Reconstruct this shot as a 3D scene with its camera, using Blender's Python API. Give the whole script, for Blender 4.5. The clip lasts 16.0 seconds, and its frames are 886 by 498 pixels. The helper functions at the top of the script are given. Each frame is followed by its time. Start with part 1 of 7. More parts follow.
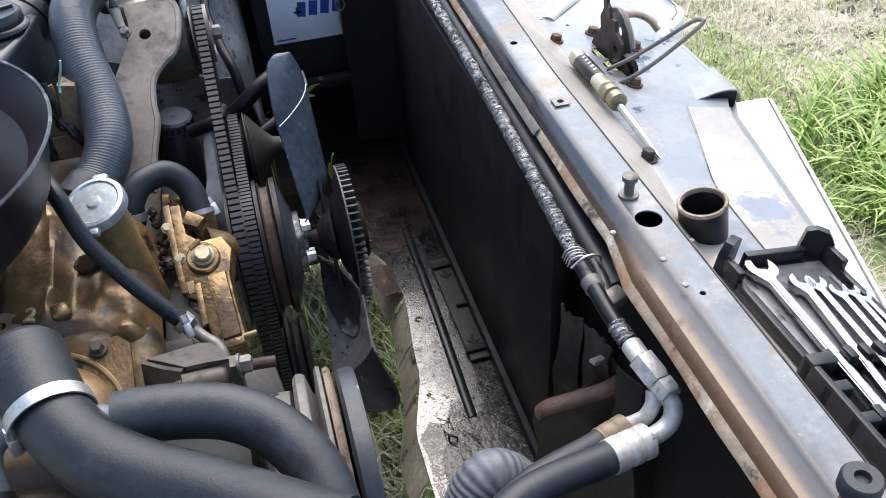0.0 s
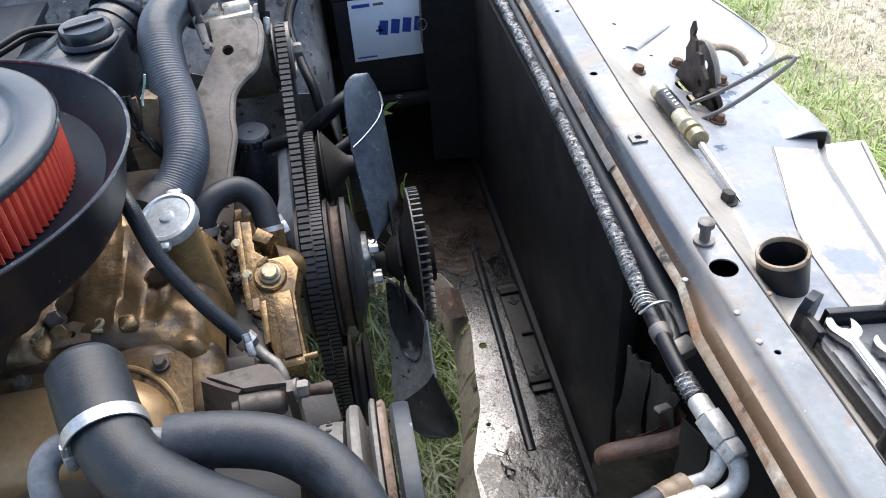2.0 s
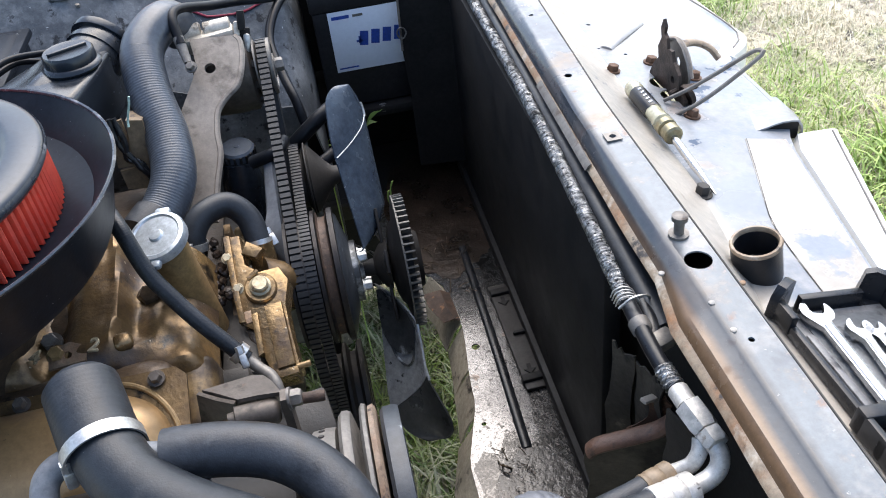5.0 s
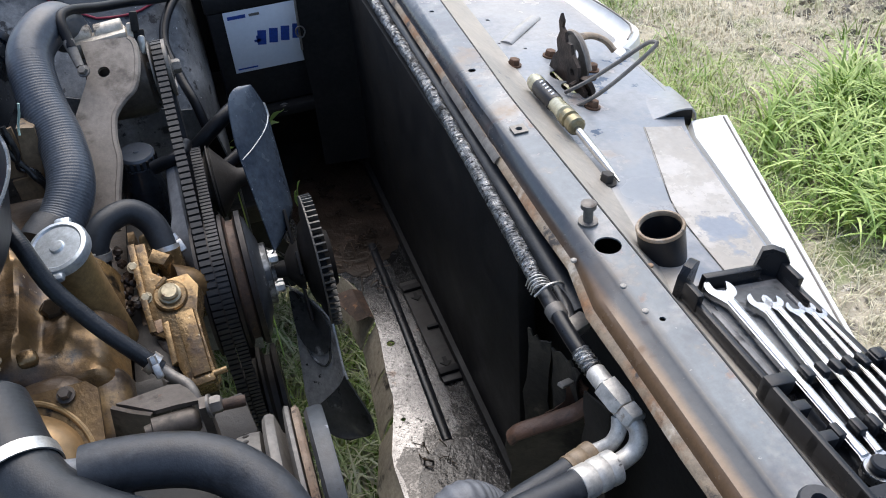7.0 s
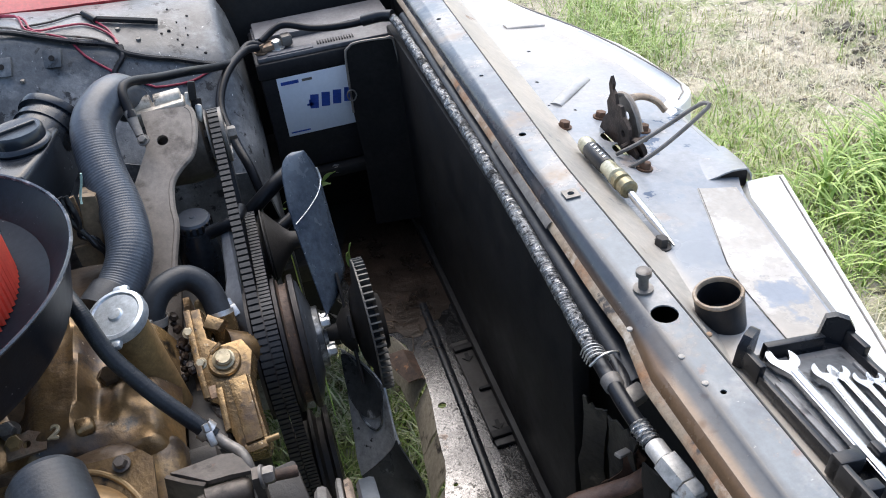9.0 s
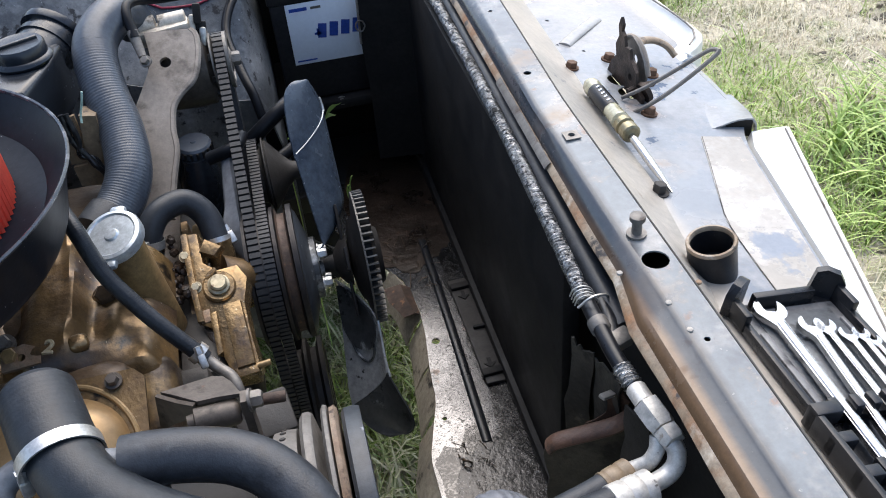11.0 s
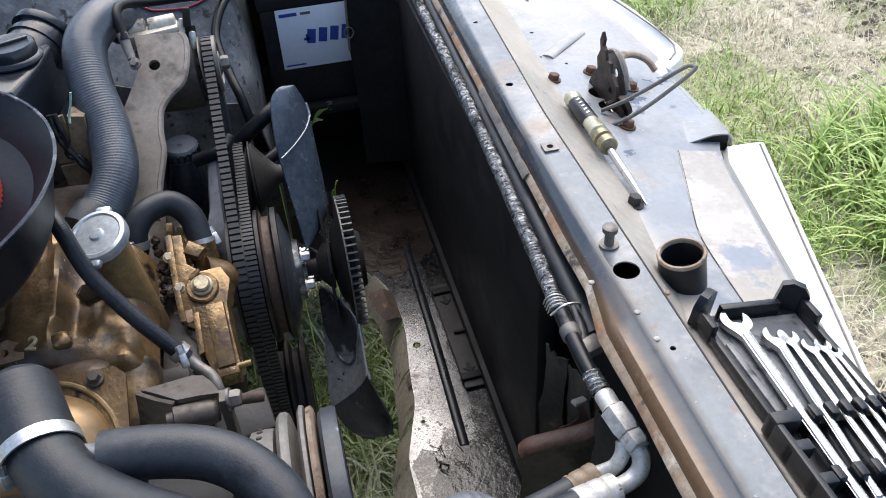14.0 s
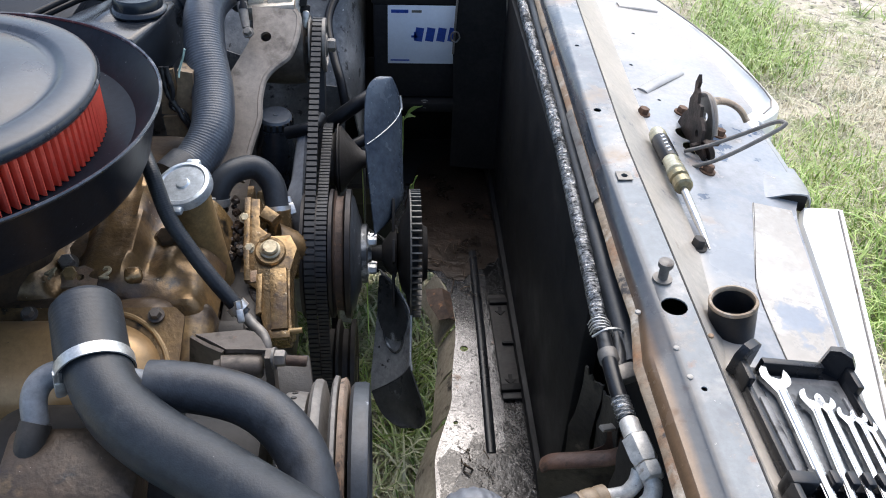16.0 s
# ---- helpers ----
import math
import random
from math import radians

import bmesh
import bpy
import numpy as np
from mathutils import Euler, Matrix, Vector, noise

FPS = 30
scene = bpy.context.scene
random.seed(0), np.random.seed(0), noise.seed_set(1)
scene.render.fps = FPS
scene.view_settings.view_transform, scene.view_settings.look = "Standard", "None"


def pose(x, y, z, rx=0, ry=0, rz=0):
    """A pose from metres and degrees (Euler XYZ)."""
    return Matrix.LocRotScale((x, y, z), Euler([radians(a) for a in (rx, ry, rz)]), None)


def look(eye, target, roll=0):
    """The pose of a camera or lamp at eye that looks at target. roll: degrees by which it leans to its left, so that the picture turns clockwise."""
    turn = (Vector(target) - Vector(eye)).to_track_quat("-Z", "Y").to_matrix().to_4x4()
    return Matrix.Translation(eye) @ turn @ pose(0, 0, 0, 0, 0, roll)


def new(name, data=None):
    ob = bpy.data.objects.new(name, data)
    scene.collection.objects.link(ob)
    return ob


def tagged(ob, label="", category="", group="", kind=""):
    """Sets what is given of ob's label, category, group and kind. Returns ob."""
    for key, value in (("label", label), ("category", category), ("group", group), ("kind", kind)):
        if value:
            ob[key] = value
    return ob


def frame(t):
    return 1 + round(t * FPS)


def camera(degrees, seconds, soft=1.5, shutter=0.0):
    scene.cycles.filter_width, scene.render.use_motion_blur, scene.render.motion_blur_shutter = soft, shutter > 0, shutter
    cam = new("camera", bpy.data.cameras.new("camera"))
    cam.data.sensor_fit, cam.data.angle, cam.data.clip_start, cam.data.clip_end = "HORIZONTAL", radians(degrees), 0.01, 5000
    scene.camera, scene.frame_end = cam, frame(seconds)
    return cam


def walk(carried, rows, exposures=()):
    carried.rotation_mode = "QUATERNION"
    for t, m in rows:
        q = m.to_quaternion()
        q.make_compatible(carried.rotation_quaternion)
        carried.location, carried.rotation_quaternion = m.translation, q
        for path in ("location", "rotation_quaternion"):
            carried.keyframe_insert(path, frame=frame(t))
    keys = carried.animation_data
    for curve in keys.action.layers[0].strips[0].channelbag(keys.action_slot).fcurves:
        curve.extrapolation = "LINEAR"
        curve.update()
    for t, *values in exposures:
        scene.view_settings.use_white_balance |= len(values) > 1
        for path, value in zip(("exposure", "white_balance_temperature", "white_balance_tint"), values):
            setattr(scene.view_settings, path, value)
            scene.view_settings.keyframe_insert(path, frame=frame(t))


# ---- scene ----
cam = camera(54.6, 16.0, soft=1.0)
PATH = [
    (0, (0.051, 0.007, 1.412), (0.388, 1.511, 0.137), -4.1),
    (0.5, (0.051, 0.024, 1.413), (0.387, 1.528, 0.138), -3.4),
    (1, (0.056, 0.027, 1.412), (0.346, 1.545, 0.143), -4.4),
    (1.5, (0.059, 0.028, 1.417), (0.279, 1.567, 0.159), -5.0),
    (2, (0.065, 0.029, 1.418), (0.238, 1.585, 0.174), -4.9),
    (2.5, (0.067, 0.029, 1.42), (0.204, 1.589, 0.175), -5.1),
    (3, (0.065, 0.026, 1.419), (0.175, 1.585, 0.172), -5.6),
    (3.2, (0.065, 0.026, 1.423), (0.159, 1.587, 0.175), -5.5),
    (5.3, (0.083, 0.005, 1.431), (0.315, 1.561, 0.195), -8.6),
    (5.5, (0.096, -0.002, 1.432), (0.484, 1.531, 0.207), -8.5),
    (6, (0.084, 0.0, 1.438), (0.605, 1.467, 0.182), -8.3),
    (6.5, (0.074, 0.008, 1.44), (0.583, 1.509, 0.222), -7.2),
    (7, (0.064, 0.011, 1.433), (0.461, 1.51, 0.17), -5.0),
    (7.5, (0.067, 0.014, 1.429), (0.379, 1.5, 0.127), -5.5),
    (8, (0.067, 0.019, 1.432), (0.325, 1.497, 0.109), -6.3),
    (8.5, (0.067, 0.023, 1.443), (0.359, 1.587, 0.232), -7.0),
    (9, (0.066, 0.024, 1.444), (0.382, 1.621, 0.283), -7.6),
    (9.5, (0.067, 0.022, 1.437), (0.334, 1.577, 0.208), -7.6),
    (9.7, (0.065, 0.024, 1.435), (0.32, 1.564, 0.184), -7.5),
    (11.8, (0.083, 0.012, 1.455), (0.348, 1.535, 0.186), -4.3),
    (12, (0.08, 0.01, 1.459), (0.324, 1.554, 0.211), -4.7),
    (12.5, (0.081, 0.006, 1.458), (0.297, 1.573, 0.234), -5.3),
    (13, (0.083, 0.006, 1.452), (0.343, 1.549, 0.206), -4.1),
    (13.5, (0.085, 0.005, 1.453), (0.367, 1.532, 0.193), -3.9),
    (14, (0.085, 0.003, 1.453), (0.379, 1.525, 0.189), -3.8),
    (14.5, (0.082, 0.002, 1.456), (0.383, 1.522, 0.193), -3.0),
    (15, (0.074, 0.004, 1.453), (0.362, 1.526, 0.188), -1.7),
    (15.5, (0.075, 0.005, 1.461), (0.309, 1.541, 0.202), -0.0),
    (16, (0.095, -0.027, 1.459), (0.222, 1.539, 0.221), 2.7),
]
walk(cam, [(t, look(eye, target, roll)) for t, eye, target, roll in PATH], exposures=[(t, ev, 6650, 10) for t, ev in ((0, 1.18), (0.5, 1.18), (1, 1.17), (1.5, 1.32), (2, 1.36), (3.2, 1.36), (5.3, 1.34), (5.5, 1.26), (6, 0.90), (6.5, 0.88), (7, 0.82), (7.5, 0.90), (8, 1.0), (8.5, 1.14), (9, 1.06), (9.5, 1.04), (12, 1.04), (13, 1.02), (15, 1.01), (16, 1.09))])


# ---------- world, sun, exposure ----------
SUN_ELEV, SUN_ROT = radians(57), radians(18)
world = bpy.data.worlds.new("sky")
scene.world = world
world.use_nodes = True
wn = world.node_tree
sky = wn.nodes.new("ShaderNodeTexSky")
sky.sky_type, sky.sun_disc = "NISHITA", False
sky.sun_elevation, sky.sun_rotation = SUN_ELEV, SUN_ROT
sky.air_density, sky.dust_density = 1.0, 2.2
wn.nodes["Background"].inputs["Strength"].default_value = 0.15
wn.links.new(sky.outputs[0], wn.nodes["Background"].inputs["Color"])
sun = new("sun", bpy.data.lights.new("sun", "SUN"))
sun.data.energy, sun.data.angle, sun.data.color = 1.7, radians(70), (1.0, 1.0, 1.0)
sun.matrix_basis = look((0, 0, 0), (-0.168, -0.518, -0.839))

# ---------- materials ----------


def nodes(name):
    m = bpy.data.materials.new(name)
    m.use_nodes = True
    t = m.node_tree
    return m, t, t.nodes["Principled BSDF"]


def add(t, kind, **inputs):
    n = t.nodes.new(kind)
    for key, value in inputs.items():
        n.inputs[key.replace("_", " ")].default_value = value
    return n


def noise_tex(t, scale, detail=5.0, rough=0.6, stretch=None):
    co = t.nodes.new("ShaderNodeTexCoord")
    n = add(t, "ShaderNodeTexNoise", Scale=scale, Detail=detail, Roughness=rough)
    if stretch:
        mp = t.nodes.new("ShaderNodeMapping")
        mp.inputs["Scale"].default_value = stretch
        t.links.new(co.outputs["Object"], mp.inputs["Vector"])
        t.links.new(mp.outputs[0], n.inputs["Vector"])
    else:
        t.links.new(co.outputs["Object"], n.inputs["Vector"])
    return n.outputs["Fac"]


def ramp(t, fac, lo, hi, a=0.0, b=1.0):
    n = add(t, "ShaderNodeMapRange", From_Min=lo, From_Max=hi, To_Min=a, To_Max=b)
    t.links.new(fac, n.inputs["Value"])
    return n.outputs[0]


def blend(t, fac, a, b):
    n = t.nodes.new("ShaderNodeMix")
    n.data_type = "RGBA"
    for socket, v in ((n.inputs[0], fac), (n.inputs[6], a), (n.inputs[7], b)):
        if isinstance(v, tuple):
            socket.default_value = (*v, 1)
        elif isinstance(v, (int, float)):
            socket.default_value = v
        else:
            t.links.new(v, socket)
    return n.outputs[2]


def surface(name, c1, c2=None, scale=30.0, rough=(0.4, 0.6), metal=0.0, bump=0.2, grain=400.0, patches=(), coat=0.0, spec=0.5, stretch=None, mott=0.28, lump=0.0, fade=()):
    """Two colours mixed by a coarse noise, spots of other colours (colour, scale, from, to, roughness), a fine grain in
    relief; fade: other colours blended in along an axis.
    """
    m, t, p = nodes(name)
    big = noise_tex(t, scale, stretch=stretch)
    fine = noise_tex(t, grain, 3.0)
    col = blend(t, ramp(t, big, 0.35, 0.68), c1, c2 or tuple(0.7 * v for v in c1))
    r = ramp(t, big, 0.3, 0.7, *rough)
    mt = None
    for colour, sc, lo, hi, pr in patches:
        f = ramp(t, noise_tex(t, sc, 7.0, 0.65), lo, hi)
        col = blend(t, f, col, colour)
        n = t.nodes.new("ShaderNodeMix")
        t.links.new(f, n.inputs[0]), t.links.new(r, n.inputs[2])
        n.inputs[3].default_value = pr
        r = n.outputs[0]
        if metal:
            k = t.nodes.new("ShaderNodeMix")
            t.links.new(f, k.inputs[0])
            k.inputs[2].default_value, k.inputs[3].default_value = metal, 0.1
            if mt:
                t.links.new(mt, k.inputs[2])
            mt = k.outputs[0]
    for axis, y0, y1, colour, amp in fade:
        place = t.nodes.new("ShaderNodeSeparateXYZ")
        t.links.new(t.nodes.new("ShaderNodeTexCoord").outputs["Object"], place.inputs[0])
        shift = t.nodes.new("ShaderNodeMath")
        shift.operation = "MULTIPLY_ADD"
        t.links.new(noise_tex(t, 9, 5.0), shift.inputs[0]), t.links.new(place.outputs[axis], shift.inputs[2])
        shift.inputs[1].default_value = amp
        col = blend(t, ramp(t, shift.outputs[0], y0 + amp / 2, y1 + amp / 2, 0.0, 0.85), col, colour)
    if mott:
        mix = t.nodes.new("ShaderNodeMix")
        mix.data_type, mix.blend_type = "RGBA", "MULTIPLY"
        mix.inputs[0].default_value = 1.0
        t.links.new(col, mix.inputs[6])
        t.links.new(ramp(t, noise_tex(t, 130, 6.0, 0.75), 0.32, 0.68, 1 - mott, 1 + mott), mix.inputs[7])
        col = mix.outputs[2]
    t.links.new(col, p.inputs["Base Color"]), t.links.new(r, p.inputs["Roughness"])
    p.inputs["Metallic"].default_value = metal
    if mt:
        t.links.new(mt, p.inputs["Metallic"])
    p.inputs["Coat Weight"].default_value, p.inputs["Specular IOR Level"].default_value = coat, spec
    if bump:
        b1 = add(t, "ShaderNodeBump", Strength=bump, Distance=0.001)
        t.links.new(fine, b1.inputs["Height"])
        b2 = add(t, "ShaderNodeBump", Strength=bump, Distance=0.004)
        t.links.new(big, b2.inputs["Height"]), t.links.new(b1.outputs[0], b2.inputs["Normal"])
        out = b2.outputs[0]
        if lump:
            b3 = add(t, "ShaderNodeBump", Strength=lump, Distance=0.004)
            t.links.new(noise_tex(t, 75, 4.0, 0.6), b3.inputs["Height"]), t.links.new(out, b3.inputs["Normal"])
            out = b3.outputs[0]
        t.links.new(out, p.inputs["Normal"])
    return m


RUST = (0.22, 0.085, 0.03)
# Dark X fade: navy paint, with the dark bay's reflection put into the colour.
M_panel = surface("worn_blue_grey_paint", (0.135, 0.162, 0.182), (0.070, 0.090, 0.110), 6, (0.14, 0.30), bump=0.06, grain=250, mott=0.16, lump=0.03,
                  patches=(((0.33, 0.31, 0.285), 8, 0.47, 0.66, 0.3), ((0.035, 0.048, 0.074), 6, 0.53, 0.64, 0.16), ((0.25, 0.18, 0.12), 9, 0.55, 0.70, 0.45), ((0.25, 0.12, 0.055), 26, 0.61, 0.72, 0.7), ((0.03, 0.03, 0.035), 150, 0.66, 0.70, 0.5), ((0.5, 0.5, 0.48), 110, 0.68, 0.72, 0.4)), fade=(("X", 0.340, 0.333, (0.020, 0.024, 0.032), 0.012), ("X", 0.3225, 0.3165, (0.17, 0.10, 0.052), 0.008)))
M_shelf = surface("worn_beige_grey_paint", (0.30, 0.315, 0.33), (0.21, 0.228, 0.25), 4, (0.16, 0.30), bump=0.05, grain=250, mott=0.10, lump=0.03,
                  patches=(((0.42, 0.385, 0.34), 5, 0.50, 0.64, 0.3), ((0.145, 0.17, 0.205), 5, 0.52, 0.64, 0.2), ((0.085, 0.115, 0.165), 7, 0.600, 0.615, 0.14), ((0.35, 0.25, 0.165), 10, 0.59, 0.74, 0.5), ((0.08, 0.07, 0.06), 130, 0.68, 0.71, 0.6)), fade=(("Y", 0.96, 1.20, (0.42, 0.385, 0.34), 0.30), ("X", 0.428, 0.412, (0.40, 0.355, 0.30), 0.020)))
M_flake = surface("flaking_beige_paint", (0.40, 0.36, 0.305), (0.31, 0.285, 0.25), 6, (0.18, 0.32), bump=0.06, grain=250, mott=0.12, lump=0.03,
                  patches=(((0.47, 0.44, 0.40), 9, 0.52, 0.62, 0.3), ((0.32, 0.225, 0.14), 12, 0.58, 0.70, 0.5), ((0.24, 0.26, 0.29), 6, 0.565, 0.59, 0.14)))
M_bracket = surface("brown_grey_steel", (0.30, 0.26, 0.22), (0.17, 0.145, 0.12), 10, (0.4, 0.55), metal=0.25, bump=0.15, mott=0.18,
                    patches=(((0.055, 0.042, 0.034), 14, 0.55, 0.70, 0.7), ((0.32, 0.29, 0.25), 9, 0.62, 0.74, 0.5)))
M_fin = surface("dirty_fins", (0.15, 0.145, 0.13), (0.06, 0.055, 0.05), 60, (0.45, 0.65), metal=0.4, bump=0.2)
M_tan = surface("worn_primer", (0.40, 0.36, 0.31), (0.29, 0.275, 0.25), 9, (0.3, 0.45), bump=0.08, mott=0.15,
                patches=(((0.46, 0.42, 0.37), 12, 0.54, 0.68, 0.4), ((0.20, 0.115, 0.065), 22, 0.63, 0.74, 0.8), ((0.07, 0.085, 0.11), 14, 0.64, 0.69, 0.4)))
M_lip = surface("rusting_lip", (0.30, 0.235, 0.165), (0.20, 0.135, 0.08), 14, (0.4, 0.6), bump=0.2, lump=0.2, mott=0.3,
                patches=(((0.24, 0.115, 0.05), 12, 0.50, 0.62, 0.7), ((0.05, 0.042, 0.038), 30, 0.60, 0.66, 0.6), ((0.48, 0.42, 0.34), 16, 0.57, 0.66, 0.45)))
M_white = surface("white_body_paint", (0.82, 0.82, 0.80), (0.74, 0.73, 0.69), 6, (0.25, 0.4), bump=0.02, coat=0.3, mott=0.04)
M_black = surface("black_paint", (0.012, 0.012, 0.0125), (0.021, 0.019, 0.0175), 16, (0.45, 0.65), bump=0.1, spec=0.16,
                  patches=(((0.025, 0.018, 0.013), 12, 0.62, 0.72, 0.8),))
M_blade = surface("fan_blue_black_paint", (0.034, 0.046, 0.066), (0.060, 0.078, 0.100), 25, (0.16, 0.32), bump=0.1, grain=200,
                  patches=(((0.17, 0.20, 0.23), 42, 0.63, 0.7, 0.5), ((0.4, 0.42, 0.44), 160, 0.69, 0.72, 0.5)))
M_bladegrey = surface("fan_dusty_grey", (0.085, 0.088, 0.088), (0.035, 0.037, 0.039), 16, (0.22, 0.42), bump=0.12, metal=0.3,
                      patches=(((0.42, 0.43, 0.43), 22, 0.58, 0.70, 0.5), ((0.006, 0.006, 0.006), 40, 0.60, 0.64, 0.4)))
M_bladelight = surface("fan_bare_grey", (0.42, 0.42, 0.41), (0.20, 0.20, 0.20), 14, (0.25, 0.42), bump=0.12, metal=0.25,
                       patches=(((0.12, 0.12, 0.12), 20, 0.58, 0.70, 0.5), ((0.008, 0.008, 0.008), 60, 0.63, 0.66, 0.4)))
M_plastic = surface("black_plastic", (0.009, 0.010, 0.012), (0.016, 0.017, 0.020), 20, (0.22, 0.38), bump=0.12, grain=900, spec=0.35,
                    patches=(((0.08, 0.085, 0.09), 70, 0.67, 0.76, 0.6), ((0.25, 0.25, 0.25), 330, 0.71, 0.73, 0.6)))
M_rubber = surface("rubber_hose", (0.022, 0.025, 0.031), (0.034, 0.039, 0.046), 10, (0.38, 0.55), bump=0.2, grain=500, lump=0.06, spec=0.4,
                   patches=(((0.075, 0.08, 0.085), 24, 0.57, 0.74, 0.7), ((0.010, 0.011, 0.013), 17, 0.58, 0.68, 0.4), ((0.22, 0.22, 0.22), 300, 0.70, 0.73, 0.7)))
M_rubber_dark = surface("black_hose_rubber", (0.012, 0.015, 0.019), (0.022, 0.026, 0.032), 9, (0.34, 0.5), bump=0.2, grain=500, lump=0.06, spec=0.35,
                        patches=(((0.036, 0.04, 0.045), 22, 0.56, 0.74, 0.7), ((0.2, 0.2, 0.2), 260, 0.71, 0.74, 0.7)))
M_corr = surface("ribbed_hose_rubber", (0.036, 0.045, 0.060), (0.056, 0.068, 0.085), 14, (0.28, 0.42), bump=0.08, grain=700,
                 patches=(((0.09, 0.10, 0.115), 30, 0.62, 0.72, 0.6),))
M_belt = surface("belt_rubber", (0.012, 0.013, 0.015), (0.026, 0.026, 0.028), 25, (0.5, 0.7), bump=0.15, grain=800)
M_gold = surface("gold_engine_paint", (0.29, 0.19, 0.088), (0.13, 0.082, 0.039), 20, (0.14, 0.32), metal=0.6, bump=0.35, grain=260, lump=0.18, mott=0.35,
                 patches=(((0.050, 0.030, 0.017), 24, 0.50, 0.64, 0.4), ((0.36, 0.16, 0.045), 34, 0.65, 0.72, 0.6), ((0.60, 0.52, 0.38), 100, 0.64, 0.70, 0.4), ((0.02, 0.014, 0.01), 80, 0.62, 0.67, 0.4)))
M_casting = surface("oily_gold_casting", (0.23, 0.145, 0.062), (0.070, 0.045, 0.027), 11, (0.24, 0.45), metal=0.5, bump=0.35, grain=240, lump=0.2,
                    patches=(((0.045, 0.027, 0.017), 17, 0.50, 0.64, 0.4), ((0.010, 0.008, 0.006), 30, 0.57, 0.66, 0.3), ((0.30, 0.10, 0.03), 28, 0.66, 0.72, 0.6), ((0.60, 0.52, 0.38), 120, 0.67, 0.71, 0.4)))
M_pale = surface("pale_gold_bolt", (0.52, 0.45, 0.31), (0.38, 0.31, 0.19), 60, (0.3, 0.45), metal=0.5, bump=0.2,
                 patches=(((0.15, 0.09, 0.05), 90, 0.6, 0.66, 0.5),))
M_cable = surface("black_cable", (0.007, 0.008, 0.010), (0.012, 0.013, 0.016), 30, (0.28, 0.4), bump=0.1, grain=600, spec=0.16)
M_res = surface("glossy_black_moulding", (0.010, 0.013, 0.018), (0.019, 0.024, 0.031), 12, (0.16, 0.30), bump=0.06, grain=500,
                patches=(((0.10, 0.11, 0.12), 50, 0.66, 0.74, 0.6), ((0.4, 0.42, 0.44), 260, 0.71, 0.73, 0.5)))
M_brown = surface("oily_brown_casting", (0.105, 0.070, 0.043), (0.040, 0.029, 0.021), 14, (0.26, 0.5), metal=0.3, bump=0.3, grain=220, lump=0.2,
                  patches=(((0.22, 0.145, 0.065), 13, 0.57, 0.70, 0.4), ((0.010, 0.008, 0.007), 34, 0.58, 0.66, 0.3), ((0.45, 0.40, 0.33), 130, 0.69, 0.72, 0.4)))
M_tangold = surface("tan_gold_tube", (0.29, 0.195, 0.085), (0.19, 0.125, 0.06), 18, (0.3, 0.45), metal=0.35, bump=0.12,
                    patches=(((0.07, 0.045, 0.03), 30, 0.62, 0.72, 0.5),))
M_greymetal = surface("dusty_grey_metal", (0.20, 0.185, 0.165), (0.13, 0.12, 0.11), 18, (0.45, 0.6), metal=0.35, bump=0.15,
                      patches=(((0.08, 0.055, 0.04), 26, 0.6, 0.68, 0.7),))
M_alu = surface("dull_aluminium", (0.58, 0.57, 0.54), (0.44, 0.43, 0.40), 40, (0.38, 0.55), metal=0.7, bump=0.15,
                patches=(((0.22, 0.17, 0.12), 45, 0.62, 0.68, 0.6),))
M_cast = surface("pale_cast_alloy", (0.58, 0.53, 0.45), (0.42, 0.38, 0.32), 16, (0.4, 0.55), metal=0.3, bump=0.2,
                 patches=(((0.12, 0.10, 0.08), 24, 0.60, 0.68, 0.6),))
M_green = surface("green_cap_plastic", (0.012, 0.045, 0.034), (0.008, 0.03, 0.024), 20, (0.3, 0.4), bump=0.05)
M_mount = surface("dusty_brown_steel", (0.105, 0.088, 0.074), (0.060, 0.050, 0.042), 14, (0.4, 0.6), metal=0.3, bump=0.2,
                  patches=(((0.03, 0.024, 0.02), 22, 0.57, 0.66, 0.7), ((0.20, 0.17, 0.14), 12, 0.60, 0.72, 0.5), ((0.15, 0.06, 0.03), 30, 0.64, 0.7, 0.8)))
M_coil = surface("tan_coil_case", (0.24, 0.175, 0.11), (0.15, 0.11, 0.07), 18, (0.4, 0.55), bump=0.1, patches=(((0.04, 0.03, 0.025), 40, 0.6, 0.68, 0.6),))
M_pipe = surface("weathered_aluminium_pipe", (0.60, 0.58, 0.54), (0.44, 0.42, 0.385), 30, (0.38, 0.55), metal=0.35, bump=0.2,
                 patches=(((0.22, 0.17, 0.12), 40, 0.60, 0.68, 0.6), ((0.10, 0.09, 0.08), 90, 0.64, 0.70, 0.6)))
M_cover = surface("gold_cover_paint", (0.34, 0.215, 0.10), (0.25, 0.155, 0.07), 7, (0.28, 0.42), metal=0.45, bump=0.12, grain=260, mott=0.16,
                  patches=(((0.13, 0.08, 0.045), 9, 0.56, 0.74, 0.45), ((0.05, 0.03, 0.02), 50, 0.66, 0.70, 0.5), ((0.55, 0.45, 0.3), 110, 0.68, 0.72, 0.4)))
M_greyrub = surface("grey_rubber", (0.15, 0.16, 0.175), (0.09, 0.097, 0.11), 18, (0.4, 0.55), bump=0.1)
M_grease = surface("thick_dark_grease", (0.012, 0.009, 0.007), (0.034, 0.021, 0.014), 18, (0.2, 0.45), bump=0.5, grain=200, lump=0.4, spec=0.3,
                  patches=(((0.06, 0.03, 0.017), 20, 0.64, 0.74, 0.7),))
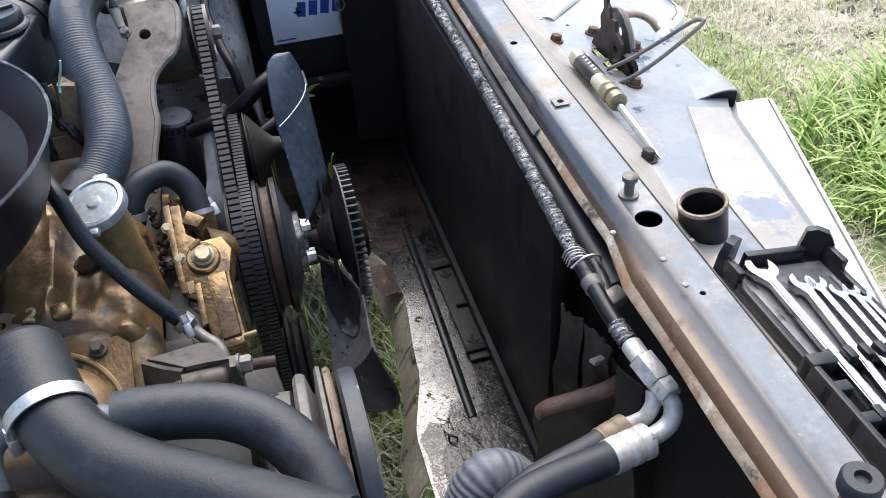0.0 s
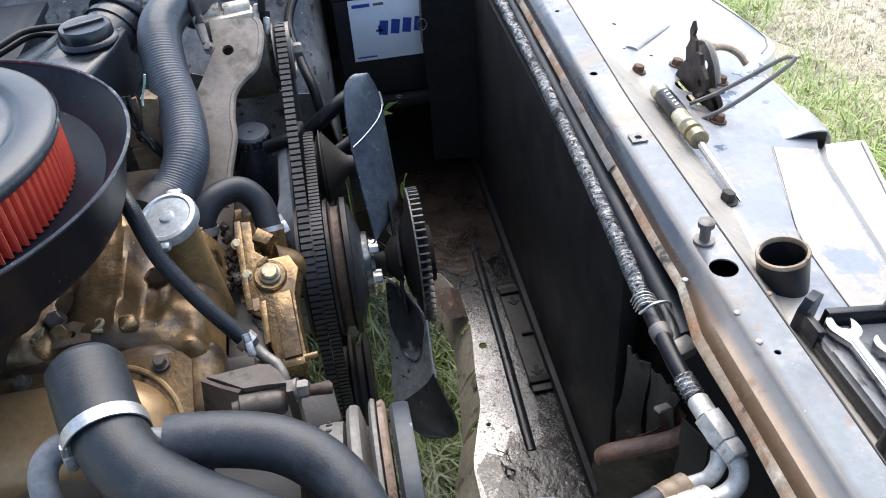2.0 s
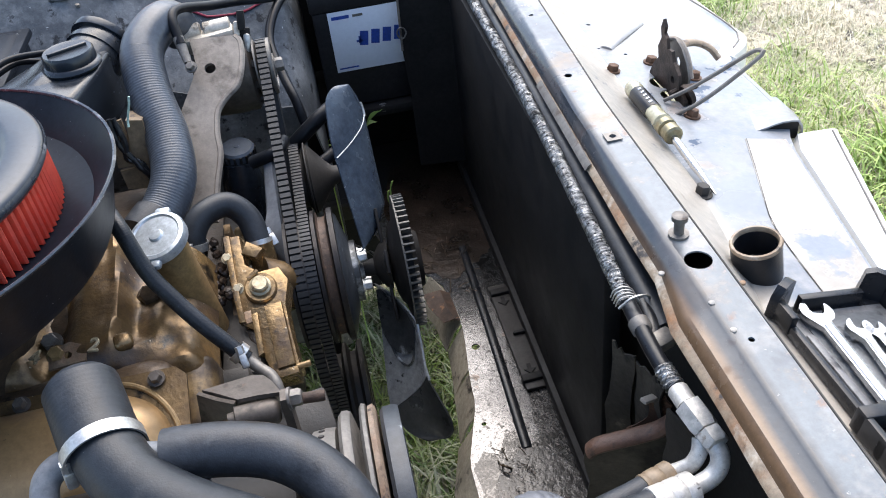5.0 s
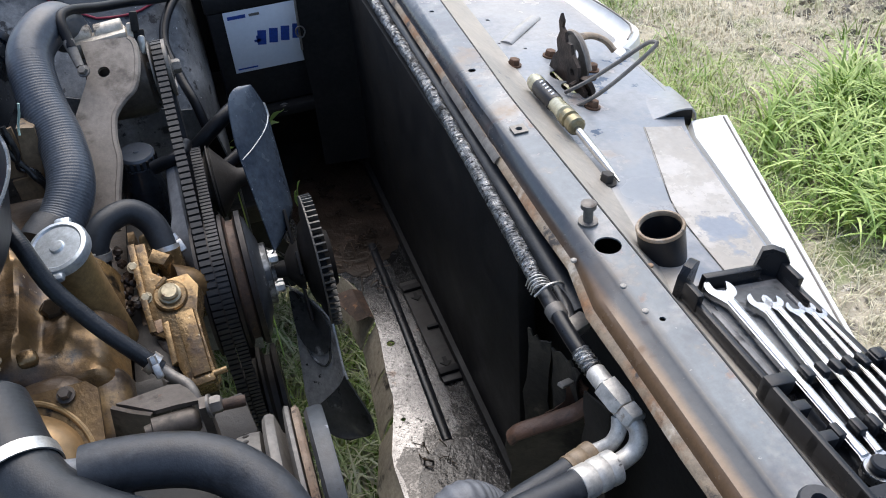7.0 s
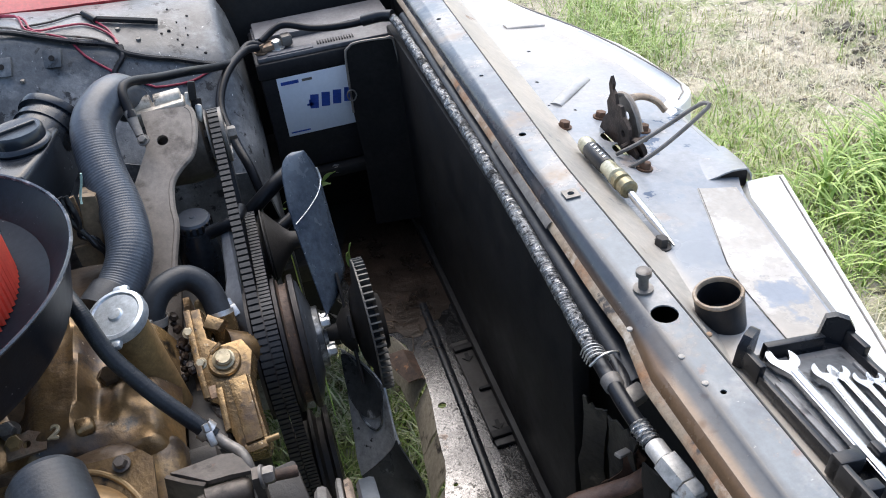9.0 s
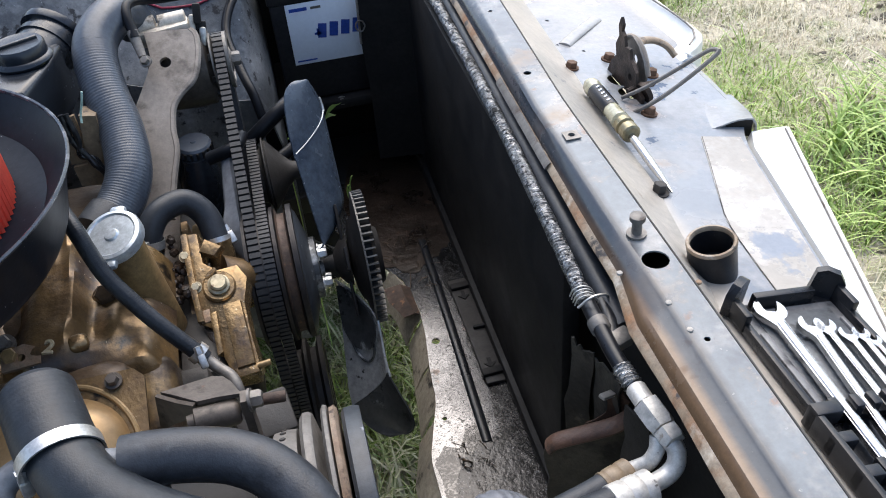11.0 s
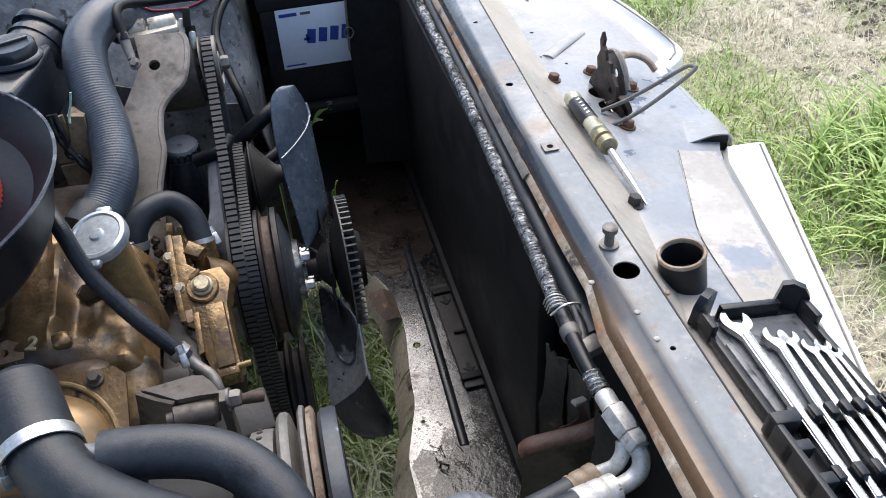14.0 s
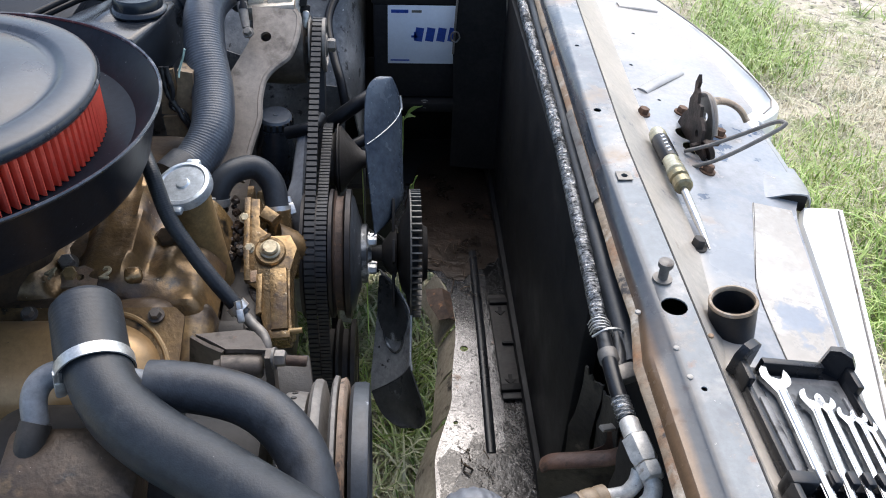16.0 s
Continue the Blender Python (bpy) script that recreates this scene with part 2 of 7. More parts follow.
M_rustflap = surface("rust_red_sheet", (0.115, 0.062, 0.040), (0.060, 0.030, 0.020), 24, (0.45, 0.7), bump=0.3, lump=0.3, patches=(((0.40, 0.33, 0.26), 20, 0.60, 0.70, 0.6), ((0.03, 0.022, 0.018), 30, 0.57, 0.66, 0.7)))
M_flap = surface("dark_dusty_flap", (0.070, 0.062, 0.049), (0.034, 0.030, 0.025), 14, (0.6, 0.8), bump=0.2, lump=0.4,
                 patches=(((0.012, 0.011, 0.010), 20, 0.55, 0.66, 0.8), ((0.13, 0.115, 0.09), 30, 0.64, 0.7, 0.8)))
M_zinc = surface("zinc_plate", (0.60, 0.60, 0.58), (0.45, 0.45, 0.44), 50, (0.3, 0.45), metal=0.8, bump=0.05)
M_chrome = surface("chrome_vanadium", (0.58, 0.58, 0.575), (0.46, 0.46, 0.455), 60, (0.18, 0.30), metal=1.0, bump=0.03, mott=0.06)
M_cap = surface("worn_zinc_cap", (0.55, 0.59, 0.62), (0.42, 0.46, 0.49), 45, (0.3, 0.45), metal=0.65, bump=0.06,
                patches=(((0.25, 0.22, 0.18), 60, 0.64, 0.7, 0.7),))
M_latch = surface("dark_rusted_steel", (0.045, 0.028, 0.02), (0.02, 0.016, 0.014), 50, (0.5, 0.75), metal=0.3, bump=0.3)
M_groove = surface("worn_brown_groove", (0.026, 0.021, 0.019), (0.017, 0.016, 0.016), 40, (0.4, 0.6), metal=0.5, bump=0.2)
M_rustdark = surface("dark_rusty_rim", (0.085, 0.048, 0.03), (0.035, 0.025, 0.02), 60, (0.6, 0.85), bump=0.4, patches=(((0.22, 0.11, 0.05), 70, 0.6, 0.68, 0.8),))
M_rusty = surface("flaking_rusty_ring", (0.25, 0.19, 0.14), (0.14, 0.08, 0.045), 30, (0.5, 0.75), bump=0.4, patches=(((0.05, 0.035, 0.028), 60, 0.58, 0.64, 0.7),))
M_scuffed = surface("scuffed_blue_grey_plate", (0.038, 0.044, 0.052), (0.022, 0.026, 0.031), 20, (0.35, 0.5), bump=0.15, patches=(((0.012, 0.012, 0.014), 40, 0.62, 0.65, 0.5), ((0.25, 0.26, 0.28), 60, 0.66, 0.70, 0.5)))
M_rust = surface("rust", (0.13, 0.062, 0.032), (0.07, 0.038, 0.022), 60, (0.6, 0.85), bump=0.4, patches=(((0.22, 0.11, 0.05), 90, 0.62, 0.7, 0.8),))
M_dark = surface("dark_grime", (0.02, 0.018, 0.016), (0.035, 0.03, 0.026), 20, (0.5, 0.8), bump=0.3)
M_red = surface("red_filter_paper", (0.80, 0.13, 0.075), (0.70, 0.10, 0.06), 25, (0.6, 0.8), bump=0.05, mott=0.1)
M_redpaint = surface("red_body_paint", (0.45, 0.03, 0.035), (0.36, 0.025, 0.03), 8, (0.25, 0.35), bump=0.02, coat=0.3)
M_filterlid = surface("glossy_black_enamel", (0.020, 0.026, 0.036), (0.036, 0.045, 0.058), 9, (0.24, 0.38), bump=0.05, grain=300, spec=0.45,
                      patches=(((0.16, 0.17, 0.18), 50, 0.67, 0.74, 0.6), ((0.35, 0.35, 0.35), 240, 0.70, 0.73, 0.6)))
M_rim = surface("worn_rolled_rim", (0.030, 0.037, 0.048), (0.055, 0.065, 0.080), 30, (0.2, 0.35), bump=0.1, patches=(((0.30, 0.31, 0.33), 28, 0.58, 0.72, 0.4),))
M_airpan = surface("black_pan_enamel", (0.007, 0.0095, 0.015), (0.013, 0.017, 0.024), 9, (0.30, 0.46), bump=0.06, grain=300, spec=0.08,
                   patches=(((0.10, 0.11, 0.12), 45, 0.66, 0.74, 0.6), ((0.34, 0.35, 0.36), 190, 0.69, 0.72, 0.5)))
M_fender = surface("grey_undercoat_sheet", (0.115, 0.122, 0.128), (0.036, 0.040, 0.044), 8, (0.26, 0.42), bump=0.2, lump=0.3,
                   patches=(((0.22, 0.23, 0.235), 9, 0.50, 0.68, 0.5), ((0.012, 0.013, 0.015), 40, 0.58, 0.64, 0.5), ((0.50, 0.51, 0.51), 120, 0.66, 0.70, 0.5)))
M_batt = surface("battery_case", (0.016, 0.016, 0.018), (0.024, 0.023, 0.024), 20, (0.35, 0.5), bump=0.05, spec=0.2)
M_battlid = surface("dusty_battery_lid", (0.085, 0.083, 0.09), (0.15, 0.147, 0.15), 18, (0.45, 0.6), bump=0.05)
M_label = surface("white_label", (0.80, 0.83, 0.87), (0.74, 0.77, 0.82), 6, (0.3, 0.4), bump=0.0, mott=0.04)
M_blue = surface("blue_print", (0.015, 0.07, 0.36), (0.015, 0.06, 0.30), 10, (0.35, 0.45), bump=0.0)
M_foil = surface("crinkled_foil", (0.60, 0.60, 0.59), (0.03, 0.03, 0.03), 90, (0.2, 0.45), metal=0.85, bump=0.9, grain=420,
                 patches=(((0.012, 0.012, 0.012), 190, 0.56, 0.62, 0.5), ((0.012, 0.012, 0.012), 30, 0.54, 0.62, 0.5)), stretch=(1.0, 6.0, 1.0))
M_pan = surface("greasy_pan_steel", (0.175, 0.175, 0.177), (0.100, 0.100, 0.102), 9, (0.15, 0.27), metal=0.8, bump=0.18, grain=300,
                patches=(((0.012, 0.012, 0.012), 300, 0.555, 0.60, 0.2), ((0.010, 0.010, 0.010), 90, 0.58, 0.63, 0.2), ((0.14, 0.075, 0.04), 14, 0.60, 0.72, 0.5)))
M_panoil = surface("oil_spattered_pan_steel", (0.120, 0.119, 0.119), (0.065, 0.064, 0.064), 12, (0.14, 0.26), metal=0.8, bump=0.3, grain=300,
                   patches=(((0.008, 0.008, 0.008), 300, 0.47, 0.52, 0.2), ((0.006, 0.006, 0.006), 50, 0.50, 0.58, 0.2)))
M_panwet = surface("wet_black_oil", (0.014, 0.013, 0.013), (0.030, 0.028, 0.026), 16, (0.14, 0.30), bump=0.5, grain=220, lump=0.3,
                   patches=(((0.22, 0.22, 0.22), 240, 0.60, 0.63, 0.25),))
M_baffle = surface("dusty_rubber_baffle", (0.42, 0.37, 0.29), (0.28, 0.245, 0.19), 14, (0.5, 0.7), bump=0.2, lump=0.3,
                   patches=(((0.03, 0.026, 0.022), 22, 0.57, 0.66, 0.8), ((0.26, 0.23, 0.18), 30, 0.64, 0.7, 0.8)))
M_brass = surface("dull_brass", (0.30, 0.26, 0.155), (0.19, 0.165, 0.10), 60, (0.25, 0.4), metal=0.7, bump=0.1)
M_clear = surface("yellowed_handle", (0.44, 0.42, 0.29), (0.33, 0.31, 0.20), 50, (0.15, 0.3), bump=0.02, coat=0.5)
M_redwire = surface("red_wire", (0.30, 0.02, 0.05), (0.24, 0.02, 0.04), 30, (0.4, 0.5), bump=0.0)
M_traydust = surface("dusty_grey_plastic", (0.20, 0.20, 0.20), (0.11, 0.11, 0.115), 22, (0.3, 0.5), bump=0.1, patches=(((0.03, 0.03, 0.033), 45, 0.58, 0.66, 0.4),))
M_tapewire = surface("pale_green_wire", (0.42, 0.58, 0.50), (0.34, 0.48, 0.42), 30, (0.4, 0.5), bump=0.0)
M_copper = surface("corroded_copper", (0.30, 0.19, 0.12), (0.22, 0.17, 0.12), 80, (0.4, 0.6), metal=0.5, bump=0.3)


def leaf_material(name, greens, dry_lo, dry_hi):
    m, t, p = nodes(name)
    geo = t.nodes.new("ShaderNodeNewGeometry")
    pos = add(t, "ShaderNodeTexNoise", Scale=1.7, Detail=4.0)
    t.links.new(geo.outputs["Position"], pos.inputs["Vector"])
    rnd = geo.outputs["Random Per Island"]
    green = blend(t, rnd, *greens)
    dry = blend(t, rnd, (0.80, 0.74, 0.56), (0.52, 0.46, 0.31))
    s = t.nodes.new("ShaderNodeMath")
    s.operation = "MULTIPLY_ADD"
    t.links.new(rnd, s.inputs[0]), t.links.new(pos.outputs["Fac"], s.inputs[2])
    s.inputs[1].default_value = 0.28
    t.links.new(blend(t, ramp(t, s.outputs[0], dry_lo, dry_hi), green, dry), p.inputs["Base Color"])
    p.inputs["Roughness"].default_value = 0.5
    p.inputs["Transmission Weight"].default_value = 0.0
    return m


M_clod = surface("dark_soil_clods", (0.24, 0.21, 0.17), (0.12, 0.105, 0.085), 14, (0.85, 0.95), bump=0.6, grain=120, lump=0.5)
M_grass = leaf_material("grass_blades", ((0.27, 0.36, 0.07), (0.56, 0.60, 0.20)), 0.44, 0.64)
M_tall = leaf_material("tall_green_grass", ((0.17, 0.29, 0.045), (0.50, 0.62, 0.19)), 0.74, 1.0)
M_ground = surface("dry_soil", (0.56, 0.50, 0.40), (0.36, 0.32, 0.235), 9, (0.8, 0.95), bump=0.6, grain=120,
                   patches=(((0.20, 0.25, 0.09), 5, 0.50, 0.62, 0.9), ((0.085, 0.075, 0.06), 22, 0.54, 0.62, 0.9), ((0.72, 0.68, 0.60), 45, 0.60, 0.66, 0.9), ((0.10, 0.09, 0.075), 7, 0.58, 0.68, 0.9)))


# ---------- shapes ----------


def thing(name, label, category, base=(0, 0, 0), group=""):
    ob = new(name)
    ob.location = base
    return tagged(ob, label, category, group)


def part(name, bm, material, parent=None, label="", smooth=True):
    """Links a bmesh, drawn in world metres, as one mesh object under a thing or a part."""
    me = bpy.data.meshes.new(name)
    bmesh.ops.recalc_face_normals(bm, faces=bm.faces)
    bm.to_mesh(me)
    bm.free()
    me.materials.append(material)
    ob = new(name, me)
    if smooth:
        me.shade_smooth()
        me.set_sharp_from_angle(angle=radians(38))
    if parent:
        ob.parent = parent
        ob.matrix_parent_inverse = Matrix.Translation(-parent.location)
    if label:
        ob["label"] = label
    return ob


def frame_of(axis, up=(0, 0, 1)):
    """A turn whose z is the axis."""
    z = Vector(axis).normalized()
    u = Vector(up)
    if abs(z.dot(u)) > 0.95:
        u = Vector((0, 1, 0))
    x = u.cross(z).normalized()
    return Matrix((x, z.cross(x), z)).transposed().to_4x4()


def box(size, at, turn=(0, 0, 0), bevel=0.002, bm=None, seg=2):
    bm = bm or bmesh.new()
    made = bmesh.ops.create_cube(bm, size=1.0, matrix=pose(*at, *turn) @ Matrix.Diagonal((*size, 1)))["verts"]
    if bevel:
        edges = list({e for v in made for e in v.link_edges})
        bmesh.ops.bevel(bm, geom=edges, offset=bevel, segments=seg, profile=0.5, affect="EDGES")
    return bm


def lathe(profile, at, axis=(0, 0, 1), seg=32, bm=None, cap=True):
    """Turns (radius, height) rows round an axis; closes the ends where the radius is above nought."""
    bm = bm or bmesh.new()
    m = Matrix.Translation(at) @ frame_of(axis)
    rings = []
    for r, h in profile:
        if r < 1e-6:
            rings.append([bm.verts.new(m @ Vector((0, 0, h)))])
        else:
            rings.append([bm.verts.new(m @ Vector((r * math.cos(2 * math.pi * k / seg), r * math.sin(2 * math.pi * k / seg), h))) for k in range(seg)])
    for a, b in zip(rings, rings[1:]):
        for k in range(seg):
            n = (k + 1) % seg
            if len(a) == 1 and len(b) > 1:
                bm.faces.new((a[0], b[k], b[n]))
            elif len(b) == 1 and len(a) > 1:
                bm.faces.new((a[k], a[n], b[0]))
            elif len(a) > 1:
                bm.faces.new((a[k], a[n], b[n], b[k]))
    for ring in (rings[0], rings[-1]):
        if cap and len(ring) > 2 and profile[0] != profile[-1]:
            bm.faces.new(ring)
    return bm


def spline(points, n):
    """n + 1 points on a smooth line through the given ones, evenly spaced."""
    p = [Vector(q) for q in points]
    p = [2 * p[0] - p[1]] + p + [2 * p[-1] - p[-2]]
    fine = []
    for a, b, c, d in zip(p, p[1:], p[2:], p[3:]):
        for k in range(24):
            s = k / 24
            fine.append(0.5 * ((2 * b) + (c - a) * s + (2 * a - 5 * b + 4 * c - d) * s * s + (3 * b - a - 3 * c + d) * s**3))
    fine.append(p[-2])
    run = [0.0]
    for a, b in zip(fine, fine[1:]):
        run.append(run[-1] + (b - a).length)
    out, k = [], 0
    for j in range(n + 1):
        want = run[-1] * j / n
        while k < len(run) - 2 and run[k + 1] < want:
            k += 1
        s = (want - run[k]) / max(run[k + 1] - run[k], 1e-9)
        out.append(fine[k].lerp(fine[k + 1], min(max(s, 0), 1)))
    return out, run[-1]


def tube(points, r, n=40, seg=16, bm=None, caps=True, rough=0.0, oval=1.0):
    """A round bar or hose along a smooth line; r: a radius, or a function of the metres along and the angle."""
    bm = bm or bmesh.new()
    line, length = spline(points, n)
    tangent = [(line[min(j + 1, n)] - line[max(j - 1, 0)]).normalized() for j in range(n + 1)]
    side = frame_of(tangent[0]).col[0].to_3d()
    rings = []
    for j, (c, t) in enumerate(zip(line, tangent)):
        side = (side - t * side.dot(t)).normalized()
        other = t.cross(side)
        ring = []
        for k in range(seg):
            a = 2 * math.pi * k / seg
            rad = r(length * j / n, a) if callable(r) else r
            rad += rough * (random.random() - 0.5)
            ring.append(bm.verts.new(c + rad * (math.cos(a) * side + oval * math.sin(a) * other)))
        rings.append(ring)
    for a, b in zip(rings, rings[1:]):
        for k in range(seg):
            bm.faces.new((a[k], a[(k + 1) % seg], b[(k + 1) % seg], b[k]))
    if caps:
        bm.faces.new(rings[0]), bm.faces.new(rings[-1][::-1])
    return bm


def sheet(outline, holes, thick, m, bm=None, bevel=0.0):
    """A plate from an outline in its own x and y, with real holes [(x, y, radius)], thickened below."""
    bm = bm or bmesh.new()
    loops = [[Vector((x, y, 0)) for x, y in outline]]
    for x, y, r in holes:
        loops.append([Vector((x + r * math.cos(a * math.pi / 8), y + r * math.sin(a * math.pi / 8), 0)) for a in range(16)])
    edges = []
    for loop in loops:
        vs = [bm.verts.new(v) for v in loop]
        edges += [bm.edges.new((a, b)) for a, b in zip(vs, vs[1:] + vs[:1])]
    fill = bmesh.ops.triangle_fill(bm, edges=edges, use_beauty=True)
    faces = [f for f in fill["geom"] if isinstance(f, bmesh.types.BMFace)]
    for f in faces:
        f.normal_update()
        if f.normal.z < 0:
            f.normal_flip()
    ext = bmesh.ops.extrude_face_region(bm, geom=faces, use_keep_orig=True)["geom"]
    low = [v for v in ext if isinstance(v, bmesh.types.BMVert)]
    bmesh.ops.translate(bm, verts=low, vec=(0, 0, -thick))
    bmesh.ops.transform(bm, matrix=m, verts=bm.verts)
    return bm


def grid(rows, thick=0.0, bm=None):
    """A sheet through rows of points, thickened along its normals."""
    bm = bm or bmesh.new()
    vs = [[bm.verts.new(p) for p in row] for row in rows]
    for a, b in zip(vs, vs[1:]):
        for k in range(len(a) - 1):
            bm.faces.new((a[k], a[k + 1], b[k + 1], b[k]))
    if thick:
        bmesh.ops.recalc_face_normals(bm, faces=bm.faces)
        bmesh.ops.solidify(bm, geom=bm.faces[:], thickness=thick)
    return bm


def hexhead(at, axis, r, h, bm=None, washer=0.0):
    """A hexagon bolt head with a chamfered crown and a washer."""
    bm = lathe([(r, 0), (r, h * 0.8), (r * 0.82, h), (0, h)], at, axis, 6, bm)
    if washer:
        lathe([(washer, -0.0015), (washer, 0.001), (r * 0.9, 0.0012)], at, axis, 20, bm)
    return bm


def clamp_band(points, r, width, name, parent, screw, screw_axis):
    """A hose clamp: a thin band with its worm screw housing."""
    a, b = Vector(points[0]), Vector(points[1])
    axis = (b - a).normalized()
    ob = part(name, lathe([(r, -width / 2), (r + 0.0015, -width / 2), (r + 0.0015, width / 2), (r, width / 2), (r, -width / 2)], (a + b) / 2, axis, 36), M_zinc, parent, "shiny worm-drive hose clamp")
    bm = box((width * 0.9, 0.016, 0.008), (0, 0, 0), bevel=0.002)
    lathe([(0.0045, 0), (0.0045, 0.008), (0, 0.009)], (0, 0.008, 0), (0, 1, 0), 6, bm)
    bmesh.ops.transform(bm, matrix=Matrix.Translation(screw) @ frame_of(screw_axis), verts=bm.verts)
    part("clamp_screw", bm, M_zinc, ob)
    return ob

# ---------- ground ----------
gb = bmesh.new()
GN = 90


def ground_z(x, y):
    far = min(1.0, max(0.0, (math.hypot(x - 0.5, y - 0.9) - 4) / 6))
    return 0.035 * (noise.noise((x * 1.3, y * 1.3, 0.0)) + 0.5 * noise.noise((x * 4.1, y * 4.1, 3.0))) * (1 - far)


xs = [math.copysign(abs(s) ** 3.2, s) * 900 + 0.8 for s in np.linspace(-1, 1, GN)]
part("ground", grid([[(x, y + 0.6, ground_z(x, y + 0.6)) for y in xs] for x in xs]), M_ground)
tagged(bpy.data.objects["ground"], "dry soil with straw and patchy grass", "ground", kind="structure")


def blades(name, count, area, height, width, material, label, lean=0.5, keep=None):
    """Many separate grass blades, each a bent, tapered strip."""
    rng = np.random.default_rng(5)
    (x0, x1), (y0, y1) = area
    verts, faces = [], []
    while len(faces) < count * 3:
        x, y = rng.uniform(x0, x1), rng.uniform(y0, y1)
        if keep and not keep(x, y, rng):
            continue
        h, w, a = height * rng.uniform(0.45, 1.25), width * rng.uniform(0.6, 1.3), rng.uniform(0, 6.283)
        d = Vector((math.cos(a), math.sin(a), 0))
        s = Vector((-d.y, d.x, 0)) * w
        z = ground_z(x, y) - 0.01
        out = lean * h * rng.uniform(0.3, 1.6)
        p0 = Vector((x, y, z))
        up, fall = rng.uniform(0.7, 1.0), rng.uniform(-0.35, 0.45)
        p1 = p0 + Vector((0, 0, 0.42 * h * up)) + d * out * 0.22
        p2 = p1 + Vector((0, 0, 0.36 * h * up)) + d * out * 0.40
        p3 = p2 + Vector((0, 0, 0.22 * h * fall)) + d * out * 0.62
        n = len(verts)
        verts += [p0 - s * 0.7, p0 + s * 0.7, p1 - s, p1 + s, p2 - s * 0.55, p2 + s * 0.55, p3]
        faces += [(n, n + 1, n + 3, n + 2), (n + 2, n + 3, n + 5, n + 4), (n + 4, n + 5, n + 6)]
    me = bpy.data.meshes.new(name)
    me.from_pydata([tuple(v) for v in verts], [], faces)
    me.materials.append(material)
    return tagged(new(name, me), label, "grass", kind="stuff")


def patchy(x, y, rng):
    return noise.noise((x * 1.1, y * 1.1, 7.0)) + 0.5 * noise.noise((x * 3.0, y * 3.0, 2.0)) > rng.uniform(-0.85, 0.35)


def clump(x, y, rng):
    return math.hypot((x - 1.92) / 0.46, (y - 1.58) / 0.44) < rng.uniform(0.15, 1.1)


blades("short_grass", 110000, ((0.7, 4.4), (0.5, 6.0)), 0.055, 0.0016, M_grass, "short patchy grass and dry straw on soil", 0.9, patchy)
rng = np.random.default_rng(8)
verts, faces = [], []
for tuft in range(1250):
    x, y = rng.uniform(1.3, 2.6), rng.uniform(0.95, 2.2)
    if not clump(x, y, rng):
        continue
    for b in range(15):
        a, h, w = rng.uniform(0, 6.283), rng.uniform(0.10, 0.23), rng.uniform(0.0026, 0.0060)
        d, out = Vector((math.cos(a), math.sin(a), 0)), rng.uniform(0.35, 1.15)
        side = Vector((-d.y, d.x, 0)) * w
        base = Vector((x + rng.normal(0, 0.018), y + rng.normal(0, 0.018), ground_z(x, y) - 0.01))
        n, droop = len(verts), rng.uniform(0.15, 0.75)
        for k in range(6):
            u = k / 6
            c = base + d * (h * out * u ** 1.5) + Vector((0, 0, h * (u - droop * u ** 3)))
            verts += [c - side * (1 - 0.75 * u * u), c + side * (1 - 0.75 * u * u)]
        verts.append(base + d * (h * out) + Vector((0, 0, h * (1 - droop))))
        faces += [(n + 2 * k, n + 2 * k + 1, n + 2 * k + 3, n + 2 * k + 2) for k in range(5)] + [(n + 10, n + 11, n + 12)]
for tuft in range(620):
    x, y = rng.uniform(1.2, 4.2), rng.uniform(1.4, 5.6)
    if noise.noise((x * 0.9, y * 0.9, 5.0)) < rng.uniform(-0.3, 0.35):
        continue
    for b in range(13):
        a, h, w = rng.uniform(0, 6.283), rng.uniform(0.05, 0.13), rng.uniform(0.0015, 0.0034)
        d, out = Vector((math.cos(a), math.sin(a), 0)), rng.uniform(0.2, 0.9)
        side = Vector((-d.y, d.x, 0)) * w
        base = Vector((x + rng.normal(0, 0.022), y + rng.normal(0, 0.022), ground_z(x, y) - 0.01))
        n, droop = len(verts), rng.uniform(0.05, 0.5)
        for k in range(6):
            u = k / 6
            c = base + d * (h * out * u ** 1.5) + Vector((0, 0, h * (u - droop * u ** 3)))
            verts += [c - side * (1 - 0.75 * u * u), c + side * (1 - 0.75 * u * u)]
        verts.append(base + d * (h * out) + Vector((0, 0, h * (1 - droop))))
        faces += [(n + 2 * k, n + 2 * k + 1, n + 2 * k + 3, n + 2 * k + 2) for k in range(5)] + [(n + 10, n + 11, n + 12)]
me = bpy.data.meshes.new("tall_grass")
me.from_pydata([tuple(v) for v in verts], [], faces)
me.materials.append(M_tall)
tagged(new("tall_grass", me), "clump of tall bright green grass", "grass", kind="stuff")


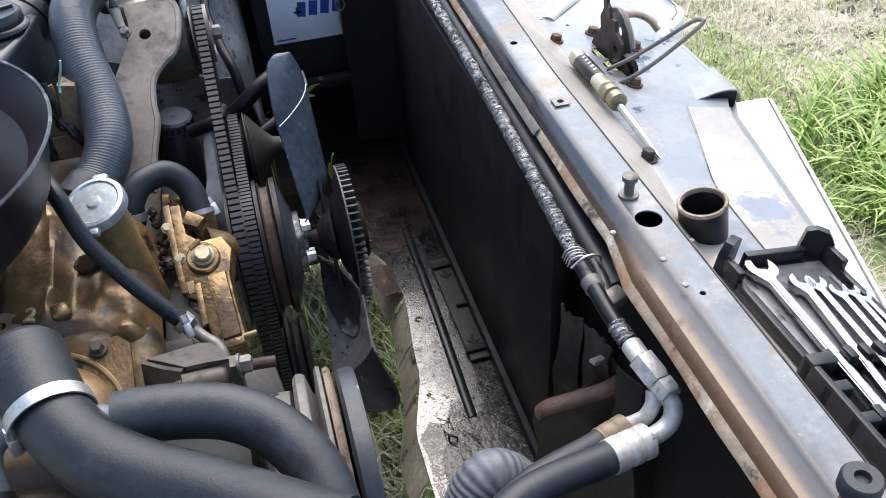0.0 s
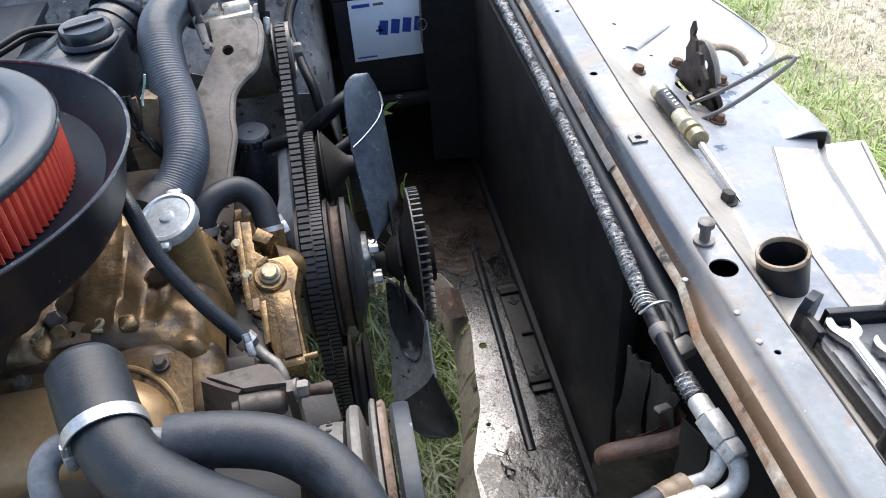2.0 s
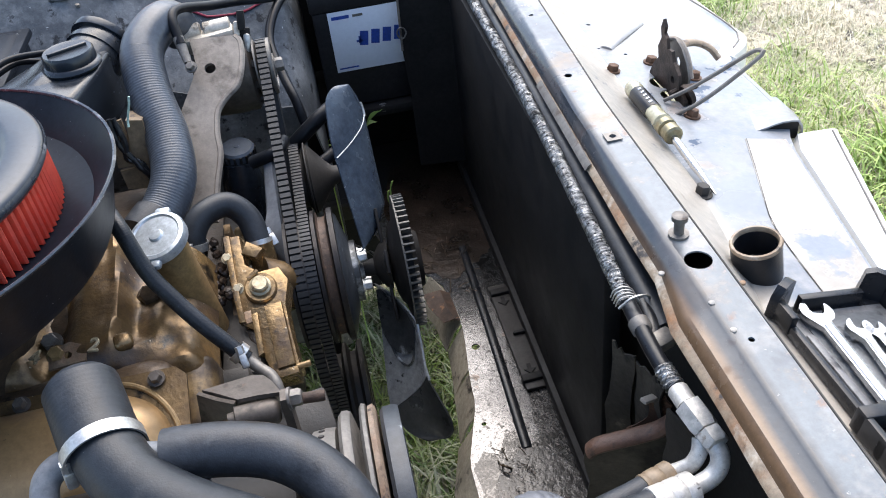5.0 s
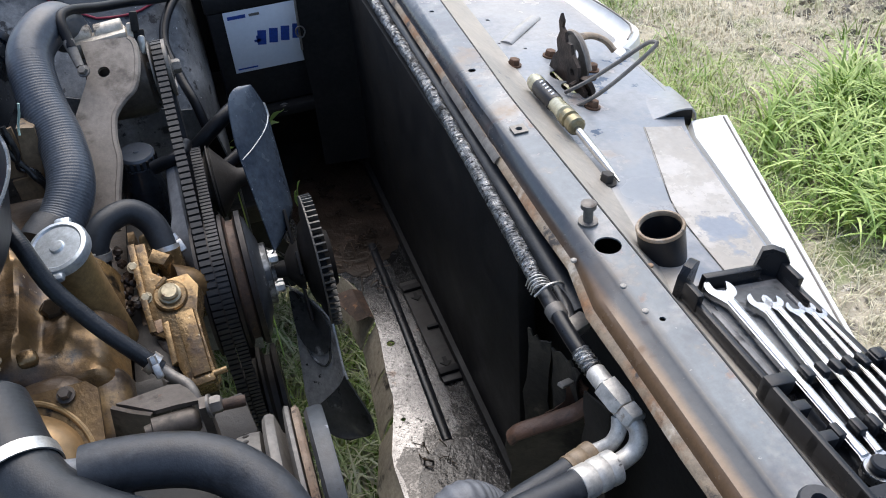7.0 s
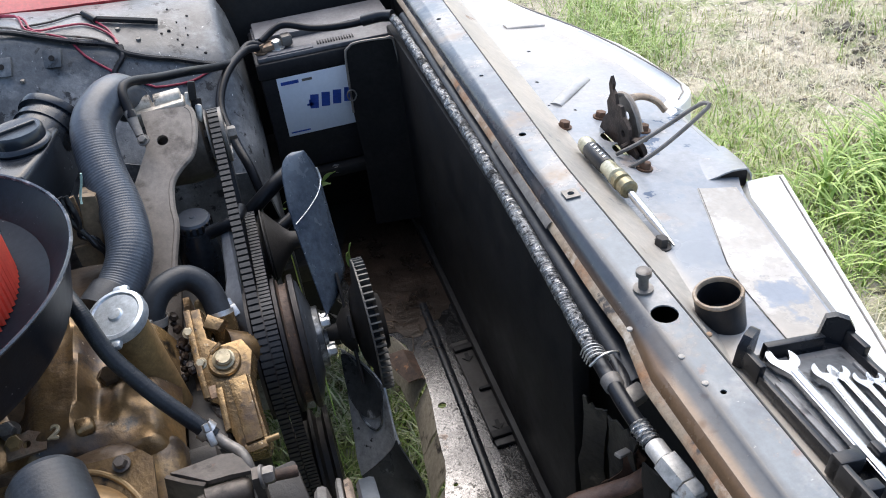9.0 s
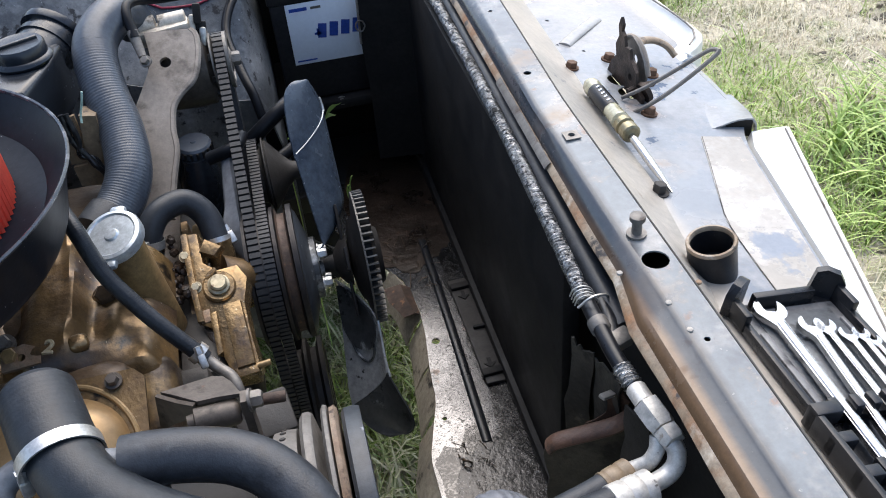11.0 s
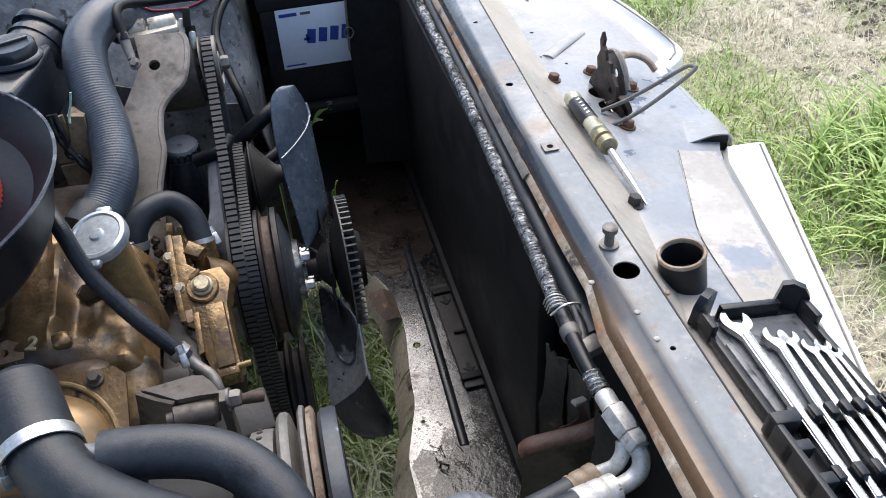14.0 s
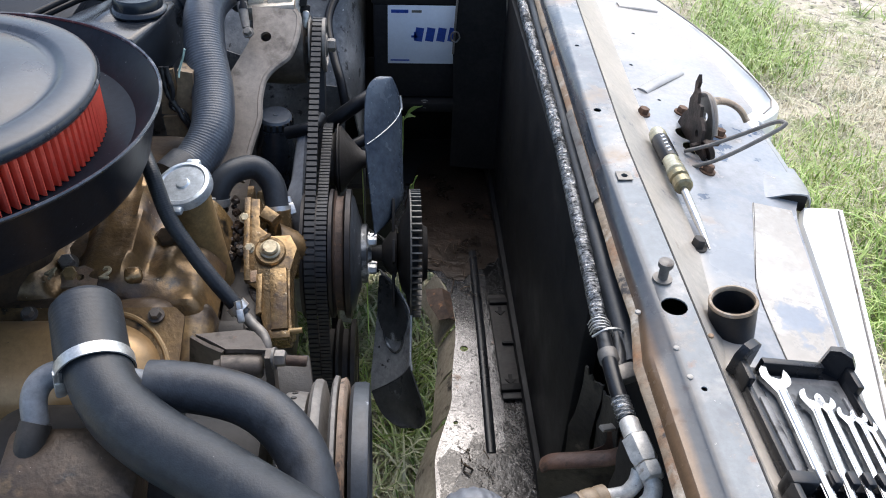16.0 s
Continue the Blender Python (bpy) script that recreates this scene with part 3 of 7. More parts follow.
M_straw = leaf_material("dry_straw", ((0.74, 0.66, 0.47), (0.50, 0.42, 0.28)), 0.2, 0.9)
verts, faces = [], []
while len(faces) < 26000:
    x, y = rng.uniform(0.75, 4.2), rng.uniform(0.6, 5.6)
    if noise.noise((x * 1.4, y * 1.4, 11.0)) < rng.uniform(-0.6, 0.4):
        continue
    a, l, w, n = rng.uniform(0, 6.283), rng.uniform(0.02, 0.085), rng.uniform(0.0006, 0.0016), len(verts)
    d, side = Vector((math.cos(a), math.sin(a), rng.uniform(-0.15, 0.35))), Vector((-math.sin(a), math.cos(a), 0)) * w
    c = Vector((x, y, ground_z(x, y) + rng.uniform(0.003, 0.018)))
    verts += [c - side, c + side, c + d * l * 0.5 + side + Vector((0, 0, 0.004)), c + d * l * 0.5 - side + Vector((0, 0, 0.004)), c + d * l]
    faces += [(n, n + 1, n + 2, n + 3), (n + 3, n + 2, n + 4)]
me = bpy.data.meshes.new("dry_straw")
me.from_pydata([tuple(v) for v in verts], [], faces)
me.materials.append(M_straw)
tagged(new("dry_straw", me), "dry straw stalks lying over the soil", "straw", kind="stuff")


def fringe(x, y, rng):
    return abs(x - (1.36 + 0.13 * (y - 2))) < rng.uniform(0.04, 0.30) and noise.noise((x * 2.5, y * 2.5, 9.0)) > rng.uniform(-0.5, 0.3)


blades("fringe_grass", 3600, ((0.9, 2.3), (1.4, 4.2)), 0.10, 0.0024, M_tall, "yellow-green grass tufts along the worn ground", 0.8, fringe)
M_under = leaf_material("yellowed_grass", ((0.11, 0.19, 0.025), (0.46, 0.50, 0.12)), 0.54, 0.78)
blades("grass_under_car", 12000, ((-0.3, 0.75), (0.5, 1.9)), 0.11, 0.0026, M_under, "grass and straw growing under the open bay", 0.8)


# ---------- soil clods ----------
rng = np.random.default_rng(21)
cb = bmesh.new()
for k in range(170):
    x, y = rng.normal(2.42, 0.22), rng.normal(2.42, 0.22)
    r = rng.uniform(0.005, 0.021)
    made = bmesh.ops.create_icosphere(cb, subdivisions=1, radius=r, matrix=Matrix.Translation((x, y, ground_z(x, y) + 0.25 * r)))
    for v in made["verts"]:
        v.co += Vector(rng.normal(0, 0.22 * r, 3))
clods = part("soil_clods", cb, M_clod)
tagged(clods, "loose dark soil clods among dry straw", "soil", kind="stuff")

# ---------- radiator support ----------
support = thing("radiator_support", "worn blue-black steel radiator support with rusting inner lip", "car panel", (0.35, 0.9, 0.9))


def lip_x(y):
    return 0.311 - 0.010 * min(1.0, max(0.0, (0.53 - y) / 0.06)) + 0.016 * max(0.0, (y - 0.6) / 0.85)


def bend_x(y):
    return 0.327 + 0.022 * max(0.0, (y - 0.8) / 0.6)


def shelf_z(x):
    return 0.915 - 0.17 * (x - 0.405)


def crease_x(y):
    return bend_x(y) + 0.0365


def step_x(y):
    """Where the sloping step meets the shelf: narrow beside the tool tray, wider towards the latch."""
    return 0.389 + 0.012 * min(1.0, max(0.0, (y - 0.47) / 0.06)) + 0.021 * min(1.0, max(0.0, (y - 0.53) / 0.16)) + bend_x(y) - 0.327


SY = [0.08 + 0.03 * k for k in range(52)]
rows = []
for y in SY:
    b, i = bend_x(y), lip_x(y)
    wob = 0.0015 * noise.noise((0, y * 14, 0))
    rows.append([(i + 0.004, y, 0.932), (i + 0.001 + wob, y, 0.9365), (i + 0.003 + wob, y, 0.9405), (i + 0.0075, y, 0.943)])
part("inner_lip", grid(rows, 0.0015), M_lip, support, "rust-stained folded inner lip")
rows = []
for y in SY:
    b, i = bend_x(y), lip_x(y)
    rows.append([(i + 0.0070, y, 0.9425), (i + 0.0078, y, 0.9468), (i + 0.0098, y, 0.9510), (i + 0.0128, y, 0.9546), (b + 0.0005, y, 0.9573), (b + 0.0030, y, 0.9591), (b + 0.0055, y, 0.9601), (b + 0.0070, y, 0.9604)])
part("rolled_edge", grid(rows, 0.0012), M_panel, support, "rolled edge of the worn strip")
part("back_wall", box((0.003, 1.56, 0.60), (0.347, 0.86, 0.625), bevel=0.001), M_black, support, "black core wall below the lip")
part("channel", grid([[(0.349, y, 0.925), (0.36, y, 0.90), (0.40, y, 0.895), (0.46, y, 0.87), (0.52, y, 0.84)] for y in SY], 0.002), M_black, support, "black inner channel")
top_holes = [(0.3458, 0.522, 0.0118), (0.346, 0.727, 0.0035), (0.3455, 0.872, 0.0045), (0.352, 1.05, 0.003), (0.3440, 0.425, 0.0025), (0.356, 1.28, 0.004)]
outline = [(bend_x(y) + 0.0065, y) for y in SY] + [(crease_x(y), y) for y in SY[::-1]]
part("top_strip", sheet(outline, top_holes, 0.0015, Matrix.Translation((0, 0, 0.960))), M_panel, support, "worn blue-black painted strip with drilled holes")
rows = []
for y in SY:
    b, w, f = crease_x(y), step_x(y) - crease_x(y), shelf_z(step_x(y))
    rows.append([(b, y, 0.9595), (b + 0.07 * w, y, 0.957), (b + 0.36 * w, y, 0.957 + 0.36 * (f - 0.957)), (b + 0.70 * w, y, 0.957 + 0.74 * (f - 0.957)), (b + 0.88 * w, y, f + 0.004), (b + w, y, f + 0.0006)])
part("step", grid(rows, 0.0015), M_tan, support, "tan primer step with rubbed paint")


def edge_x(y):
    """The front edge of the shelf: nearly straight on either side, pushed out at the latch."""
    nose = max(0.0, 1 - ((y - 0.90) / 0.135) ** 4) * 0.028 if abs(y - 0.90) < 0.135 else 0.0
    return 0.572 - 0.20 * max(0.0, 0.77 - y) + nose if y < 0.99 else min(0.572 + nose + 1.4 * (y - 0.99), 0.620 - 0.08 * (y - 1.03) - 0.25 * max(0.0, y - 1.18))


so = [(step_x(y) - 0.004, y) for y in SY] + [(edge_x(y), y) for y in SY[::-1]]
so = [(x - 0.405, y) for x, y in so]
shelf_holes = [(0.076, 0.915, 0.016), (0.076, 0.880, 0.016), (0.043, 1.10, 0.003), (0.075, 1.22, 0.003), (0.03, 1.02, 0.002), (0.025, 0.555, 0.004), (0.06, 1.0, 0.0025)]
tilt = Matrix.Translation((0.405, 0, 0.915)) @ Matrix.Rotation(math.atan(0.17), 4, "Y")
part("shelf", sheet(so, shelf_holes, 0.0015, tilt), M_shelf, support, "glossy worn shelf with paint patches")
for a, b in (((0.4434, 1.0195), (0.5215, 1.1039)), ((0.478, 1.332), (0.560, 1.340))):
    mid = ((a[0] + b[0]) / 2, (a[1] + b[1]) / 2)
    ang = math.degrees(math.atan2(b[1] - a[1], b[0] - a[0]))
    part("pressed_rib", tube([(*a, shelf_z(a[0]) - 0.001), (*mid, shelf_z(mid[0]) + 0.0005), (*b, shelf_z(b[0]) - 0.001)], 0.0095, 14, 16, oval=0.42), M_shelf, support)
rows = []
for y in SY:
    if 0.78 <= y <= 1.03:
        e = edge_x(y)
        rows.append([(e - 0.004, y, shelf_z(e) + 0.001), (e + 0.004, y, shelf_z(e) - 0.002), (e + 0.010, y, shelf_z(e) - 0.012), (e + 0.012, y, shelf_z(e) - 0.04)])
part("rolled_nose", grid(rows, 0.002), M_shelf, support, "rolled nose below the latch")
seam = [(0.5195, 0.770), (0.500, 0.712), (0.482, 0.66), (0.466, 0.61), (0.460, 0.55), (0.456, 0.47)]
outer = [(x - 0.405, y) for x, y in seam] + [(edge_x(y) - 0.4085, y) for y in (0.47, 0.52, 0.57, 0.62, 0.67, 0.72, 0.765)]
part("outer_shelf", sheet(outer, [], 0.0008, tilt @ Matrix.Translation((0, 0, 0.0009))), M_flake, support, "flaking beige outer shelf panel")
part("seam", tube([(x, y, shelf_z(x) + 0.0006) for x, y in seam], 0.0006, 14, 6), M_dark, support)


def lip_z(u, y):
    """Height of the curled end of the nose over the shelf: u runs from the shelf out to the edge."""
    fade = max(0.0, 1 - (y - 0.788) / 0.085)
    return 0.011 * math.sin(min(1.0, u * 1.25) * math.pi / 2) ** 2 * fade ** 1.5


rows = []
for k in range(11):
    y = 0.788 + 0.0085 * k
    x0, x1 = 0.535 + 0.012 * k / 10, edge_x(y) + 0.010
    row = [(x0 + (x1 - x0) * u, y - 0.004 * u, shelf_z(x0 + (x1 - x0) * u) - 0.0012 + 0.0034 * min(1.0, 2 * u) * (1 - k / 10) + lip_z(u, y)) for u in (0, 0.15, 0.3, 0.45, 0.6, 0.75, 0.9)]
    rows.append(row + [(x1, y - 0.004, shelf_z(x1) - 0.001 + lip_z(1, y) * 0.6), (x1 + 0.002, y - 0.004, shelf_z(x1) - 0.012)])
part("nose_lip", grid(rows, 0.0018), M_shelf, support, "tan curled lip over a dark hollow")
# Black sheet across the lip's end stands in for the hollow's shade.
rows = [[(0.560 + 0.0065 * k, 0.7905 - 0.0006 * k, shelf_z(0.560 + 0.0065 * k) + h) for k in range(6)] for h in (-0.012, 0.0)]
rows.append([(x, y, z + max(0.0, lip_z(0.4 + 0.10 * k, 0.788) - 0.001)) for k, (x, y, z) in enumerate(rows[1])])
part("lip_shade_sheet", grid(rows, 0.001), M_black, support, "black sheet for the shaded hollow end")
part("crease", tube([(crease_x(y) + 0.0003, y, 0.9598) for y in (0.1, 0.3, 0.5, 0.7, 0.8, 0.9, 1.1, 1.3, 1.5, 1.6)], 0.0011, 60, 6), M_dark, support, "dark crease beside the strip")
for x, y, z in ((0.316, 0.526, 0.950), (0.3358, 0.4375, 0.9605), (0.3745, 0.498, 0.947), (0.3335, 0.470, 0.9605)):
    part("rivet", lathe([(0.0027, -0.001), (0.0026, 0.0006), (0.0015, 0.0012), (0, 0.0014)], (x, y, z), (0, 0, 1), 12), M_tan if x < 0.35 else M_lip, support)
part("cage_nut", sheet([(-0.008, -0.008), (0.008, -0.008), (0.008, 0.008), (-0.008, 0.008)], [(0, 0, 0.0036)], 0.001, Matrix.Translation((0.346, 0.727, 0.9622))), M_greymetal, support, "square cage nut")
part("clip_bracket", grid([[(lip_x(y) - 0.002, y, 0.9385), (lip_x(y) + 0.001, y, 0.9430), (lip_x(y) + 0.0045, y, 0.9455)] for y in (0.71, 0.75, 0.79, 0.83, 0.87, 0.90)], 0.0015), M_greymetal, support, "bare steel clip on the lip")
bm = hexhead((0.4185, 0.667, 0.9135), (0.17, 0, 1), 0.0075, 0.010, washer=0.011)
part("panel_bolt", bm, M_dark, support, "dark hexagon bolt")
stud = thing("hood_stop_stud", "zinc-plated threaded stud with nut on the support", "bolt", (0.344, 0.558, 0.960))
part("shank", lathe([(0.0045, 0.0), (0.0045, 0.014), (0.007, 0.0145), (0.007, 0.019), (0.004, 0.0205), (0, 0.0205)], (0.344, 0.558, 0.962), (0, 0, 1), 16), M_greymetal, stud)
part("washer", lathe([(0.009, 0), (0.009, 0.002), (0.0045, 0.0022)], (0.344, 0.558, 0.9605), (0, 0, 1), 20), M_greymetal, stud)
bump = thing("rubber_hood_bumper", "round black rubber hood bumper on a rusty stud", "bumper", (0.3385, 0.2345, 0.960))
part("cushion", lathe([(0.0115, 0), (0.0125, 0.002), (0.0125, 0.011), (0.0110, 0.0130), (0.0050, 0.0130), (0.0042, 0.009), (0, 0.009)], (0.3385, 0.2345, 0.972), (0, 0, 1), 32), M_rubber, bump)
part("shank", lathe([(0.008, 0), (0.008, 0.013)], (0.3385, 0.2345, 0.9602), (0, 0, 1), 16), M_rust, bump)

# ---------- white nose panels ----------
header = thing("nose_panel", "white painted nose panel with dark trim line", "car panel", (0.58, 0.5, 0.85), "nose panels")
NY = [0.08 + 0.035 * k for k in range(21)]


def near_edge(y):
    return 0.640 - 0.285 * (0.78 - y)


rows = [[(edge_x(y) + 0.002, y, shelf_z(edge_x(y)) - 0.012), (edge_x(y) + 0.006, y, shelf_z(edge_x(y)) - 0.003), (near_edge(y) - 0.012, y, 0.8800), (near_edge(y) - 0.003, y, 0.878), (near_edge(y), y, 0.870), (near_edge(y) + 0.012, y, 0.78)] for y in NY]
part("skin", grid(rows, 0.003), M_white, header)
part("trim_line", tube([(near_edge(y) - 0.0095, y, 0.8803) for y in (0.1, 0.3, 0.5, 0.7, 0.775)], 0.0012, 20, 6), M_greymetal, header, "thin grey trim line")
header2 = thing("nose_panel", "white painted nose panel with rounded corner", "car panel", (0.58, 1.2, 0.85), "nose panels")


def far_edge(y):
    return (0.640 - 0.08 * (y - 1.03) - 0.25 * max(0.0, y - 1.18)) - 0.05 * max(0.0, (1.02 - y) / 0.06) ** 2


FY = [0.962 + 0.010 * k for k in range(8)] + [1.05 + 0.05 * k for k in range(14)]
rows = [[(edge_x(y) - 0.012, y, shelf_z(edge_x(y)) + 0.002), (edge_x(y) + 0.002, y, shelf_z(edge_x(y)) + 0.008), (far_edge(y) - 0.010, y, 0.897), (far_edge(y) - 0.002, y, 0.893), (far_edge(y), y, 0.885), (far_edge(y) + 0.004, y, 0.79)] for y in FY]
part("skin", grid(rows, 0.003), M_white, header2)
part("trim_line", tube([(far_edge(y) - 0.013, y, 0.8985 + 0.0008) for y in (0.975, 0.99, 1.02, 1.1, 1.25, 1.45, 1.65)], 0.0013, 30, 6), M_greymetal, header2, "thin grey trim line")

# ---------- hood latch ----------
latch = thing("hood_latch", "rusty dark hood latch bolted to the shelf, with wire release loop", "latch", (0.48, 0.90, 0.902))


def upright(x, y, z, ax, ay):
    """A plate standing on the shelf: its x runs along (ax, ay), its y upwards."""
    n = math.hypot(ax, ay)
    return Matrix(((ax / n, 0.0, ay / n, x), (ay / n, 0.0, -ax / n, y), (0, 1, 0, z), (0, 0, 0, 1)))


hook = [(-0.052, -0.004), (0.044, -0.004), (0.046, 0.006), (0.030, 0.014), (0.026, 0.030), (0.010, 0.040), (0.006, 0.052), (-0.006, 0.050), (-0.010, 0.062), (-0.017, 0.066), (-0.015, 0.074), (-0.021, 0.082), (-0.026, 0.070), (-0.023, 0.058), (-0.031, 0.044), (-0.028, 0.030), (-0.040, 0.018)]
part("hook_plate", sheet(hook, [(0.012, 0.018, 0.005)], 0.004, upright(0.478, 0.895, 0.904, 0.05, -1.0)), M_latch, latch, "jagged dark hook plate")
guide = [(-0.030, 0.0), (0.020, 0.0), (0.024, 0.018), (0.016, 0.036), (0.002, 0.050), (-0.012, 0.056), (-0.026, 0.050), (-0.034, 0.034), (-0.034, 0.014)]
part("guide", sheet(guide, [(-0.004, 0.030, 0.006)], 0.003, upright(0.496, 0.905, 0.901, 0.10, -1.0)), M_greymetal, latch, "worn steel guide plate")
part("guide_curl", tube([(0.489, 0.930, 0.950), (0.496, 0.926, 0.954), (0.502, 0.914, 0.950), (0.504, 0.898, 0.936), (0.503, 0.884, 0.918)], 0.0035, 20, 8), M_bracket, latch, "rolled steel edge")
part("pivot", lathe([(0.011, 0), (0.011, 0.005), (0.006, 0.008), (0, 0.008)], (0.484, 0.893, 0.924), (1, 0.1, 0), 20), M_latch, latch)
part("cross_pin", tube([(0.470, 0.868, 0.912), (0.486, 0.872, 0.914), (0.506, 0.876, 0.912)], 0.004, 10, 8), M_latch, latch)
part("cam", lathe([(0.013, -0.003), (0.013, 0.003), (0.009, 0.005), (0, 0.005)], (0.488, 0.860, 0.912), (0.9, 0.2, 0.3), 18), M_latch, latch, "dark pivoting cam")
for x, y in ((0.4285, 0.9510), (0.4880, 0.9720), (0.5265, 0.9250), (0.4800, 0.8270)):
    part("latch_bolt", hexhead((x, y, shelf_z(x) + 0.001), (0.17, 0, 1), 0.0075, 0.008, washer=0.010), M_rust, latch, "rusty bolt")
part("release_loop", tube([(0.4600, 0.862, 0.909), (0.484, 0.850, 0.925), (0.512, 0.836, 0.948), (0.541, 0.822, 0.973), (0.5475, 0.8135, 0.9785), (0.5445, 0.806, 0.9765), (0.514, 0.812, 0.948), (0.486, 0.822, 0.922), (0.4625, 0.836, 0.902)], 0.0026, 60, 8), M_greymetal, latch, "bent steel wire loop")
part("pull_arm", tube([(0.505, 0.935, 0.930), (0.524, 0.957, 0.927), (0.545, 0.963, 0.922), (0.561, 0.957, 0.914), (0.570, 0.948, 0.902)], 0.0075, 26, 12, oval=0.6), M_lip, latch, "flat tan release arm")

# ---------- screwdriver ----------
driver = thing("screwdriver", "small screwdriver with clear banded handle lying on the shelf", "screwdriver", (0.428, 0.76, 0.915))
h0, h1, h2 = Vector((0.4245, 0.878, 0.927)), Vector((0.4255, 0.782, 0.928)), Vector((0.4260, 0.755, 0.926))
ax = (h1 - h0).normalized()
part("handle", lathe([(0.003, 0), (0.0085, 0.001), (0.0106, 0.006), (0.0106, 0.016), (0.0100, 0.018), (0.0100, 0.084), (0.0108, 0.086), (0.0110, 0.092), (0.007, 0.097), (0, 0.097)], h0, ax, 10), M_clear, driver, "yellowed clear handle")
part("grip_band", lathe([(0.0104, 0.020), (0.0107, 0.021), (0.0107, 0.066), (0.0104, 0.067)], h0, ax, 10), M_plastic, driver, "black printed band")
for k in range(5):
    part("band_print", box((0.0045, 0.0020, 0.0008), tuple(h0 + ax * (0.028 + 0.0080 * k) + Vector((-0.0012, 0.0, 0.0108))), (8, -6, 25), 0), M_label, driver, "pale printed bar")
part("ferrule", lathe([(0.008, 0), (0.0112, 0.002), (0.0112, 0.010), (0.007, 0.012), (0.0108, 0.015), (0.0108, 0.026), (0.0085, 0.028), (0.0045, 0.028)], h1, ax, 12), M_brass, driver, "brass collar")
tip = Vector((0.4300, 0.6600, 0.9145))
part("shaft", lathe([(0.0045, 0), (0.0045, 0.05), (0.0032, 0.075), (0.0010, (tip - h2).length)], h2, tip - h2, 12), M_chrome, driver, "bright steel shaft")

# ---------- short pipe standing on the shelf ----------
cup = thing("pipe_cup", "short black rubber-coated pipe with rusty rim", "pipe", (0.416, 0.543, 0.912))
cup_at, cup_up = (0.4155, 0.5425, shelf_z(0.4155) - 0.004), (-0.16, 0.04, 1)
part("sleeve", lathe([(0.0216, 0.0), (0.0220, 0.036), (0.0206, 0.0375), (0.0192, 0.0375), (0.0187, 0.031), (0.0187, 0.008), (0, 0.008)], cup_at, cup_up, 36), M_plastic, cup)
part("rim", lathe([(0.0222, 0.0350), (0.0226, 0.0365), (0.0216, 0.0385), (0.0196, 0.0388), (0.0186, 0.0372), (0.0187, 0.034), (0.0222, 0.0350)], cup_at, cup_up, 36), M_lip, cup, "rusty rim")

# ---------- wrench set ----------
tray_m = Matrix.Translation((0.4515, 0.358, shelf_z(0.4515) + 0.0015)) @ Matrix.Rotation(math.atan(0.17), 4, "Y") @ Matrix.Rotation(radians(2.0), 4, "Z")
tray = thing("wrench_tray", "black moulded plastic wrench tray lying on the shelf", "tool tray", (0.4515, 0.358, 0.909))


def in_tray(bm):
    bmesh.ops.transform(bm, matrix=tray_m, verts=bm.verts)
    return bm


def tray_box(name, x0, x1, y0, y1, z0, z1, label="", m=None, bevel=0.0015):
    """A moulded block given by its sides in the tray's own axes."""
    part(name, in_tray(box((x1 - x0, y1 - y0, z1 - z0), ((x0 + x1) / 2, (y0 + y1) / 2, (z0 + z1) / 2), bevel=bevel)), m or M_plastic, tray, label)


floor = sheet([(-0.054, 0.005), (-0.060, 0.002), (-0.060, -0.105), (0.054, -0.105), (0.054, 0.122), (0.048, 0.131), (-0.046, 0.131), (-0.053, 0.122)], [], 0.003, Matrix.Translation((0, 0, 0.003)))
part("floor", in_tray(floor), M_plastic, tray)
tray_box("side_wall", -0.0540, -0.0475, 0.008, 0.122, 0.002, 0.011)
tray_box("side_wall", 0.0480, 0.0545, 0.004, 0.116, 0.002, 0.011)
tray_box("side_wall", -0.0620, -0.0560, -0.112, 0.004, 0.0005, 0.0205)
tray_box("side_wall", 0.0490, 0.0550, -0.108, 0.006, 0.0005, 0.0205)
tray_box("wall_block", -0.0620, -0.0395, -0.006, 0.006, 0.001, 0.0215)
tray_box("wall_block", -0.0620, -0.0430, -0.030, -0.020, 0.001, 0.0190)
tray_box("wall_block", -0.0620, -0.0440, -0.060, -0.050, 0.001, 0.0195)
tray_box("wall_block", 0.0440, 0.0560, -0.002, 0.010, 0.001, 0.0215)
tray_box("end_wall", -0.0300, 0.0300, 0.124, 0.1315, 0.002, 0.0165)
for s in (-1, 1):
    ear = [(-0.014, 0.0), (0.014, 0.0), (0.014, 0.020), (0.007, 0.029), (-0.004, 0.031), (-0.012, 0.027)]
    m = Matrix.Translation((s * 0.0435, 0.128, 0.001)) @ Matrix.Rotation(radians(s * -32), 4, "Z") @ Matrix.Rotation(radians(90), 4, "X")
    part("ear", in_tray(sheet([(s * x, y) for x, y in ear], [], 0.0075, m)), M_plastic, tray, "raised plastic ear")
    tray_box("ear_gusset", s * 0.052 - 0.0035, s * 0.052 + 0.0035, 0.100, 0.124, 0.002, 0.020)
carry = sheet([(-0.0620, -0.100), (-0.0620, -0.112), (-0.0540, -0.1255), (0.046, -0.1255), (0.055, -0.114), (0.055, -0.100)], [(-0.043, -0.1155, 0.0055), (-0.036, -0.1155, 0.0055), (0.033, -0.1155, 0.0055), (0.040, -0.1155, 0.0055)], 0.018, Matrix.Translation((0, 0, 0.0190)))
part("carry_end", in_tray(carry), M_plastic, tray, "moulded carry end with finger slots")
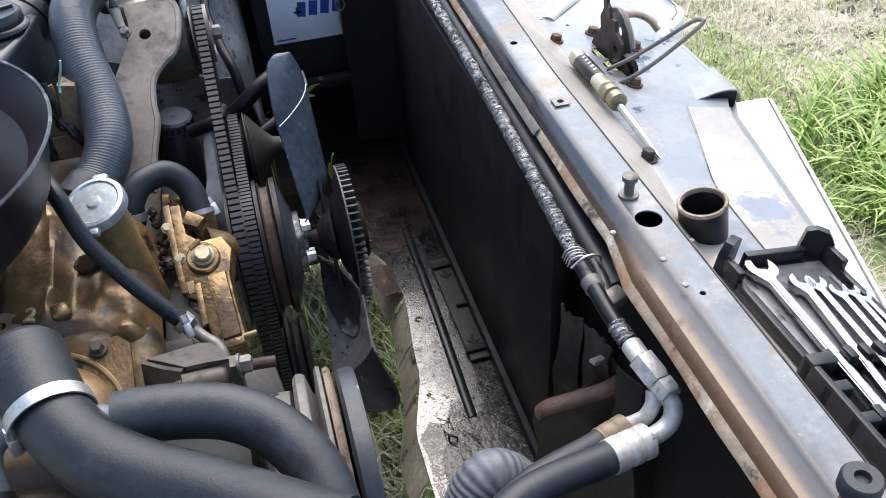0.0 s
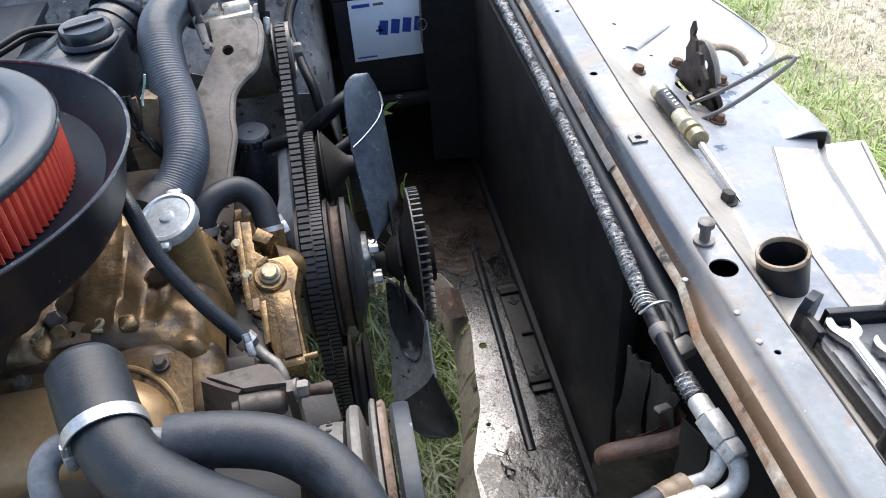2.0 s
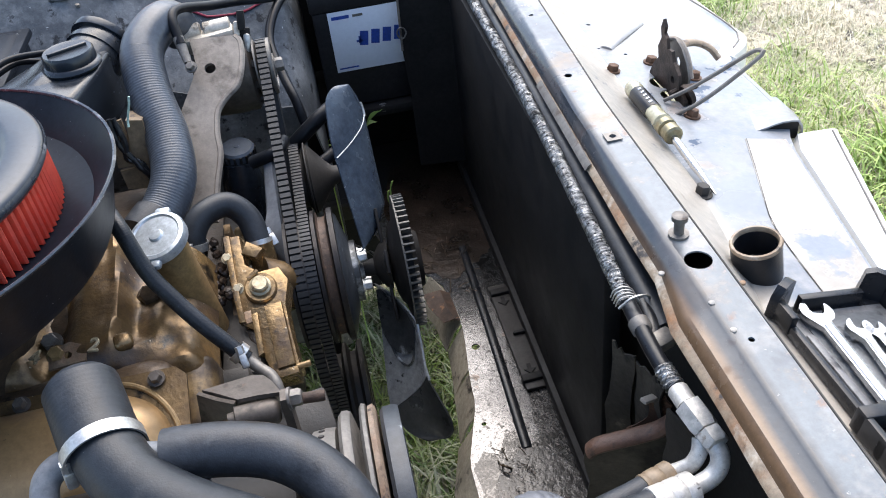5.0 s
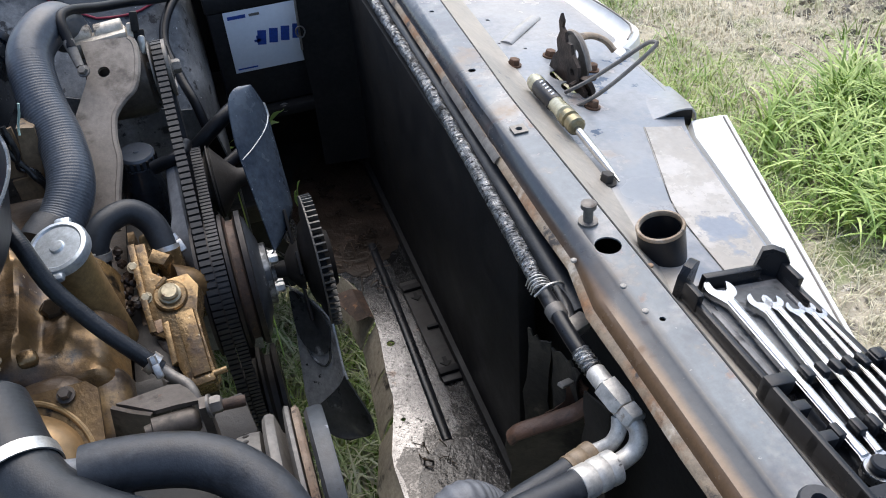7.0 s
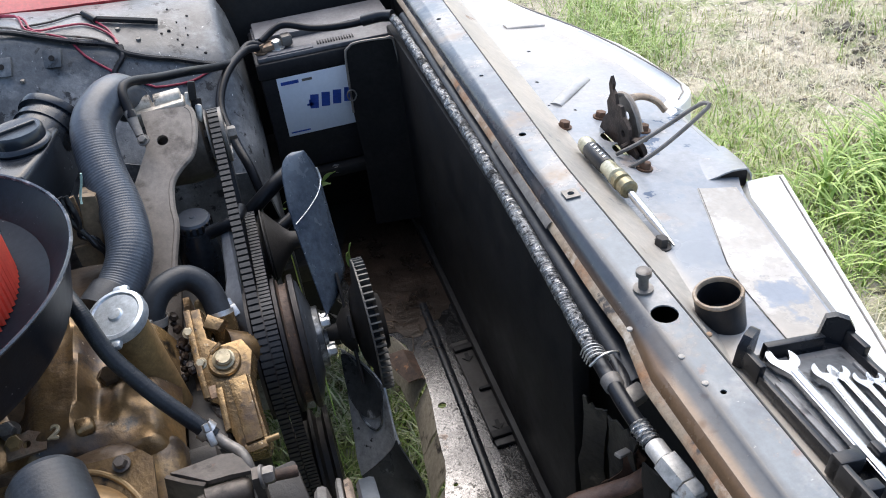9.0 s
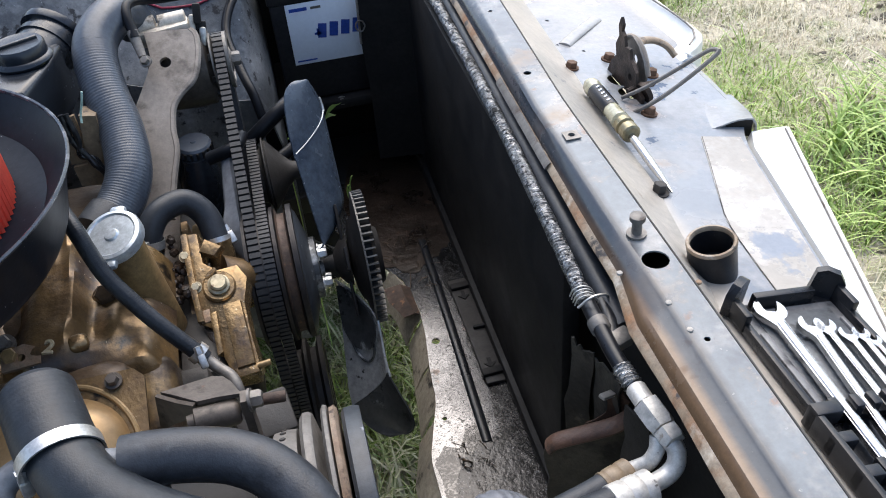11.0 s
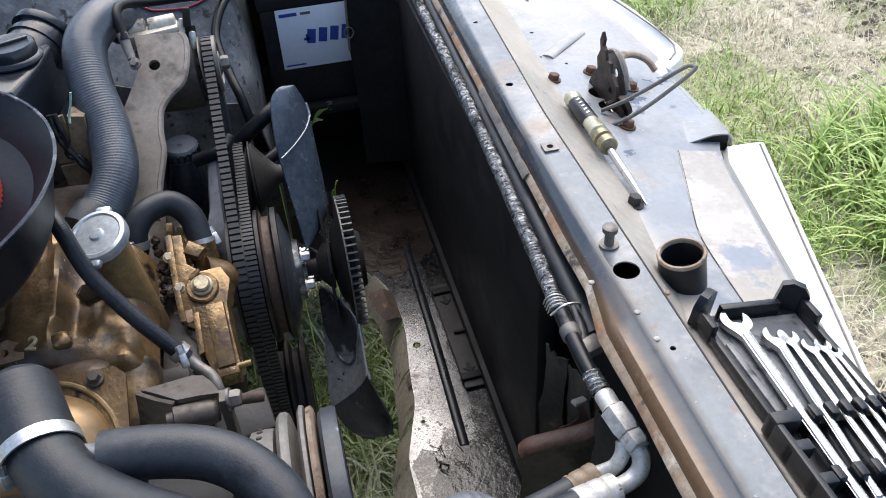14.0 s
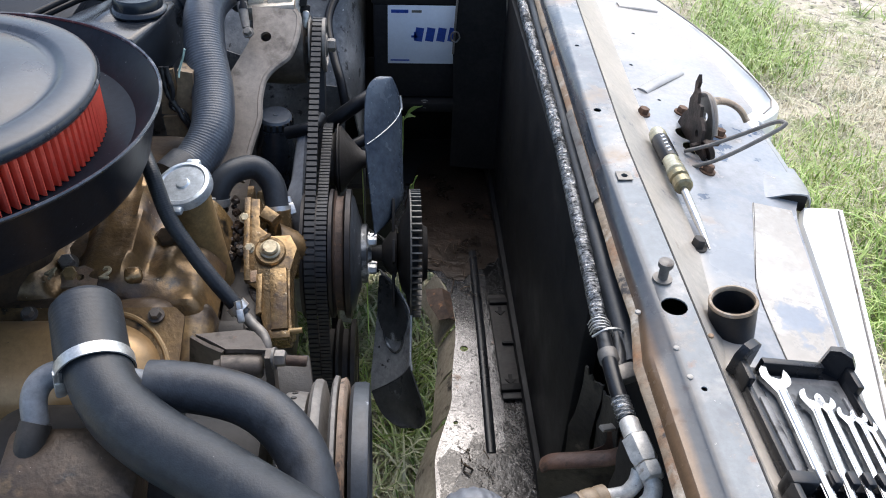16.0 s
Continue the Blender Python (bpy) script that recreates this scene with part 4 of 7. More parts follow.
# Black blocks plug the slots, putting their inner shade into colour.
for x in (-0.0395, 0.0365):
    tray_box("slot_shade", x - 0.0045, x + 0.0045, -0.1205, -0.1105, 0.0150, 0.0193, "black block for the shade in a finger slot", M_black, 0.001)
tray_box("name_plate", -0.0185, 0.0200, -0.1215, -0.1100, 0.0186, 0.0198, "embossed plain name plate", M_rubber, 0.0006)
for k in range(7):
    tray_box("plate_mark", -0.0150 + 0.0044 * k, -0.0122 + 0.0044 * k, -0.1190, -0.1125, 0.0197, 0.0203, "", M_plastic, 0.0003)
for y in (0.0035, -0.0520):
    tray_box("rack", -0.0420, 0.0500, y - 0.0055, y + 0.0055, 0.002, 0.0085)
    for x in (-0.0395, -0.0205, -0.0055, 0.0085, 0.0215, 0.0345, 0.0460):
        tray_box("rack_tooth", x - 0.0038, x + 0.0038, y - 0.0062, y + 0.0062, 0.004, 0.0195, "", M_plastic, 0.0012)
part("ring_post", in_tray(lathe([(0.0078, 0), (0.0078, 0.019), (0.0066, 0.0205), (0, 0.0205)], (-0.0325, -0.0870, 0.002), (0, 0, 1), 24)), M_plastic, tray, "round post in the wrench ring")
tray_box("deck", -0.0475, 0.0480, 0.008, 0.122, 0.0010, 0.0037, "dusty grey tray deck", M_traydust, 0.0004)
tray_box("well_floor", -0.0340, 0.0400, 0.014, 0.114, 0.0030, 0.0046, "scuffed dusty well", M_fender, 0.0005)
tray_box("well_ridge", -0.0420, -0.0350, 0.014, 0.094, 0.003, 0.0065, "", M_traydust)
tray_box("well_ridge", 0.0400, 0.0440, 0.014, 0.100, 0.003, 0.0070, "", M_traydust)
tray_box("dust_floor", 0.0050, 0.0480, -0.098, -0.080, 0.0030, 0.0040, "brown dust in the tray end", M_baffle, 0.0004)


def wrench_outline(size, ring, length):
    """A combination wrench seen flat: an open jaw at +y, a ring at -y."""
    cy = length / 2 - size
    tilt = radians(15)
    jaw = []
    for k in range(25):
        a = radians(233 - 286 * k / 24)
        if not radians(63) < a < radians(117):
            jaw.append((size * math.cos(a), size * math.sin(a)))
    left, right = [p for p in jaw if p[0] < 0], [p for p in jaw if p[0] >= 0]
    mouth = [(-0.44 * size, 0.05 * size), (-0.30 * size, -0.20 * size), (0.30 * size, -0.20 * size), (0.44 * size, 0.05 * size)]
    top = [(x * math.cos(tilt) + y * math.sin(tilt), cy - x * math.sin(tilt) + y * math.cos(tilt)) for x, y in left + mouth + right]
    neck = 0.36 * size
    low = [(ring * math.cos(radians(60 - 300 * k / 22)), -length / 2 + ring + ring * math.sin(radians(60 - 300 * k / 22))) for k in range(23)]
    return top + [(neck, length / 2 - 2.4 * size), (neck * 0.9, -length / 2 + 2.3 * ring)] + low + [(-neck * 0.9, -length / 2 + 2.3 * ring), (-neck, length / 2 - 2.4 * size)]


for (x0, y0), (x1, y1), size, ring in (((-0.0225, 0.126), (-0.0335, -0.1000), 0.0140, 0.0118), ((0.0030, 0.100), (-0.0215, -0.0940), 0.0110, 0.0094), ((0.0135, 0.096), (0.0005, -0.0875), 0.0092, 0.0082), ((0.0275, 0.082), (0.0110, -0.0890), 0.0082, 0.0074), ((0.0385, 0.080), (0.0255, -0.0740), 0.0074, 0.0066), ((0.0440, 0.070), (0.0400, -0.0700), 0.0064, 0.0058)):
    spanner = thing("wrench", "chrome combination wrench in the black tray", "wrench", tuple(tray_m @ Vector(((x0 + x1) / 2, 0, 0.006))), "wrenches in the tray")
    length = math.hypot(x1 - x0, y1 - y0)
    m = tray_m @ Matrix.Translation(((x0 + x1) / 2, (y0 + y1) / 2, 0.0135)) @ Matrix.Rotation(math.atan2(x1 - x0, y0 - y1), 4, "Z")
    bm = sheet(wrench_outline(size, ring, length), [(0, -length / 2 + ring, 0.60 * ring)], 0.0048, m)
    part("wrench_body", bm, M_chrome, spanner)
    part("shank_ridge", tube([tuple(m @ Vector((0, v, 0.0003))) for v in (length / 2 - 2.2 * size, 0, -length / 2 + 2.2 * ring)], 0.27 * size, 8, 12, oval=0.5), M_chrome, spanner, "rounded shank")
    collar = lathe([(0.62 * ring, -0.005), (0.97 * ring, -0.005), (1.0 * ring, -0.003), (1.0 * ring, 0.001), (0.93 * ring, 0.0025), (0.68 * ring, 0.0025), (0.60 * ring, 0.001), (0.62 * ring, -0.005)], m @ Vector((0, -length / 2 + ring, 0)), m.to_3x3() @ Vector((0, 0, 1)), 24)
    part("ring_collar", collar, M_chrome, spanner, "ring end")

# ---------- condenser and foil-wrapped line ----------
cond = thing("condenser", "black air-conditioning condenser standing behind the support", "condenser", (0.31, 1.0, 0.5))
part("core", box((0.020, 0.835, 0.40), (0.312, 1.0425, 0.70), bevel=0.003), M_black, cond)
part("lower_rail", box((0.026, 0.845, 0.022), (0.306, 1.0425, 0.500), bevel=0.005), M_black, cond, "black lower rail")
part("upper_line", tube([(0.312, 0.50, 0.905), (0.315, 0.7, 0.912), (0.322, 1.0, 0.914), (0.330, 1.3, 0.915), (0.333, 1.43, 0.915)], 0.0135, 40, 14), M_rubber_dark, cond, "black line along the top")


def crinkle(s, a):
    n1 = noise.noise((s * 70, math.cos(a) * 1.5, math.sin(a) * 1.5))
    n2 = noise.noise((s * 330, math.cos(a) * 2.5, math.sin(a) * 2.5 + 5))
    return 0.0070 + 0.0008 * math.sin(s * 1750 + 3.0 * math.sin(a) + 5.0 * n1) + 0.0008 * n1 + 0.0004 * n2


foil = thing("foil_wrapped_hose", "hose wrapped in crinkled torn silver foil", "hose", (0.30, 1.0, 0.92))
part("foil_sleeve", tube([(0.290, 0.533, 0.917), (0.293, 0.62, 0.921), (0.299, 0.76, 0.922), (0.305, 0.94, 0.922), (0.308, 1.16, 0.922), (0.311, 1.38, 0.923), (0.309, 1.44, 0.921)], crinkle, 1500, 18), M_foil, foil)
for k in range(4):
    y = 0.530 + 0.0042 * k
    part("wire_turn", tube([(0.290 + 0.0102 * math.cos(a), y + 0.0015 * a, 0.916 + 0.0102 * math.sin(a)) for a in (-0.3, 0.6, 1.5, 2.4, 3.3)], 0.0007, 14, 5), M_alu, foil, "frayed wire turn")
part("loose_wire", tube([(0.279, 0.525, 0.921), (0.290, 0.523, 0.932), (0.303, 0.527, 0.928), (0.312, 0.535, 0.915)], 0.0012, 14, 5), M_alu, foil)
line = thing("refrigerant_line", "black and aluminium refrigerant line with hexagon coupling", "pipe", (0.29, 0.45, 0.9))
part("line_tube", tube([(0.291, 0.535, 0.916), (0.289, 0.505, 0.919), (0.290, 0.470, 0.915), (0.293, 0.440, 0.911), (0.296, 0.420, 0.908)], 0.0070, 24, 14), M_plastic, line, "scuffed black tube")
part("line_tube", tube([(0.305, 0.535, 0.910), (0.302, 0.510, 0.912), (0.298, 0.493, 0.911)], 0.0075, 12, 12), M_plastic, line)
part("collar", lathe([(0.0090, 0), (0.0090, 0.010), (0.007, 0.013)], (0.2895, 0.508, 0.918), (0.05, -1, -0.1), 20), M_greymetal, line)
part("service_fitting", box((0.020, 0.016, 0.014), (0.303, 0.488, 0.911), (10, 0, 20), 0.003), M_greymetal, line, "dull service fitting")
part("foil_ring", tube([(0.2905, 0.456, 0.914), (0.293, 0.437, 0.911)], lambda s, a: 0.0080 + 0.0008 * math.sin(s * 1500 + 3 * a), 26, 14), M_foil, line)
part("neck", lathe([(0.0070, 0), (0.0085, 0.002), (0.0085, 0.016), (0.010, 0.018)], (0.2935, 0.436, 0.911), (0.12, -1, -0.10), 20), M_pipe, line)
part("coupling_nut", hexhead((0.296, 0.418, 0.909), (0.18, -1, -0.12), 0.0118, 0.024), M_pipe, line, "large hexagon coupling nut")
part("coupling_nut", hexhead((0.301, 0.393, 0.906), (0.18, -1, -0.12), 0.0105, 0.012), M_pipe, line)
part("bent_pipe", tube([(0.297, 0.400, 0.905), (0.301, 0.388, 0.902), (0.304, 0.380, 0.897), (0.302, 0.374, 0.889), (0.296, 0.371, 0.883), (0.287, 0.369, 0.880), (0.270, 0.366, 0.878)], 0.0074, 30, 14), M_pipe, line, "bent aluminium pipe")
part("bent_pipe", tube([(0.296, 0.395, 0.898), (0.293, 0.389, 0.890), (0.287, 0.387, 0.880), (0.280, 0.388, 0.875), (0.273, 0.389, 0.872), (0.262, 0.387, 0.871)], 0.0064, 24, 14), M_pipe, line, "bent aluminium pipe")
for a, b, c in (((0.280, 0.3675, 0.878), (0.245, 0.360, 0.880), 0.0138), ((0.272, 0.389, 0.8715), (0.247, 0.381, 0.872), 0.0110)):
    d = (Vector(b) - Vector(a)).length
    part("crimp_sleeve", lathe([(0.009, 0), (c, 0.001), (c, 0.008), (c * 0.93, 0.010), (c, 0.012), (c, 0.020), (c * 0.93, 0.022), (c, 0.024), (c, d), (c * 0.8, d + 0.001)], a, Vector(b) - Vector(a), 24), M_pipe if c > 0.012 else M_coil, line, "crimped metal sleeve")
    e = Vector(b) + (Vector(b) - Vector(a)).normalized() * 0.17
    part("hose_tail", tube([b, tuple((Vector(b) + e) / 2 + Vector((0, -0.006, 0.006))), tuple(e + Vector((0, -0.04, -0.02)))], c * 0.93, 20, 18), M_rubber, line, "black rubber hose")

# ---------- sheet scraps beside the condenser ----------
scrap = thing("side_baffle", "crumpled grey and rusty sheet-metal baffle", "baffle", (0.31, 0.55, 0.5))


def crumpled(name, corners, material, label, seed, amp=0.004, torn=0.0):
    """A bent sheet between four corners (top pair, bottom pair), dented by noise, its top edge torn."""
    tl, tr, bl, br = (Vector(c) for c in corners)
    rows = []
    for v in range(13):
        row = []
        for u in range(9):
            p = tl.lerp(tr, u / 8).lerp(bl.lerp(br, u / 8), v / 12)
            k = amp * noise.noise((p.x * 28 + seed, p.y * 28, p.z * 28))
            lift = torn * noise.noise((u * 1.7, seed, 3.0)) * (1 - v / 12) ** 3
            row.append((p.x + k, p.y - k, p.z + lift))
        rows.append(row)
    part(name, grid(rows, 0.0022), material, scrap, label)


crumpled("upright", ((0.3050, 0.6070, 0.800), (0.3200, 0.5820, 0.790), (0.3000, 0.6070, 0.500), (0.3330, 0.5990, 0.500)), M_flap, "dark upright flap with torn top", 1.0, torn=0.016)
crumpled("upright", ((0.3225, 0.5790, 0.790), (0.3310, 0.5320, 0.795), (0.3300, 0.5940, 0.560), (0.3480, 0.5650, 0.560)), M_flap, "dark bent flap beside the line", 4.0, torn=0.01)
crumpled("rusty_flap", ((0.3190, 0.5590, 0.756), (0.3380, 0.5400, 0.770), (0.3180, 0.5640, 0.690), (0.3420, 0.5370, 0.700)), M_rustflap, "crumpled rust-red flap", 7.0, 0.014, 0.02)
part("tab", box((0.018, 0.008, 0.004), (0.3175, 0.5370, 0.780), (0, 20, 25), 0.001), M_tan, scrap, "pale bent tab")
part("fold", tube([(0.2600, 0.5440, 0.712), (0.2690, 0.5410, 0.722), (0.2970, 0.5305, 0.737), (0.3200, 0.5220, 0.750), (0.3330, 0.5170, 0.764)], 0.0105, 26, 12, oval=0.55), M_rustflap, scrap, "rolled reddish fold")
crumpled("skirt", ((0.2560, 0.5450, 0.716), (0.3340, 0.5190, 0.762), (0.2720, 0.5780, 0.470), (0.3340, 0.5400, 0.470)), M_flap, "dark skirt below the fold", 9.0)
crumpled("gusset", ((0.3200, 0.4920, 0.815), (0.3200, 0.4480, 0.835), (0.3060, 0.4920, 0.560), (0.3240, 0.4460, 0.560)), M_dark, "dark slate gusset", 12.0)

# ---------- lower pan ----------
pan = thing("radiator_pan", "greasy spotted steel radiator cradle pan", "car panel", (0.24, 0.95, 0.47))


def pan_edge(y):
    return 0.188 + 0.016 * math.exp(-((y - 1.0) / 0.1) ** 2) - 0.03 * min(1.0, max(0.0, (0.83 - y) / 0.1)) - 0.05 * max(0.0, (y - 1.10) / 0.1)


PY = [0.50 + 0.02 * k for k in range(46)]
outline = [(max(pan_edge(y), 0.10), y) for y in PY] + [(0.300, y) for y in PY[::-1]]
part("pan_plate", sheet(outline, [(0.2145, 0.943, 0.0065), (0.192, 0.792, 0.0035), (0.180, 1.17, 0.005)], 0.003, Matrix.Translation((0, 0, 0.490))), M_pan, pan)
grease = [(0.225 + (0.095 + 0.016 * noise.noise((2 * math.cos(a), 2 * math.sin(a), 4.0)) + 0.006 * noise.noise((7 * math.cos(a), 7 * math.sin(a), 1.0))) * math.cos(a), 1.315 + (0.205 + 0.05 * noise.noise((2 * math.cos(a), 2 * math.sin(a), 9.0)) + 0.015 * noise.noise((8 * math.cos(a), 8 * math.sin(a), 3.0))) * math.sin(a)) for a in np.linspace(0, 2 * math.pi, 60, endpoint=False)]
part("grease_patch", sheet(grease, [], 0.0008, Matrix.Translation((0, 0, 0.4912))), M_grease, pan, "thick dark grease at the far end")
near_oil = [(0.262 + 0.010 * noise.noise((k * 0.35, 2.0, 0.0)) + 0.005 * noise.noise((k * 1.3, 5.0, 0.0)) - 0.022 * max(0.0, (k - 26) / 14), 1.18 - 0.0168 * k) for k in range(40)]
part("oil_spatter", sheet(near_oil + [(0.299, 0.52), (0.299, 1.18)], [], 0.0008, Matrix.Translation((0, 0, 0.4909))), M_panoil, pan, "black oil spatter along the rail")
smear = [(max(pan_edge(y) + 0.006, 0.12) + 0.008 * noise.noise((y * 30, 1.0, 3.0)), y) for y in (0.53, 0.57, 0.61, 0.65, 0.69, 0.72)] + [(0.18, 0.745), (0.20, 0.735), (0.215, 0.765), (0.23, 0.77), (0.246, 0.74), (0.262, 0.75), (0.262, 0.53)]
part("oil_spatter", sheet(smear, [], 0.0006, Matrix.Translation((0, 0, 0.4907))), M_panoil, pan, "black oil spatter at the near end")
wet = [(0.238 + (0.060 + 0.010 * noise.noise((3 * math.cos(a), 3 * math.sin(a), 6.0))) * math.cos(a), 0.628 + (0.108 + 0.02 * noise.noise((3 * math.cos(a), 3 * math.sin(a), 2.0))) * math.sin(a)) for a in np.linspace(0, 2 * math.pi, 40, endpoint=False)]
part("grease_patch", sheet(wet, [], 0.0008, Matrix.Translation((0, 0, 0.4916))), M_panwet, pan, "wet black oil at the near end")
part("rib", tube([(0.2385, 0.735, 0.489), (0.2440, 0.95, 0.489), (0.2470, 1.19, 0.489)], 0.0078, 24, 12, oval=0.6), M_plastic, pan, "pressed black rib")
part("clip_strip", box((0.030, 0.235, 0.006), (0.279, 0.948, 0.494), (0, 0, 0.5), 0.002), M_dark, pan, "rubber mount strip")
for y in (0.850, 1.045):
    part("rubber_clip", box((0.034, 0.014, 0.010), (0.280, y, 0.498), (0, 0, 2), 0.003), M_black, pan, "black rubber clip")
for y in (0.868, 1.022):
    part("arrow_mark", sheet([(-0.009, 0), (-0.003, 0), (-0.003, 0.010), (0.003, 0.010), (0.003, 0), (0.009, 0), (0, -0.010)], [], 0.0015, Matrix.Translation((0.280, y, 0.4987))), M_black, pan, "raised arrow")
part("rubber_clip", box((0.030, 0.007, 0.008), (0.290, 0.945, 0.499), (0, 0, 0), 0.003), M_black, pan)
part("rust_flap", grid([[(0.158, 1.075, 0.500), (0.185, 1.072, 0.506), (0.200, 1.070, 0.497)], [(0.160, 1.045, 0.498), (0.188, 1.040, 0.503), (0.202, 1.036, 0.4945)], [(0.178, 1.012, 0.488), (0.196, 1.008, 0.496), (0.204, 1.004, 0.4935)]], 0.0015), M_rustdark, pan, "bent rusty tongue")
part("front_flange", box((0.004, 0.90, 0.06), (0.302, 0.95, 0.470), bevel=0.001), M_black, pan)
part("hook", tube([(0.200, 0.716, 0.492), (0.198, 0.710, 0.499), (0.204, 0.704, 0.501), (0.209, 0.706, 0.493)], 0.0016, 18, 8), M_brown, pan, "bent wire hook")
for k, (y0, y1) in enumerate(((1.005, 1.13), (0.905, 1.0), (0.815, 0.90), (0.66, 0.80))):
    flap = []
    for v in (0, 0.5, 1):
        y = y0 + (y1 - y0) * v
        flap.append([(pan_edge(y) + 0.004, y, 0.489), (pan_edge(y) - 0.012, y + 0.004, 0.462 - 0.004 * v), (pan_edge(y) - 0.026, y + 0.010, 0.425 - 0.006 * (1 - v))])
    part("air_dam_flap", grid(flap, 0.003), M_baffle, pan, "dusty tan rubber air-dam flap")
rng = random.Random(4)
for k in range(60):
    x, y = rng.uniform(0.16, 0.245), rng.uniform(1.06, 1.22)
    a, l = rng.uniform(0, 6.28), rng.uniform(0.006, 0.03)
    if x < pan_edge(y) + 0.004:
        continue
    if k > 44:
        x, y = rng.uniform(0.19, 0.235), rng.uniform(0.69, 0.745)
        l *= 0.5
    part("twig", tube([(x, y, 0.4915), (x + 0.5 * l * math.cos(a), y + 0.5 * l * math.sin(a), 0.496), (x + l * math.cos(a), y + l * math.sin(a), 0.492 + rng.uniform(0, 0.01))], rng.uniform(0.0004, 0.0009), 4, 5), M_brown, pan)

# ---------- far side: battery, flap, wheelhouse, fender ----------
bat = thing("car_battery", "black car battery with white and blue label, dusty top", "battery", (0.195, 1.53, 0.66))
BX0, BX1, BY0, BY1 = 0.066, 0.330, 1.446, 1.618
part("case", box((BX1 - BX0 - 0.006, BY1 - BY0 - 0.006, 0.185), ((BX0 + BX1) / 2, (BY0 + BY1) / 2, 0.757), bevel=0.004), M_batt, bat)
part("lid_rim", box((BX1 - BX0, BY1 - BY0, 0.030), ((BX0 + BX1) / 2, (BY0 + BY1) / 2, 0.865), bevel=0.004), M_batt, bat)
part("lid", box((BX1 - BX0 - 0.012, BY1 - BY0 - 0.012, 0.008), ((BX0 + BX1) / 2, (BY0 + BY1) / 2, 0.884), bevel=0.002), M_battlid, bat, "dusty grey lid")
part("lid_step", box((BX1 - BX0 - 0.02, 0.085, 0.012), ((BX0 + BX1) / 2, 1.565, 0.893), bevel=0.003), M_battlid, bat, "raised vent cover")
part("handle_slot", box((0.08, 0.014, 0.003), (0.130, 1.462, 0.889), bevel=0.001), M_battlid, bat)
for k in range(14):
    part("grip_rib", box((0.0022, 0.014, 0.003), (0.180 + 0.0048 * k, 1.472, 0.8895), bevel=0.0006), M_batt, bat)
lab = part("label", box((0.150, 0.0015, 0.113), (0.170, 1.4478, 0.7925), bevel=0.0005), M_label, bat, "white glossy label")
LY = 1.4462


def stroke(x0, z0, x1, z1, w, name="label_mark", m=None):
    """A slanting flat bar on the label's face."""
    d = Vector((x1 - x0, z1 - z0)).normalized()
    n = Vector((-d.y, d.x)) * w / 2
    bm = bmesh.new()
    q = [(x0 - n.x, z0 - n.y), (x1 - n.x, z1 - n.y), (x1 + n.x, z1 + n.y), (x0 + n.x, z0 + n.y)]
    vs = [bm.verts.new((x, LY, z)) for x, z in q]
    bm.faces.new(vs)
    bm.normal_update()
    bmesh.ops.solidify(bm, geom=bm.faces[:], thickness=0.0006)
    return part(name, bm, m or M_blue, lab, "", False)


for k in range(5):
    x = 0.148 + 0.0205 * k
    stroke(x + 0.002, 0.781, x + 0.006, 0.807, 0.015)
stroke(0.138, 0.790, 0.150, 0.790, 0.004), stroke(0.144, 0.786, 0.1445, 0.799, 0.004)
stroke(0.101, 0.838, 0.132, 0.838, 0.006), stroke(0.138, 0.838, 0.156, 0.838, 0.0045, m=M_greymetal)
stroke(0.100, 0.743, 0.135, 0.743, 0.0025)
for x, m in ((0.082, M_copper), (0.110, M_zinc)):
    part("terminal", hexhead((x, 1.478, 0.893), (0, -0.2, 1), 0.009, 0.014, washer=0.013), m, bat, "corroded terminal nut")
part("terminal_clamp", box((0.036, 0.022, 0.014), (0.098, 1.480, 0.897), (8, 0, 12), 0.005), M_copper, bat, "lead cable clamp")
part("terminal_clamp", box((0.020, 0.022, 0.020), (0.128, 1.486, 0.901), (0, 0, 12), 0.005), M_greymetal, bat)
part("tray", box((0.30, 0.20, 0.02), (0.20, 1.53, 0.652), bevel=0.004), M_black, bat, "black battery tray")
part("tray_bolt", hexhead((0.165, 1.437, 0.655), (0, -1, 0.3), 0.007, 0.006, washer=0.010), M_greymetal, bat)
flapb = thing("battery_baffle", "black rubber-edged baffle flap beside the battery", "baffle", (0.26, 1.4, 0.6))
out = [(-0.042, -0.36), (0.060, -0.36), (0.052, -0.10), (0.042, 0.0), (0.030, 0.006), (-0.020, 0.006), (-0.034, 0.0), (-0.042, -0.015), (-0.046, -0.12), (-0.042, -0.20)]
fm = Matrix.Translation((0.258, 1.398, 0.897)) @ Matrix.Rotation(radians(90), 4, "X") @ Matrix.Rotation(radians(-8), 4, "Y")
part("panel", sheet(out, [], 0.003, fm), M_black, flapb)
part("bead", tube([tuple(fm @ Vector((x, y, 0.001))) for x, y in ((0.048, -0.20), (0.050, -0.10), (0.042, 0.0), (0.030, 0.006), (-0.020, 0.006), (-0.034, 0.0), (-0.042, -0.015), (-0.046, -0.12))], 0.0022, 50, 6), M_bracket, flapb, "rolled rubber edge")
part("pull_ring", tube([tuple(fm @ Vector((-0.043 + 0.008 * math.cos(a), -0.085 + 0.010 * math.sin(a), 0.006))) for a in (0, 1, 2, 3, 4, 5, 6.2)], 0.0014, 24, 6), M_greymetal, flapb, "small wire ring")

# Added dark box that hides the ground showing below the battery.
rail = thing("dark_filler", "dark box added to hide the ground below the battery", "car panel", (0.2, 1.48, 0.44))
